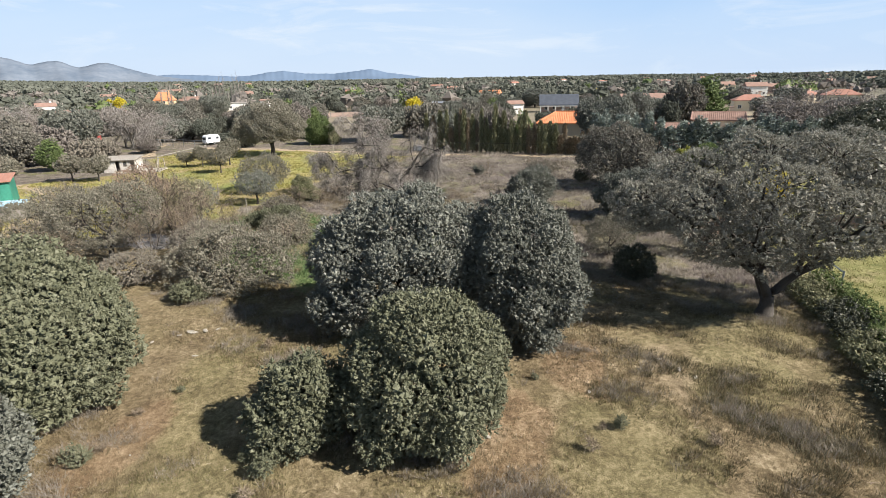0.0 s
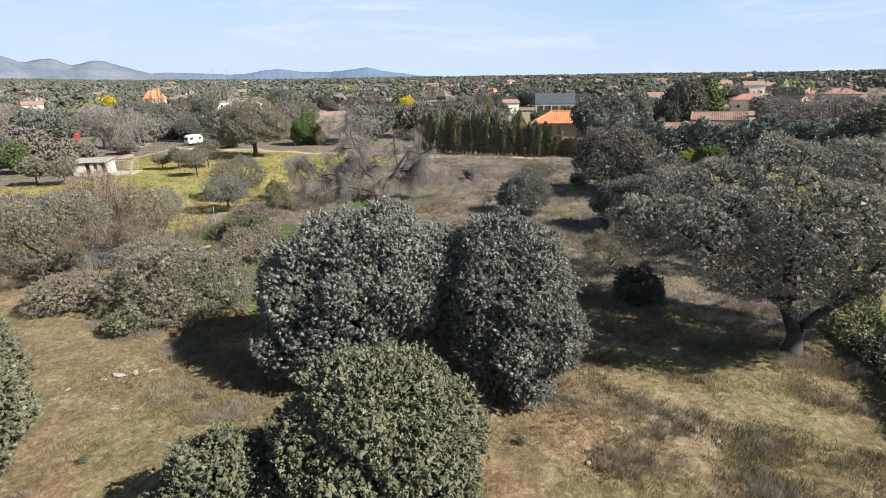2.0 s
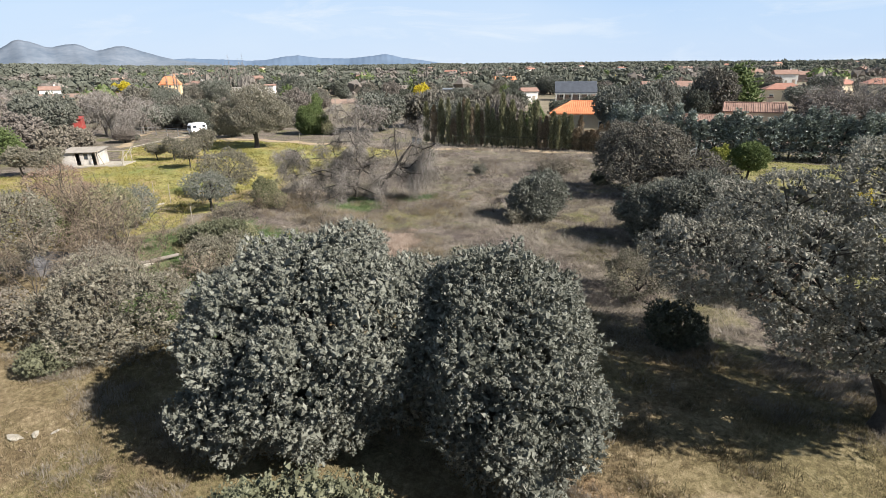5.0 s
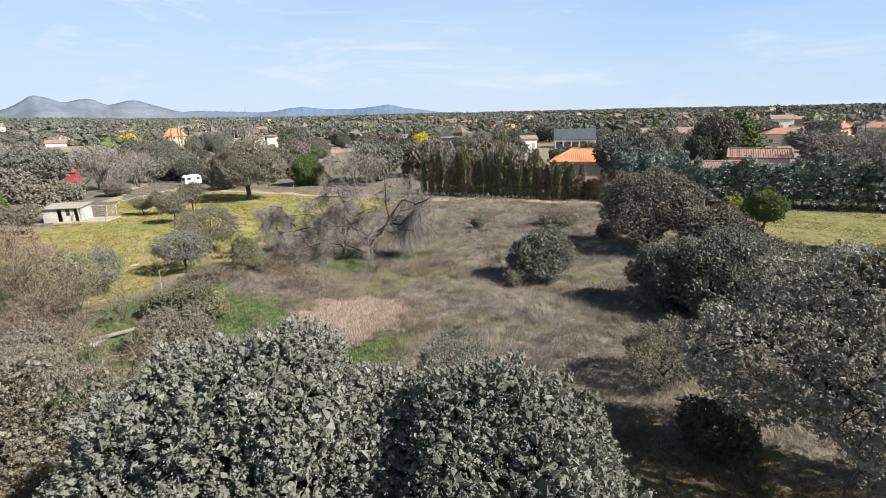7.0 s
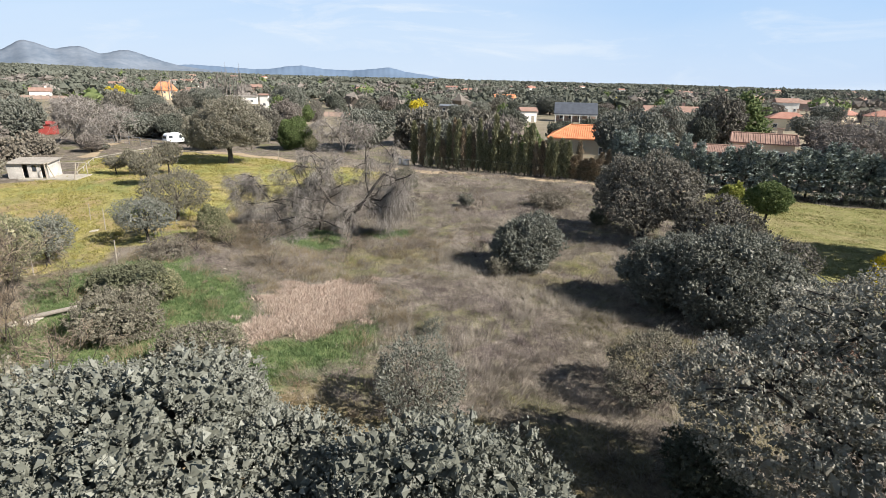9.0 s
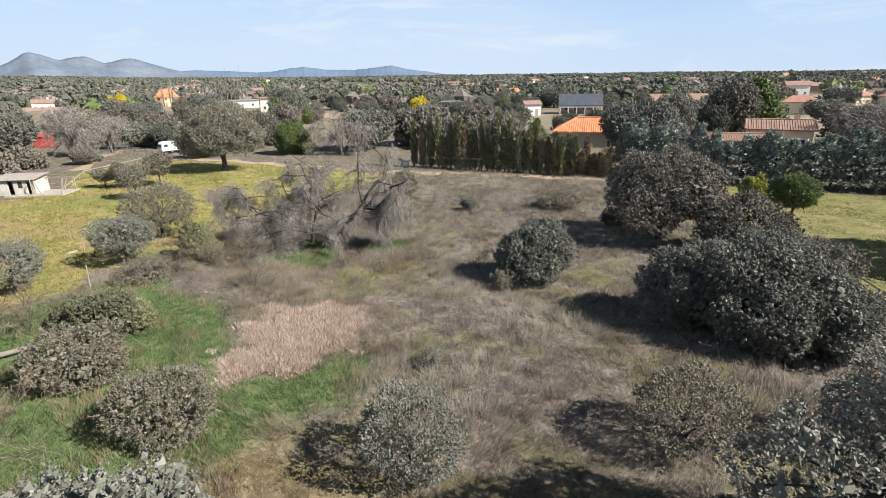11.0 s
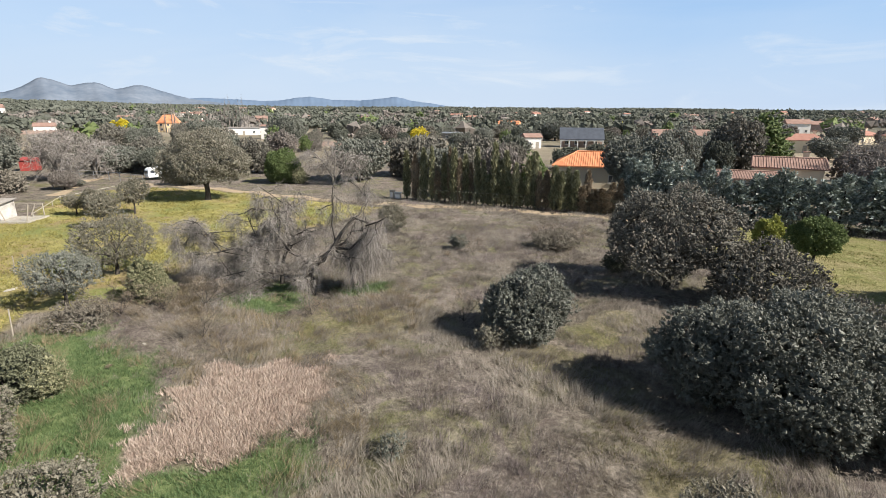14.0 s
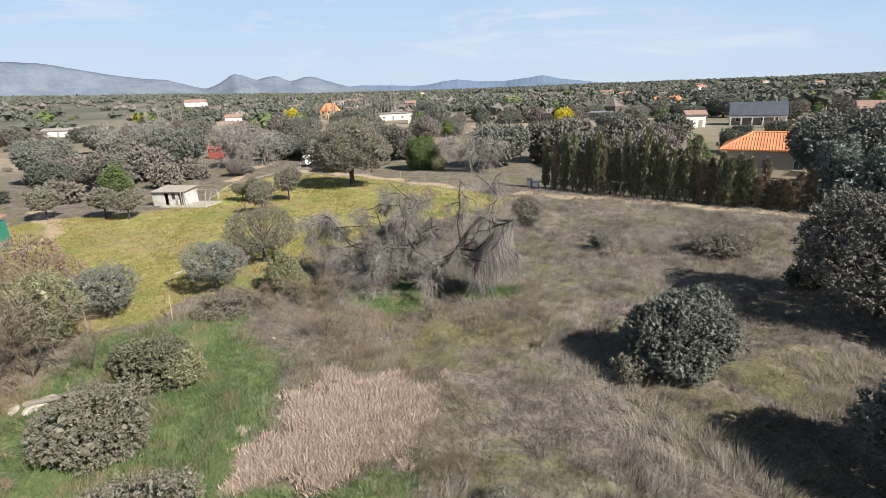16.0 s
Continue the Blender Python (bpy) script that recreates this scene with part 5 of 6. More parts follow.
for x, y, s, h in ((-16.2, 30.4, 1.0, 0.9), (-18.9, 27.4, 1.2, 1.1), (-14.2, 29.2, 0.9, 0.7), (-17.4, 34.6, 0.8, 0.6), (-25.6, 34.2, 1.3, 1.2), (-28.4, 32.0, 1.2, 1.2), (-10.2, 26.6, 1.0, 0.9), (-14.0, 25.8, 1.0, 0.9), (-22.6, 24.6, 1.2, 1.0), (-20.4, 32.6, 1.4, 1.3), (-21.6, 33.6, 1.5, 1.5), (-19.4, 33.4, 1.3, 1.1), (-22.8, 35.0, 1.5, 1.5), (-19.0, 31.4, 1.2, 1.0), (-15.8, 42.6, 0.9, 0.5), (-14.0, 43.6, 0.9, 0.45), (-12.4, 44.8, 1.0, 0.5), (-10.0, 41.0, 0.7, 0.4), (-6.0, 44.4, 0.7, 0.35), (2.0, 44.9, 0.8, 0.45), (1.2, 57.6, 0.7, 0.5), (6.2, 62.8, 0.9, 0.45), (9.4, 62.0, 0.9, 0.45)):
    place_copy(THICKET, x, y, x * 41, s, s, h)


# ---- buildings ----
def window(root, wx, wz, y, w, h, frame_mat=WHITE, side=0):
    """A framed window set into a wall whose face lies at y (side 0: front, 1: on the wall at x = y)."""
    def box(x0, x1, d0, d1, z0, z1):
        return slab(x0, x1, y - d1, y - d0, z0, z1) if side == 0 else slab(y + d0, y + d1, x0, x1, z0, z1) if side == 1 else slab(y - d1, y - d0, x0, x1, z0, z1)
    fr = part("window", box(wx - w / 2, wx + w / 2, -0.02, 0.03, wz, wz + h), frame_mat, root)
    part("pane", box(wx - w / 2 + 0.1, wx - 0.03, 0.03, 0.045, wz + 0.1, wz + h - 0.1), PANE, fr)
    part("pane", box(wx + 0.03, wx + w / 2 - 0.1, 0.03, 0.045, wz + 0.1, wz + h - 0.1), PANE, fr)
    part("sill", box(wx - w / 2 - 0.08, wx + w / 2 + 0.08, -0.02, 0.12, wz - 0.09, wz - 0.01), STONE, fr)


def hip_roof(w, d, z, rise, over, ridge):
    bm = bmesh.new()
    w2, d2, r = w / 2 + over, d / 2 + over, ridge / 2
    low = [bm.verts.new(p) for p in ((-w2, -d2, z), (w2, -d2, z), (w2, d2, z), (-w2, d2, z))]
    eav = [bm.verts.new((v.co.x, v.co.y, z + 0.16)) for v in low]
    top = [bm.verts.new((-r, 0, z + rise)), bm.verts.new((r, 0, z + rise))]
    bm.faces.new(low[::-1])
    for i in range(4):
        bm.faces.new((low[i], low[(i + 1) % 4], eav[(i + 1) % 4], eav[i]))
    bm.faces.new((eav[0], eav[1], top[1], top[0]))
    bm.faces.new((eav[1], eav[2], top[1]))
    bm.faces.new((eav[2], eav[3], top[0], top[1]))
    bm.faces.new((eav[3], eav[0], top[0]))
    return bm


def tile_rolls(w, d, z, rise, over, ridge, pitch=0.32):
    """Rows of rounded cover tiles down the two long slopes, and the ridge and hip caps."""
    bm = bmesh.new()
    w2, d2, r = w / 2 + over, d / 2 + over, ridge / 2
    k = -w2 + pitch / 2
    while k < w2:
        for s in (-1, 1):
            t = min(1.0, (w2 - abs(k)) / max(w2 - r, 1e-3))
            bar((k, s * d2, z + 0.17), (k, s * d2 * (1 - t), z + 0.17 + (rise - 0.16) * t), 0.055, 5, bm) if t > 0.05 else None
        k += pitch
    k = -d2 + pitch / 2
    while k < d2 and w2 - r > 0.5:
        for s in (-1, 1):
            t = 1 - abs(k) / d2
            if t > 0.05:
                bar((s * w2, k, z + 0.17), (s * (w2 - (w2 - r) * t), k, z + 0.17 + (rise - 0.16) * t), 0.055, 5, bm)
        k += pitch
    return bm


def ridge_caps(w, d, z, rise, over, ridge):
    bm = bmesh.new()
    w2, d2, r = w / 2 + over, d / 2 + over, ridge / 2
    bar((-r, 0, z + rise), (r, 0, z + rise), 0.15, 6, bm)
    for sx in (-1, 1):
        for sy in (-1, 1):
            bar((sx * w2, sy * d2, z + 0.16), (sx * r, 0, z + rise), 0.13, 6, bm)
    return bm


def house(label, x, y, w, d, h, rise, wall, roof, rot=0, ridge=None, storeys=1, chimney=True, tiles=False, category="house", group="", wins=3, name="house"):
    root = thing(name, x, y, float(height(x, y)) - 0.1, rot, label, category, group)
    part("wall", slab(-w / 2, w / 2, -d / 2, d / 2, -0.4, h), wall, root)
    ridge = w + 0.7 if ridge is None else ridge
    ro = part("roof", hip_roof(w, d, h, rise, 0.4, ridge), roof, root)
    if tiles:
        part("cover_tiles", tile_rolls(w, d, h, rise, 0.4, ridge), roof, ro)
        part("ridge_tiles", ridge_caps(w, d, h, rise, 0.4, ridge), roof, ro, "pale ridge tiles")
    for s in range(storeys):
        z0 = 0.95 + s * h / storeys
        for k in range(wins):
            wx = -w / 2 + w * (k + 0.5) / wins
            if s == 0 and k == wins // 2 and wins > 1:
                part("door", slab(wx - 0.5, wx + 0.5, -d / 2 - 0.05, -d / 2 + 0.02, 0.0, 2.05), TIMBER, root, "brown timber door")
            else:
                window(root, wx, z0, -d / 2, 1.15, 1.15)
        for k in range(2):
            window(root, -d / 4 + k * d / 2, z0, w / 2, 1.0, 1.1, side=1)
            window(root, -d / 4 + k * d / 2, z0, -w / 2, 1.0, 1.1, side=2)
    if chimney:
        ch = part("chimney", slab(w * 0.22, w * 0.22 + 0.7, 0.3, 0.9, h, h + rise + 0.8), wall, root)
        part("chimney_cap", slab(w * 0.22 - 0.1, w * 0.22 + 0.8, 0.2, 1.0, h + rise + 0.8, h + rise + 0.92), roof, ch)
    return root


house("cream bungalow with a new orange tiled hip roof behind cypresses", 14.6, 99.0, 9.6, 8.0, 3.1, 1.9, CREAM, ROOF_ORANGE, -8, 4.0, tiles=True)
house("low outbuilding with orange tiles under an oak", 24.5, 97.0, 6.0, 4.5, 2.4, 1.3, CREAM, ROOF_ORANGE, 10, 3.0, chimney=False, tiles=True, wins=1, category="outbuilding", name="outbuilding")
house("small white house with a flat-pitched roof", 7.0, 184.0, 5.0, 5.0, 3.4, 1.2, WHITE, ROOF_OLD, 15, chimney=False, wins=2)
house("large pinkish villa with old clay roof beyond cedars", 42.0, 100.0, 8.0, 7.0, 3.2, 1.3, CREAM, ROOF_OLD, -20, tiles=True)
house("long barn with pale tile roof beyond the cedar screen", 34.5, 95.0, 9.0, 5.0, 2.1, 0.9, PINK, ROOF_OLD, -12, chimney=False, category="barn", name="barn", tiles=True)
house("brown brick two-storey house with old tile roof", 47.0, 170.0, 14.0, 9.0, 4.6, 1.9, PINK, ROOF_OLD, -6, storeys=2)
house("red-roofed house among trees", 84.0, 182.0, 10.0, 7.0, 3.4, 1.9, CREAM, ROOF_RED, -14, 4.0)
house("orange-roofed house among trees", 128.0, 232.0, 9.0, 7.0, 3.2, 1.8, CREAM, ROOF_RED, 20, 4.0)
house("red-roofed house far off on the plain", 124.0, 203.0, 11.0, 8.0, 4.0, 2.0, CREAM, ROOF_RED, -24, 4.0)
house("two-storey ochre house with bright orange roof", -183.0, 269.0, 10.0, 9.0, 4.6, 4.4, OCHRE, ROOF_ORANGE, 28, 5.0, storeys=2)
house("cream house with clay roof among oaks", -221.0, 232.0, 8.0, 7.0, 3.4, 1.8, WHITE, ROOF_OLD, 40)
house("long white farm building with flat roof", -130.0, 252.0, 14.0, 6.0, 3.4, 0.5, WHITE, SHEET, 22, chimney=False, category="farm building", name="farm_building")
house("narrow white building among trees", -102.0, 221.0, 3.6, 4.0, 5.2, 0.7, WHITE, ROOF_OLD, 10, chimney=False, wins=1)
house("open-sided shelter with a pale metal roof", -24.0, 226.0, 7.0, 5.0, 2.8, 0.6, SHEET, METAL, -8, chimney=False, wins=2, category="shelter", name="shelter")
house("pink villa with several roofs on the plain", -210.0, 491.0, 17.0, 10.0, 4.2, 2.2, PINK, ROOF_RED, 14)
house("tall white house far off among oaks", -121.0, 418.0, 7.0, 6.0, 5.0, 1.5, WHITE, ROOF_RED, 5)
house("pink house far off among oaks", -45.0, 503.0, 9.0, 7.0, 4.4, 1.8, PINK, ROOF_RED, 0)
house("orange-roofed house in the middle distance", -5.0, 345.0, 13.0, 8.0, 3.6, 2.2, PINK, ROOF_ORANGE, -10)
house("white house far off on the wooded plain", 225.0, 805.0, 15.0, 9.0, 4.4, 2.0, WHITE, ROOF_OLD, -10)
house("large pink-roofed house on the wooded plain", -573.0, 499.0, 25.0, 14.0, 5.0, 4.0, WHITE, ROOF_OLD, 40)
house("pale low greenhouse sheds among trees", -239.0, 154.0, 14.0, 6.0, 2.4, 1.2, WHITE, SHEET, 30, chimney=False, category="shed", name="shed")
HOUSES = [(14.2, 98.5), (24.5, 97), (7, 184), (41, 98), (33.5, 95), (47, 170), (84, 182), (128, 232), (124, 203), (-183, 269), (-221, 232), (-130, 252), (-102, 221), (-24, 226), (-239, 154), (23, 193), (-150, 267), (-141, 262), (-176, 262)]
rng = np.random.default_rng(77)
KINDS = [(WHITE, ROOF_RED, "white"), (CREAM, ROOF_OLD, "cream"), (PINK, ROOF_OLD, "pink"), (WHITE, ROOF_OLD, "white"), (CREAM, ROOF_RED, "cream")]
for k in range(34):
    az, r = radians(rng.uniform(-40, 42)), rng.uniform(300, 1250)
    x, y = r * math.sin(az), 10 + r * math.cos(az)
    wall, roof, tone = KINDS[int(rng.integers(0, 5))]
    house(f"{tone} country house half hidden among oaks", x, y, rng.uniform(9, 16), rng.uniform(7, 10), rng.uniform(3.2, 5.2), rng.uniform(1.6, 2.6), wall, roof, rng.uniform(-40, 40), group="scattered country houses", wins=3)
    HOUSES.append((x, y))


def slate_house():
    root = thing("house", 23.2, 193.0, -0.1, -3, "long house with dark slate roof and white porch beam", "house")
    part("wall", slab(-6.5, 6.5, -2.5, 4.5, -0.3, 3.0), PINK, root)
    bm = bmesh.new()
    pts = [(-7, -4.6, 2.75), (7, -4.6, 2.75), (7, 1.4, 6.2), (-7, 1.4, 6.2), (7, 5.0, 3.4), (-7, 5.0, 3.4)]
    v = [bm.verts.new(p) for p in pts] + [bm.verts.new((p[0], p[1], p[2] - 0.22)) for p in pts]
    for f in ((0, 1, 2, 3), (3, 2, 4, 5), (9, 8, 7, 6), (11, 10, 8, 9), (0, 6, 7, 1), (4, 10, 11, 5), (1, 7, 8, 2), (2, 8, 10, 4), (6, 0, 3, 9), (9, 3, 5, 11)):
        bm.faces.new([v[i] for i in f])
    part("roof", bm, ROOF_SLATE, root)
    part("porch_beam", slab(-6.9, 6.9, -4.5, -4.2, 2.1, 2.72), WHITE, root, "white porch beam")
    for k in range(6):
        part("column", slab(-6.6 + k * 2.6, -6.3 + k * 2.6, -4.5, -4.2, -0.1, 2.1), WHITE, root)
    for k in range(4):
        window(root, -4.6 + k * 3.0, 0.9, -2.5, 1.2, 1.2)
    part("gable_wall", slab(-6.4, 6.4, 0.8, 1.2, 3.0, 5.7), WHITE, root)


slate_house()


def stone_shed():
    """The derelict whitewashed hut with its broken porch."""
    root = thing("hut", -47.4, 62.0, 0, 16, "derelict whitewashed hut with grey sheet roof and broken porch", "hut")
    root.scale = (0.74, 0.74, 0.74)
    part("wall", slab(-2.9, 2.4, 1.55, 1.75, -0.1, 2.35), GRIMY, root)
    part("wall", slab(-2.9, -2.7, -1.6, 1.55, -0.1, 2.2), GRIMY, root)
    part("wall", slab(2.2, 2.4, -1.6, 1.55, -0.1, 2.2), GRIMY, root)
    for x0, x1 in ((-2.7, -0.9), (-0.2, 0.35), (1.0, 1.5)):
        part("wall", slab(x0, x1, -1.6, -1.42, -0.1, 2.1), GRIMY, root)
    part("wall", slab(0.35, 1.0, -1.6, -1.42, -0.1, 0.95), GRIMY, root)
    part("lintel", slab(-0.9, 2.2, -1.6, -1.42, 1.92, 2.12), TIMBER, root)
    part("floor_slab", slab(-2.7, 2.2, -1.42, 1.55, -0.1, 0.03), SHEET, root)
    for k in range(14):
        bm = bmesh.new()
        x0 = -3.15 + k * 0.42
        v = [bm.verts.new(p) for p in ((x0, -1.95, 2.13), (x0 + 0.21, -1.95, 2.2), (x0 + 0.42, -1.95, 2.13), (x0 + 0.42, 1.95, 2.53), (x0 + 0.21, 1.95, 2.6), (x0, 1.95, 2.53))]
        w = [bm.verts.new((p.co.x, p.co.y, p.co.z - 0.05)) for p in v]
        bm.faces.new((v[0], v[1], v[4], v[5])), bm.faces.new((v[1], v[2], v[3], v[4]))
        bm.faces.new((w[5], w[4], w[1], w[0])), bm.faces.new((w[4], w[3], w[2], w[1]))
        bm.faces.new((v[0], w[0], w[1], v[1])), bm.faces.new((v[1], w[1], w[2], v[2]))
        part("roof_sheet", bm, SHEET, root, "weathered corrugated roof sheet")
    wf = part("window", slab(0.35, 1.0, -1.56, -1.46, 0.95, 1.92), TIMBER, root)
    part("pane", slab(0.42, 0.93, -1.59, -1.565, 1.02, 1.85), PANE, wf)
    part("terrace", slab(-0.9, 6.6, -2.9, -1.65, -0.1, 0.12, 0.03), STONE, root, "low stone terrace")
    part("terrace_edge", slab(2.45, 6.6, -1.6, 1.6, -0.1, 0.1, 0.03), STONE, root)
    for p, q in (((2.7, -2.6, 0.1), (2.7, -2.6, 2.3)), ((3.4, -2.0, 0.1), (2.5, -1.7, 2.2)), ((6.3, -2.5, 0.1), (6.75, -2.4, 2.3)), ((6.2, 1.2, 0.1), (6.2, 1.2, 1.9)), ((4.4, 1.3, 0.1), (5.2, 1.3, 1.7))):
        part("porch_post", bar(p, q, 0.07), TIMBER, root)
    part("porch_beam", bar((2.7, -2.6, 2.25), (2.45, 1.2, 2.3), 0.06), TIMBER, root)
    part("porch_beam", bar((6.2, 1.2, 1.85), (2.45, 1.25, 1.95), 0.05), TIMBER, root)


stone_shed()


def caravan():
    root = thing("caravan", -53.4, 93.2, 0, 64, "old white touring caravan parked on waste ground", "caravan")
    root.scale = (0.68, 0.68, 0.78)
    bm = bmesh.new()
    prof = [(-2.1, 0.5), (-2.25, 1.1), (-2.0, 2.0), (-1.6, 2.38), (1.5, 2.42), (2.0, 2.1), (2.2, 1.3), (2.1, 0.5)]
    a = [bm.verts.new((x, -1.02, z)) for x, z in prof]
    b = [bm.verts.new((x, 1.02, z)) for x, z in prof]
    bm.faces.new(a), bm.faces.new(b[::-1])
    for i in range(len(prof)):
        j = (i + 1) % len(prof)
        bm.faces.new((a[j], a[i], b[i], b[j]))
    bmesh.ops.recalc_face_normals(bm, faces=bm.faces)
    bmesh.ops.bevel(bm, geom=list(bm.edges), offset=0.06, segments=2, affect="EDGES")
    part("body", bm, CARAVAN_SKIN, root)
    for x0, x1 in ((-1.7, -0.7), (0.9, 1.7)):
        part("window", slab(x0, x1, -1.06, -1.0, 1.35, 1.9, 0.02), PANE, root)
    part("window", slab(-2.22, -2.1, -0.7, 0.7, 1.25, 1.85, 0.02), PANE, root)
    part("door", slab(-0.45, 0.3, -1.05, -1.0, 0.6, 2.1, 0.02), WHITE, root)
    part("stripe", slab(-2.0, 2.0, -1.045, -1.01, 0.98, 1.1), BLUE_ROOF, root)
    for s in (-1, 1):
        w = part("wheel", bar((0.1, s * 0.8, 0.32), (0.1, s * 1.0, 0.32), 0.32, 18), RUBBER, root)
        part("hub", bar((0.1, s * 0.98, 0.32), (0.1, s * 1.02, 0.32), 0.16, 12), METAL, w)
    part("drawbar", bar((2.1, 0, 0.45), (3.2, 0, 0.45), 0.05), METAL, root)
    part("jockey_wheel", bar((3.0, 0, 0.0), (3.0, 0, 0.6), 0.04), METAL, root)


caravan()


def small_shed(label, x, y, rot, w, d, h, wall, roof, name="shed", slope=0.35):
    root = thing(name, x, y, 0, rot, label, "shed")
    for x0, x1, y0, y1 in ((-w / 2, w / 2, d / 2 - 0.08, d / 2), (-w / 2, -w / 2 + 0.08, -d / 2, d / 2 - 0.08), (w / 2 - 0.08, w / 2, -d / 2, d / 2 - 0.08), (-w / 2 + 0.08, w * 0.1, -d / 2, -d / 2 + 0.08), (w * 0.1 + 0.8, w / 2 - 0.08, -d / 2, -d / 2 + 0.08)):
        if x1 - x0 > 0.05:
            part("wall", slab(x0, x1, y0, y1, -0.05, h), wall, root)
    part("door", slab(w * 0.1 + 0.02, w * 0.1 + 0.78, -d / 2 + 0.01, -d / 2 + 0.06, 0.0, h - 0.1), wall, root)
    bm = slab(-w / 2 - 0.2, w / 2 + 0.2, -d / 2 - 0.25, d / 2 + 0.2, h, h + 0.07)
    for v in bm.verts:
        v.co.z += slope * (v.co.y + d / 2) / d
    part("roof", bm, roof, root)
    for k in range(int(w / 0.5) + 1):
        sx = -w / 2 - 0.15 + k * 0.5
        part("roof_rib", bar((sx, -d / 2 - 0.24, h + 0.075), (sx, d / 2 + 0.19, h + 0.075 + slope * 1.0), 0.025, 5), roof, root)


small_shed("small red metal shed among bare trees", -84.8, 100.5, 25, 2.6, 2.0, 1.9, RED_PAINT, RED_PAINT)
small_shed("lean-to wrapped in green tarpaulin with red roof", -46.6, 42.6, 38, 4.0, 3.0, 2.2, TEAL, ROOF_RED, "lean_to")
small_shed("low hut with a pale blue sheet roof", -39.2, 37.6, 30, 2.2, 1.6, 1.1, SHEET, BLUE_ROOF, "hut", 0.15)
small_shed("second tarpaulin shelter with red roof", -51.5, 43.0, 38, 4.5, 3.0, 2.3, SHEET, ROOF_RED, "lean_to")


def meter_box(x, y, w, d, h, label, mat):
    root = thing("utility_box", x, y, 0, -8, label, "utility box")
    part("cabinet", slab(-w / 2, w / 2, -d / 2, d / 2, 0, h, 0.03), mat, root)
    part("door", slab(-w / 2 + 0.08, w / 2 - 0.08, -d / 2 - 0.02, -d / 2 + 0.01, 0.15, h - 0.15), WHITE, root)
    part("cap", slab(-w / 2 - 0.08, w / 2 + 0.08, -d / 2 - 0.08, d / 2 + 0.08, h, h + 0.1), mat, root)


meter_box(-11.4, 81.6, 0.5, 0.35, 0.9, "grey concrete meter cabinet at the cypress row", STONE)
meter_box(-10.6, 81.4, 0.8, 0.35, 0.7, "pale frame cabinet beside the meter box", METAL)


def field_wall(x0, y0, x1, y1, h, label, n):
    root = thing("garden_wall", x0, y0, float(height(x0, y0)), math.degrees(math.atan2(y1 - y0, x1 - x0)), label, "wall")
    ln = math.hypot(x1 - x0, y1 - y0) / n
    for k in range(n):
        part("panel", slab(k * ln + 0.15, (k + 1) * ln - 0.15, -0.1, 0.1, -0.2, h), PINK, root)
        part("pier", slab(k * ln - 0.15, k * ln + 0.15, -0.16, 0.16, -0.2, h + 0.1), SHEET, root)


field_wall(-74, 172, -38, 186, 1.5, "long low pinkish boundary wall with pale piers", 9)
field_wall(28, 88, 50, 84, 2.0, "pale garden wall beyond the cedars", 6)
field_wall(24.6, 37.6, 36, 35, 0.9, "low pale terrace wall in the garden", 4)
field_wall(-260, 205, -180, 238, 1.5, "long low pale boundary wall far off", 12)


def post(x, y, h, label, mat=TIMBER, r=0.05, lean=(0, 0), group="fence posts"):
    root = thing("fence_post", x, y, 0, 0, label, "post", group)
    part("stake", bar((0, 0, -0.1), (lean[0], lean[1], h), r, 7, None, r * 0.8), mat, root)
    part("cap", bar((lean[0], lean[1], h), (lean[0], lean[1], h + 0.04), r * 1.1, 7), mat, root)


def fence(points, gap, h, group, label, rails=2, mat=TIMBER):
    root = thing("fence", points[0][0], points[0][1], 0, 0, label, "fence", group)
    ox, oy = points[0]
    last = None
    for (ax, ay), (bx, by) in zip(points, points[1:]):
        n = max(1, round(math.hypot(bx - ax, by - ay) / gap))
        for k in range(n + 1):
            p = (ax + (bx - ax) * k / n - ox, ay + (by - ay) * k / n - oy)
            if last and math.hypot(p[0] - last[0], p[1] - last[1]) < 0.2:
                continue
            part("post", bar((*p, -0.1), (*p, h), 0.045, 6), mat, root)
            if last:
                for r in range(rails):
                    z = h * (1 - 0.42 * r) - 0.08
                    part("rail", bar((*last, z), (*p, z), 0.022 if r else 0.035, 5), mat, root)
            last = p


fence([(-44.0, 63.6), (-50.5, 73.0), (-51.5, 88.0)], 4.5, 0.5, "", "low pale pipe rail along the meadow edge", 1, STONE)
fence([(-51.5, 88.0), (-60.0, 91.0), (-70.0, 93.0)], 3.5, 1.3, "", "wire fence on thin posts beside waste ground", 2, METAL)
fence([(18.6, 24.5), (19.6, 31.0), (20.4, 44.0), (19.2, 54.0), (19.6, 62.0), (24.0, 70.0)], 3.0, 1.4, "", "wire garden fence on thin posts", 2, METAL)
for x, y, h in ((-18.9, 39.6, 1.3), (-16.2, 46.2, 1.1), (-24.8, 45.5, 1.5), (-27.9, 47.6, 1.2), (-21.8, 37.0, 1.2), (-19.8, 76.2, 1.4), (-15.2, 77.4, 1.4), (-24.5, 79.6, 1.4), (-29.0, 81.5, 1.4)):
    post(x, y, h, "thin weathered stake in the grass", TIMBER, 0.035, (0.05, 0.03))


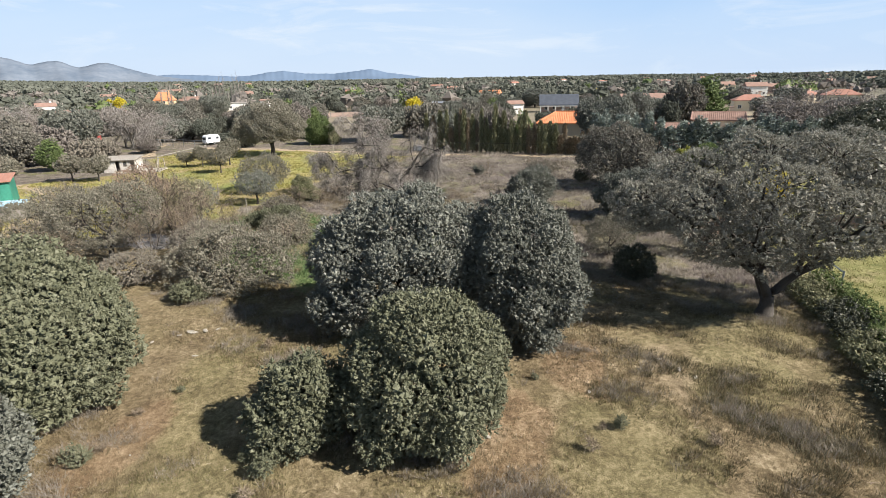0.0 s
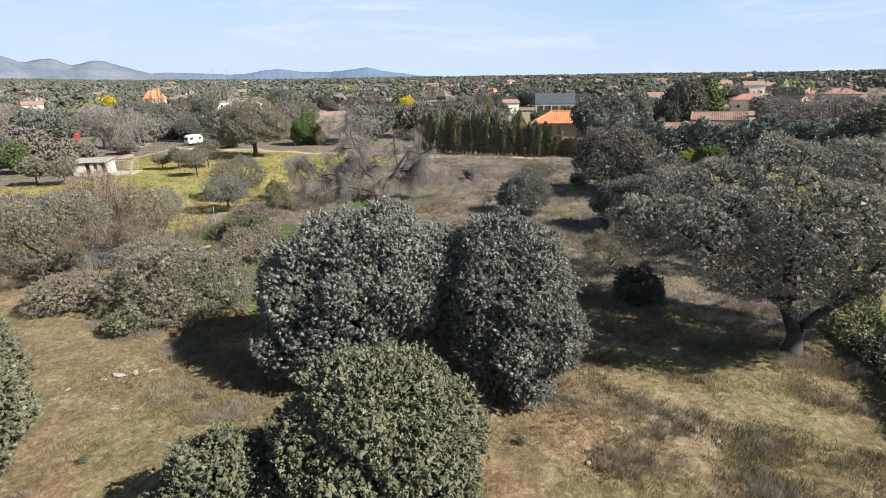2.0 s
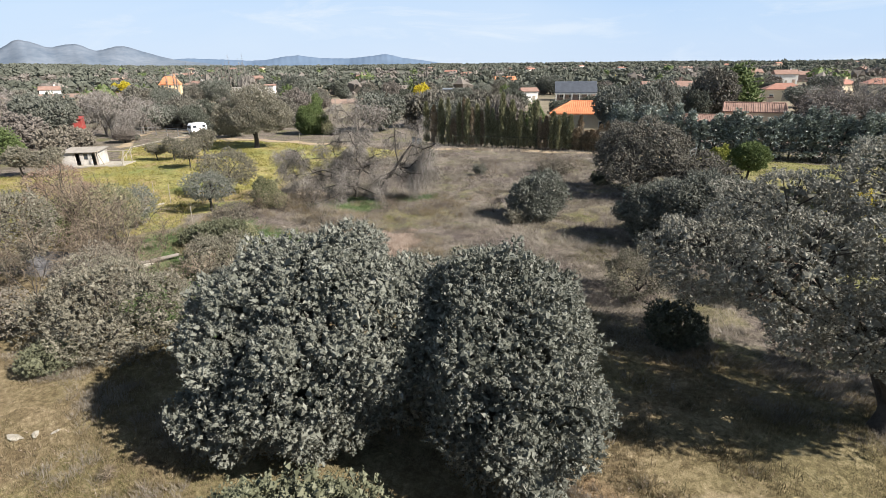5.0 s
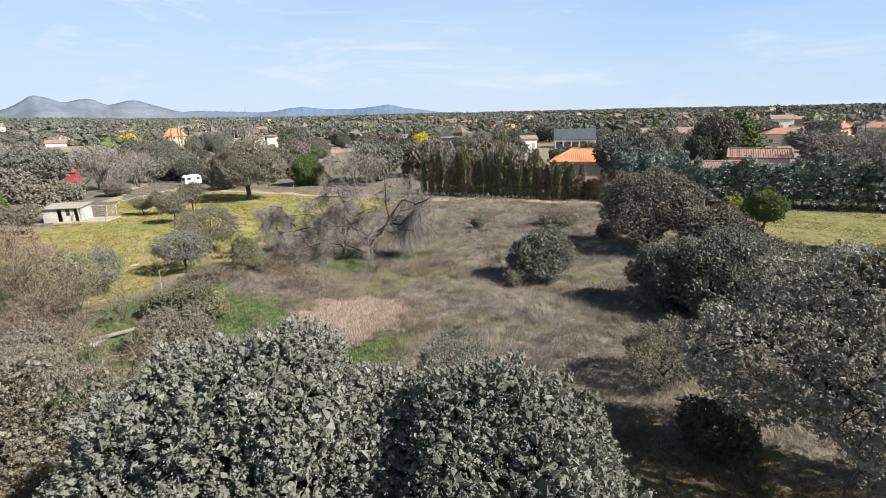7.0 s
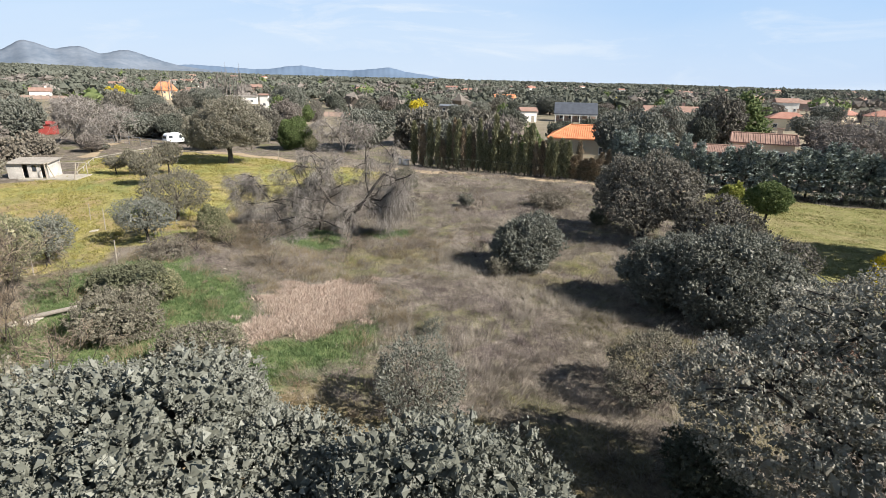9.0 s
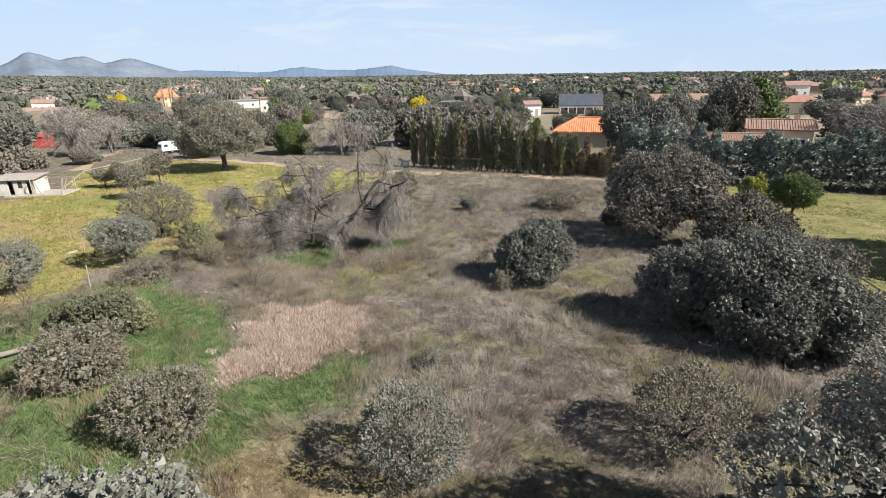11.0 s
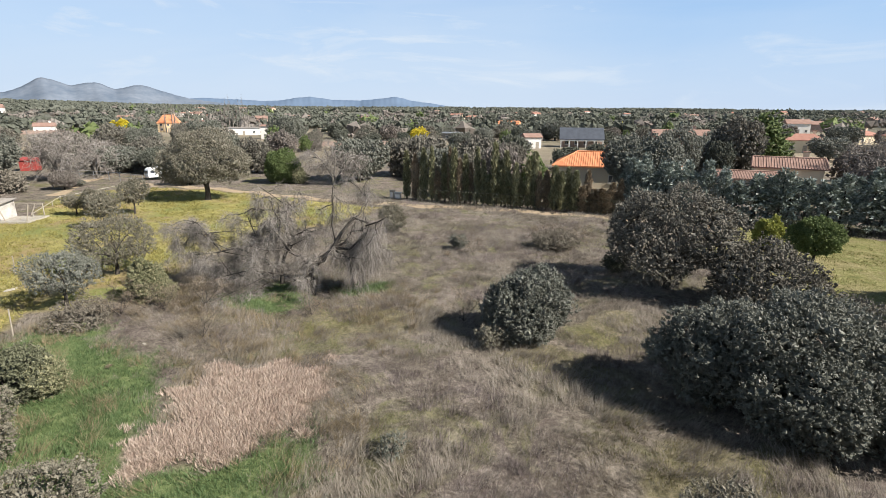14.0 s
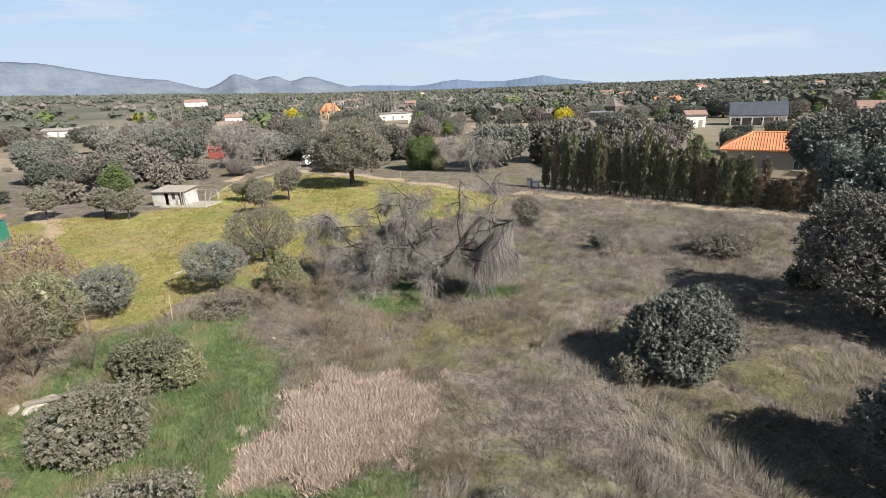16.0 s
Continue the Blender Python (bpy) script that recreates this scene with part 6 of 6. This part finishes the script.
# ---- stones, logs and litter ----
def stone(x, y, s, seed, label, flat=0.16, group="scattered stones"):
    rng = np.random.default_rng(seed)
    bm = bmesh.new()
    bmesh.ops.create_icosphere(bm, subdivisions=2, radius=1.0)
    for v in bm.verts:
        k = 1 + 0.45 * noise.noise(v.co * 1.7 + Vector((seed, 0, 0))) + rng.uniform(-0.07, 0.07)
        v.co = Vector((v.co.x * s * k * 1.25, v.co.y * s * 0.6 * k, max(v.co.z * s * flat * k, -s * 0.2)))
    me = bpy.data.meshes.new("stone")
    bm.to_mesh(me)
    bm.free()
    me.materials.append(STONE)
    ob = new("stone", me)
    ob.matrix_basis = pose(x, y, s * 0.06 - 0.02, 0, 0, rng.uniform(0, 360))
    tagged(ob, label, "stone", group)


rng = np.random.default_rng(8)
for k, (x, y, s) in enumerate([(-10.9, 18.9, 0.22), (-10.4, 19.1, 0.15), (-11.3, 18.6, 0.1), (-9.9, 19.3, 0.1), (-12.1, 17.9, 0.1), (-12.9, 17.2, 0.13), (-9.6, 17.0, 0.1), (5.6, 15.8, 0.08), (9.1, 17.5, 0.12), (8.6, 18.2, 0.08), (9.5, 17.0, 0.1), (2.2, 13.2, 0.09), (2.0, 13.6, 0.07), (-16.8, 32.3, 0.55), (-17.3, 31.7, 0.3), (-25.3, 45.0, 0.3), (-12.2, 39.9, 0.12)]):
    stone(x, y, s, 200 + k, "pale granite fieldstone half sunk in the grass")
for k in range(16):
    stone(rng.uniform(-13, 13), rng.uniform(8, 26), rng.uniform(0.03, 0.06), 300 + k, "small pale stone lying in dry grass")


def log(x, y, length, r, rot, tilt, label):
    root = thing("log", x, y, 0, rot, label, "log", "felled logs")
    part("bark", bar((-length / 2, 0, r), (length / 2, 0, r + tilt), r, 9, None, r * 0.8), BARE_WOOD, root)
    part("cut_end", bar((length / 2, 0, r + tilt), (length / 2 + 0.015, 0, r + tilt), r * 0.72, 9), STONE, root)


for x, y, l, r, a, t in ((-16.3, 32.6, 2.0, 0.12, 40, 0.15), (-24.7, 35.6, 1.6, 0.1, 70, 0.9), (-14.4, 34.3, 2.6, 0.06, 20, 0.5), (-14.0, 34.9, 2.4, 0.05, 35, 0.7), (-9.0, 30.6, 1.6, 0.04, 25, 0.1)):
    log(x, y, l, r, a, t, "dead pale branch lying in the grass")


def plank(x, y, w, d, h, rot, mat, label):
    root = thing("scrap_pile", x, y, 0, rot, label, "scrap pile", "yard scrap")
    for k in range(4):
        part("board", slab(-w / 2 + 0.1 * k, w / 2 - 0.05 * k, -d / 2 + 0.2 * k, -d / 2 + 0.2 * k + 0.16, 0, h * (0.4 + 0.2 * k), 0.01), mat, root)


for x, y, a, m in ((-41.8, 40.2, 20, TIMBER), (-43.2, 39.0, 60, WHITE), (-40.6, 38.2, 110, SHEET), (-37.2, 38.9, 15, WHITE), (-44.8, 41.6, 80, TIMBER)):
    plank(x, y, 1.6, 0.9, 0.5, a, m, "heap of old boards and yard scrap")

# ---- trees of the middle distance ----
def simple_tree(name, label, w, h, low, n, seed, material, group, fine=False):
    return oak(name, label, 0, 0, lobed(w, h, low, n, seed), max(low, 0.6), w * 0.035, seed, material, group=group, boughs=8, limbs=False, gap=0.58 if fine else 0.85, per=9 if fine else 6, size=0.18 if fine else 0.28, holes=0.08, rough=0.15)


SORTS = [("holm_oak", "grey-green holm oak in the middle distance", 7.0, 5.6, 1.0, 6, 401, OAK_DULL, "middle-distance oaks"),
         ("holm_oak", "dark rounded holm oak in the middle distance", 6.0, 5.0, 0.6, 5, 402, FAR_LEAF, "middle-distance oaks"),
         ("holm_oak", "broad holm oak with dense crown in the middle distance", 9.0, 6.4, 1.4, 7, 403, OAK, "middle-distance oaks"),
         ("green_tree", "fresh green tree in the middle distance", 4.5, 6.0, 0.5, 5, 404, FRESH, "middle-distance green trees"),
         ("grey_tree", "grey half-bare tree in the middle distance", 6.5, 5.2, 0.8, 6, 405, FAR_GREY, "middle-distance bare trees"),
         ("scrub", "low grey scrub in the middle distance", 3.6, 2.0, 0.05, 5, 406, DRY_SCRUB, "middle-distance scrub")]
NEAR_MID = [simple_tree(*s, fine=True) for s in SORTS]
MID = [simple_tree(*s) for s in SORTS]
FIXED = [(-65.0, 164.0, 2, 1.25, 1.4), (-93.5, 130.0, 0, 1.3, 1.3), (-88.0, 133.0, 2, 0.9, 1.0), (-27.0, 147.0, 1, 1.0, 0.85), (-100.0, 176.0, 2, 1.2, 1.2), (-105.0, 172.0, 0, 1.1, 1.2), (-56.0, 160.0, 0, 0.9, 0.9), (-84.0, 86.0, 5, 1.3, 1.0), (-80.0, 110.0, 5, 1.2, 1.2), (-36.0, 140.0, 5, 0.8, 0.8), (19.5, 88.0, 2, 1.05, 1.15), (6.0, 84.5, 3, 0.8, 0.95), (1.8, 85.5, 4, 0.95, 1.2), (-3.0, 84.5, 0, 0.7, 0.95), (46.0, 118.0, 3, 2.0, 1.75), (41.0, 116.0, 0, 1.3, 1.7), (37.0, 112.0, 1, 0.8, 1.2), (29.0, 108.0, 2, 0.8, 1.2), (53.0, 100.0, 4, 1.4, 1.2), (60.0, 96.0, 4, 1.3, 1.2), (47.0, 88.0, 4, 1.0, 1.0), (-58.5, 100.0, 1, 0.9, 0.9), (-64.0, 104.0, 0, 1.0, 1.0), (-47.0, 101.0, 2, 0.9, 1.0), (-42.0, 104.0, 0, 1.0, 1.05), (-58.0, 118.0, 0, 1.2, 1.2), (-16.0, 104.0, 5, 1.0, 1.0), (-12.0, 99.0, 5, 0.8, 0.9), (-13.5, 108.0, 1, 0.9, 0.8), (-8.0, 111.0, 1, 1.0, 1.0), (-18.0, 118.0, 5, 1.0, 1.0), (-72.0, 82.0, 2, 1.0, 1.1), (-78.0, 76.0, 0, 1.1, 1.1), (-60.0, 70.0, 5, 1.2, 1.4), (-66.0, 66.0, 0, 0.9, 0.9), (-58.0, 62.0, 3, 0.8, 0.7), (-72.0, 62.0, 1, 0.9, 0.9), (-62.5, 58.5, 5, 1.1, 1.2), (-68.0, 50.0, 3, 0.9, 0.8), (-84.0, 68.0, 2, 0.9, 1.0), (-74.0, 105.0, 4, 1.0, 1.0), (-90.0, 92.0, 4, 1.1, 1.0), (-58.0, 81.0, 4, 0.5, 0.5), (-62.0, 77.0, 5, 1.0, 1.0), (-66.0, 80.0, 5, 1.2, 1.2)]
def settle(kinds, used, k, x, y, rot, sx, sy, sz):
    """The first of a kind is moved into place, the others are copies."""
    if k in used:
        place_copy(kinds[k], x, y, rot, sx, sy, sz, z=float(height(x, y)))
    else:
        used.add(k)
        kinds[k].matrix_basis = pose(x, y, float(height(x, y)), 0, 0, rot)
        kinds[k].scale = (sx, sy, sz)


used = set()
for x, y, k, s, h in FIXED:
    settle(NEAR_MID, used, k, x, y, x * 13, s, s, h)
for x, y, s in ((-69.0, 90.0, 1.0), (-64.0, 93.0, 0.85), (-62.0, 86.5, 0.6), (55.0, 92.0, 1.1), (59.0, 88.0, 1.0), (50.0, 94.0, 1.0), (64.0, 92.0, 1.1), (-90.0, 84.0, 1.1), (-95.0, 96.0, 1.1)):
    place_copy(BARE, x, y, x * 17, s, s, s)
tree = simple_tree("mimosa", "bright yellow mimosa tree in blossom", 5.0, 5.4, 0.4, 5, 407, YELLOW, "mimosas")
tree.matrix_basis = pose(-27.5, 176.0, 0)
tree.scale = (1.2, 1.2, 1.15)
for x, y, s in ((-205, 262, 1.2), (-214, 266, 1.0), (-330, 250, 1.0), (60, 330, 1.0), (58, 400, 1.0)):
    place_copy(tree, x, y, x, s, s, s, z=float(height(x, y)))

OPEN = [(-62, 108, -56, 126), (-40, 108, -20, 126), (-50, 150, -20, 170), (-6, 165, 30, 190)]


def clear(x, y, r):
    if any(math.hypot(x - hx, y - hy) < 9 for hx, hy in HOUSES) or any(a < x < c and b < y < d for a, b, c, d in OPEN):
        return False
    if any(abs(math.degrees(math.atan2(x - 3, y - 15)) - math.degrees(math.atan2(hx - 3, hy - 15))) < 230 / hy and 0 < hy - y < 110 for hx, hy in HOUSES[:19]):
        return False
    return not (-56 < x < 40 and y < 86) and not (10 < x < 48 and y < 104)


rng = np.random.default_rng(21)
count, used = 0, set()
while count < 230:
    az, r = radians(rng.uniform(-78, 48)), 82 + 170 * rng.random() ** 0.8
    x, y = 3 + r * math.sin(az), 15 + r * math.cos(az)
    count += 1
    if not clear(x, y, r):
        continue
    k = int(rng.choice([0, 1, 2, 3, 4, 5], p=[0.30, 0.2, 0.16, 0.05, 0.19, 0.10]))
    s = rng.uniform(0.7, 1.15)
    settle(MID, used, k, x, y, rng.uniform(0, 360), s * rng.uniform(0.9, 1.1), s, s * rng.uniform(0.8, 1.1))


rng = np.random.default_rng(22)
for count in range(170):
    az, r = radians(rng.uniform(-76, 46)), 84 + 150 * rng.random()
    x, y = 3 + r * math.sin(az), 15 + r * math.cos(az)
    if -56 < x < 40 and y < 86 or 10 < x < 48 and y < 104 or any(math.hypot(x - hx, y - hy) < 9 for hx, hy in HOUSES):
        continue
    s = rng.uniform(0.35, 0.9)
    place_copy(MID[5] if count % 3 else MID[1], x, y, rng.uniform(0, 360), s, s, s * (0.9 if count % 3 else 0.45), z=float(height(x, y)), label="low grey-green scrub on the dry plain")


def far_wood(name, label, n, r0, r1, leaves, size, w0, w1, seed, material, power=0.6, az0=-82, az1=52, heaps=3):
    """Crowns by the hundred: heaps of leaf clusters, too far off to tell apart."""
    rng = np.random.default_rng(seed)
    az, r = np.radians(rng.uniform(az0, az1, n)), r0 + (r1 - r0) * rng.random(n) ** power
    x, y = 3 + r * np.sin(az), 15 + r * np.cos(az)
    patch = np.sin(x / 47 + seed) + np.sin(y / 61 + 2 * seed) + np.sin((x + y) / 110)
    patch = patch * 1.3 + 0.8 * np.sin(x / 19 + 2 * np.sin(y / 31)) + 0.8 * np.sin(y / 23 + seed)
    ok = patch + rng.normal(0, 0.6, n) > 0.1
    for hx, hy in HOUSES:
        ok &= np.hypot(x - hx, y - hy) > 9
        side = np.abs((x - 3) * (hy - 15) - (y - 15) * (hx - 3)) / math.hypot(hx - 3, hy - 15)
        ok &= ~((side < 8) & (r < math.hypot(hx, hy)) & (r > math.hypot(hx, hy) - 110) & (rng.random(n) < 0.92))
    x, y = x[ok], y[ok]
    m = len(x)
    w = w0 * 0.65 + (w1 * 1.35 - w0 * 0.65) * rng.random(m) ** 1.4
    h = np.minimum(w * rng.uniform(0.5, 0.9, m), 9)
    u = unit(rng.normal(size=(m, leaves, 3)))
    rad = rng.uniform(0.6, 1.05, (m, leaves, 1))
    p = u * rad * np.stack([w / 2, w / 2, h / 2], -1)[:, None]
    p[..., 2] += (h * 0.56)[:, None]
    p += np.stack([x, y, height(x, y)], -1)[:, None]
    d = rng.normal(size=u.shape)
    ln = (size * w[:, None] * rng.uniform(0.7, 1.4, (m, leaves))).ravel()
    lv, lf = leaf_quads(p.reshape(-1, 3), d.reshape(-1, 3), ln, ln * 0.75, rng, (u * 0.6 + np.array([0, 0, 1.0]) + rng.normal(0, 0.12, u.shape)).reshape(-1, 3))
    c = rng.uniform(-0.5, 0.5, (m, heaps, 3)) * np.stack([w * 0.75, w * 0.75, h * 0.35], -1)[:, None] + np.stack([x, y, height(x, y) + h * 0.5], -1)[:, None]
    hv, hf = buds(c.reshape(-1, 3), np.tile([0, 0, 1.0], (m * heaps, 1)), np.repeat(w * 0.62 / heaps ** 0.5, heaps) * rng.uniform(0.8, 1.2, m * heaps), 0.85, 0.16, rng)
    me = mesh_data(name, np.concatenate([hv, lv]), [hf, lf + len(hv)], material)
    tagged(new(name, me), label, "woodland", kind="stuff")


far_wood("near_oak_wood", "grey-green holm oak woodland beyond the fields", 2000, 215, 520, 56, 0.15, 5, 9, 1, FAR_LEAF, 0.75, heaps=8)
far_wood("middle_oak_wood", "holm oak woodland on the plain", 11500, 450, 1300, 12, 0.24, 5.0, 9, 2, FAR_LEAF, 0.75, heaps=4)
far_wood("far_oak_wood", "dark oak woodland stretching to the horizon", 25000, 1150, 3100, 2, 0.35, 6, 11, 3, FAR_LEAF, 0.8, heaps=2)
far_wood("bare_wood", "grey leafless trees scattered through the woodland", 1500, 190, 900, 70, 0.13, 5, 9, 4, FAR_GREY, 0.7)
far_wood("green_wood", "fresh green pines scattered through the woodland", 260, 200, 900, 70, 0.18, 4, 9, 5, FRESH, 0.7)


# ---- grass ----
def blades(name, label, x, y, h, w, per, lean, material, seed, tuft=0.07, laid=0.0, out=0.0):
    """Tufts of blades; laid bends a whole tuft one way, out fans it from its foot."""
    rng = np.random.default_rng(seed)
    n = len(x) * per
    ox, oy = rng.normal(0, tuft, n), rng.normal(0, tuft, n)
    bx, by = np.repeat(x, per) + ox, np.repeat(y, per) + oy
    hh = np.repeat(h, per) * rng.uniform(0.5, 1.15, n)
    a = rng.uniform(0, 2 * np.pi, n)
    side = np.stack([np.cos(a), np.sin(a), np.zeros(n)], -1) * (w * rng.uniform(0.6, 1.3, n))[:, None] / 2
    foot = np.stack([bx, by, np.full(n, -0.06)], -1)
    wind = np.repeat(np.sin(x * 0.6 + 1.3 * np.sin(y * 0.45)) * 1.6 + np.sin(y * 0.8 + x * 0.3) + rng.normal(0, 0.5, len(x)), per)
    lx = rng.normal(0, lean, n) + laid * np.cos(wind) + out * ox / tuft
    ly = rng.normal(0, lean, n) + laid * np.sin(wind) + out * oy / tuft
    tip = foot + np.stack([lx * hh, ly * hh, hh + 0.06], -1)
    v = np.stack([foot - side, foot + side, tip], 1).reshape(-1, 3)
    tagged(new(name, mesh_data(name, v, np.arange(3 * n).reshape(-1, 3), material)), label, "grass", kind="stuff")


def spread(n, x0, x1, y0, y1, seed, near=0.0):
    rng = np.random.default_rng(seed)
    x = rng.uniform(x0, x1, n)
    y = y0 + (y1 - y0) * rng.random(n) ** (1 + near)
    clump = np.sin(x * 1.9 + np.sin(y * 1.3) * 2) + np.sin(y * 2.2 + x * 0.7) + np.sin(x * 0.5 + y * 0.6) * 1.2
    return x, y, clump, rng, zones(x, y)


x, y, c, g, z = spread(62000, -19, 18, 5, 36, 501)
ok = (c + g.normal(0, 1.0, len(x)) > -0.6) & (z["field"] + z["lawn"] + z["green"] + z["pale"] + z["meadow"] + z["dirt"] * 1.2 < g.uniform(0.2, 0.9, len(x)))
blades("dry_grass", "short tan dry grass of the pasture", x[ok], y[ok], g.uniform(0.03, 0.1, ok.sum()) * (1 + 0.3 * np.clip(c[ok], -1, 2)), 0.018, 8, 0.4, STRAW, 502, 0.05, 0.3, 0.3)
blades("straw_litter", "pale flattened straw strands on the pasture", x[ok][::12], y[ok][::12], g.uniform(0.03, 0.08, len(x[ok][::12])), 0.014, 2, 2.4, PALE_STRAW, 511)
big = ok & (c + g.normal(0, 0.9, len(x)) > 2.3)
blades("pasture_tussocks", "olive and grey grass tussocks in the short pasture", x[big], y[big], g.uniform(0.1, 0.24, big.sum()), 0.014, 26, 0.3, FIELD_STRAW, 518, 0.09, 0.2, 0.45)
x, y, c, g, z = spread(4200, 5.5, 15.5, 7.5, 23, 521)
ok = (c + g.normal(0, 0.9, len(x)) > 0.1) & (x - 5.5 > g.uniform(0, 5, len(x))) & (z["lawn"] < 0.3)
blades("olive_tufts", "dull olive grass tufts beside the garden boundary", x[ok], y[ok], g.uniform(0.07, 0.2, ok.sum()), 0.016, 22, 0.35, OLIVE_TUFT, 522, 0.1, 0.3, 0.4)
x, y, c, g, z = spread(34000, -19, 18, 5, 40, 512)
ok = z["moss"] * (c + 2.2) / 2.5 > g.uniform(0.2, 1.0, len(x))
blades("moss_grass", "short mossy green grass between the dry stalks", x[ok], y[ok], g.uniform(0.03, 0.1, ok.sum()), 0.02, 7, 0.5, MOSS, 513)
x, y, c, g, z = spread(26000, -20, 20, 22, 82, 503, 0.5)
ok = (c + g.normal(0, 1.1, len(x)) > -1.0) & (z["field"] > g.uniform(0.2, 0.8, len(x))) & (z["green"] + z["pale"] < g.uniform(0.3, 1, len(x)))
blades("field_grass", "tall faded grass tussocks of the fallow field", x[ok], y[ok], g.uniform(0.12, 0.34, ok.sum()) * (1 + 0.2 * np.clip(c[ok], -1, 2)), 0.015, 26, 0.28, FIELD_STRAW, 504, 0.11, 0.75, 0.35)
x, y, c, g, z = spread(9000, -18, 18, 24, 80, 514, 0.4)
patch = np.sin(x * 0.8 + np.sin(y * 0.5) * 2) + np.sin(y * 0.7 - x * 0.3) + 2.6 * step(1.3, 0.5, np.hypot((x - 4.2) / 3.4, (y - 35.0) / 3.0)) + 1.6 * step(1.3, 0.5, np.hypot((x - 3.0) / 7.0, (y - 60.0) / 8.0))
ok = (z["field"] > 0.5) & (z["green"] + z["pale"] < 0.3) & (patch + g.normal(0, 0.5, len(x)) > 0.7)
blades("dead_stalks", "purplish-brown dead stalks standing in the fallow field", x[ok], y[ok], g.uniform(0.18, 0.45, ok.sum()), 0.014, 24, 0.3, HEATHER, 515, 0.13, 0.1, 0.3)
x, y, c, g, z = spread(30000, -24, 0, 22, 52, 505)
ok = z["green"] > g.uniform(0.15, 0.9, len(x))
blades("green_grass", "lush green grass in the damp hollow", x[ok], y[ok], g.uniform(0.06, 0.2, ok.sum()) * (1 + 0.25 * np.clip(c[ok], -1, 2)), 0.024, 10, 0.45, GRASS, 506, 0.08, 0.3, 0.3)
x, y, c, g, z = spread(4200, -19, 0, 26, 50, 519)
ok = (np.maximum(z["green"], 0.5 * z["field"]) > 0.4) & (z["pale"] < 0.3) & (c + g.normal(0, 0.9, len(x)) > 0.5)
blades("straw_tussocks", "tall straw-coloured tussocks in the green hollow", x[ok], y[ok], g.uniform(0.2, 0.5, ok.sum()), 0.014, 24, 0.35, STRAW, 520, 0.1, 0.5, 0.4)
x, y, c, g, z = spread(9000, -9.5, -0.5, 31.5, 40.5, 507)
ok = z["pale"] > g.uniform(0.25, 0.8, len(x))
blades("bleached_reeds", "bleached pinkish dead reeds in a dense patch", x[ok], y[ok], g.uniform(0.1, 0.24, ok.sum()) * (0.6 + 0.4 * z["pale"][ok]), 0.042, 12, 0.35, PALE_STRAW, 508, 0.08, 0.1, 0.4)
x, y, c, g, z = spread(30000, -56, -10, 30, 86, 509)
ok = (z["meadow"] > g.uniform(0.3, 0.9, len(x))) & (c + g.normal(0, 1, len(x)) > -0.6)
blades("meadow_flowers", "yellow-flowering low meadow growth", x[ok], y[ok], g.uniform(0.06, 0.18, ok.sum()), 0.06, 5, 0.7, MEADOW_GRASS, 510)

x, y, c, g, z = spread(24000, 16, 44, 20, 72, 516)
ok = (z["lawn"] > 0.6) & (c + g.normal(0, 1.2, len(x)) > -0.3)
blades("lawn_grass", "short tufty grass of the garden lawn", x[ok], y[ok], g.uniform(0.03, 0.12, ok.sum()), 0.04, 4, 0.8, LAWN_GRASS, 517)

# ---- weeds standing in the dry grass ----
WEED = bare_tree("dry_weed", "small dry brown weed standing in the grass", 5.2, 12.8, [([(0, 0, -0.02), (0.02, 0, 0.12), (0.06, 0.02, 0.26)], 0.008), ([(0, 0, -0.02), (-0.05, 0.03, 0.12), (-0.1, 0.06, 0.24)], 0.008)], 601, levels=1, twig=0.16, kids=3, fan=16, spread=1.1, group="dry weeds", twig_w=0.014, category="weed", wood=BARK, twigs_mat=TWIG_BROWN)
rng = np.random.default_rng(66)
for k in range(34):
    x, y = rng.uniform(-13, 14), rng.uniform(7.5, 30) if k < 22 else rng.uniform(30, 58)
    s = rng.uniform(0.4, 1.0)
    place_copy(WEED, x, y, rng.uniform(0, 360), s * 1.2, s * 1.2, s)
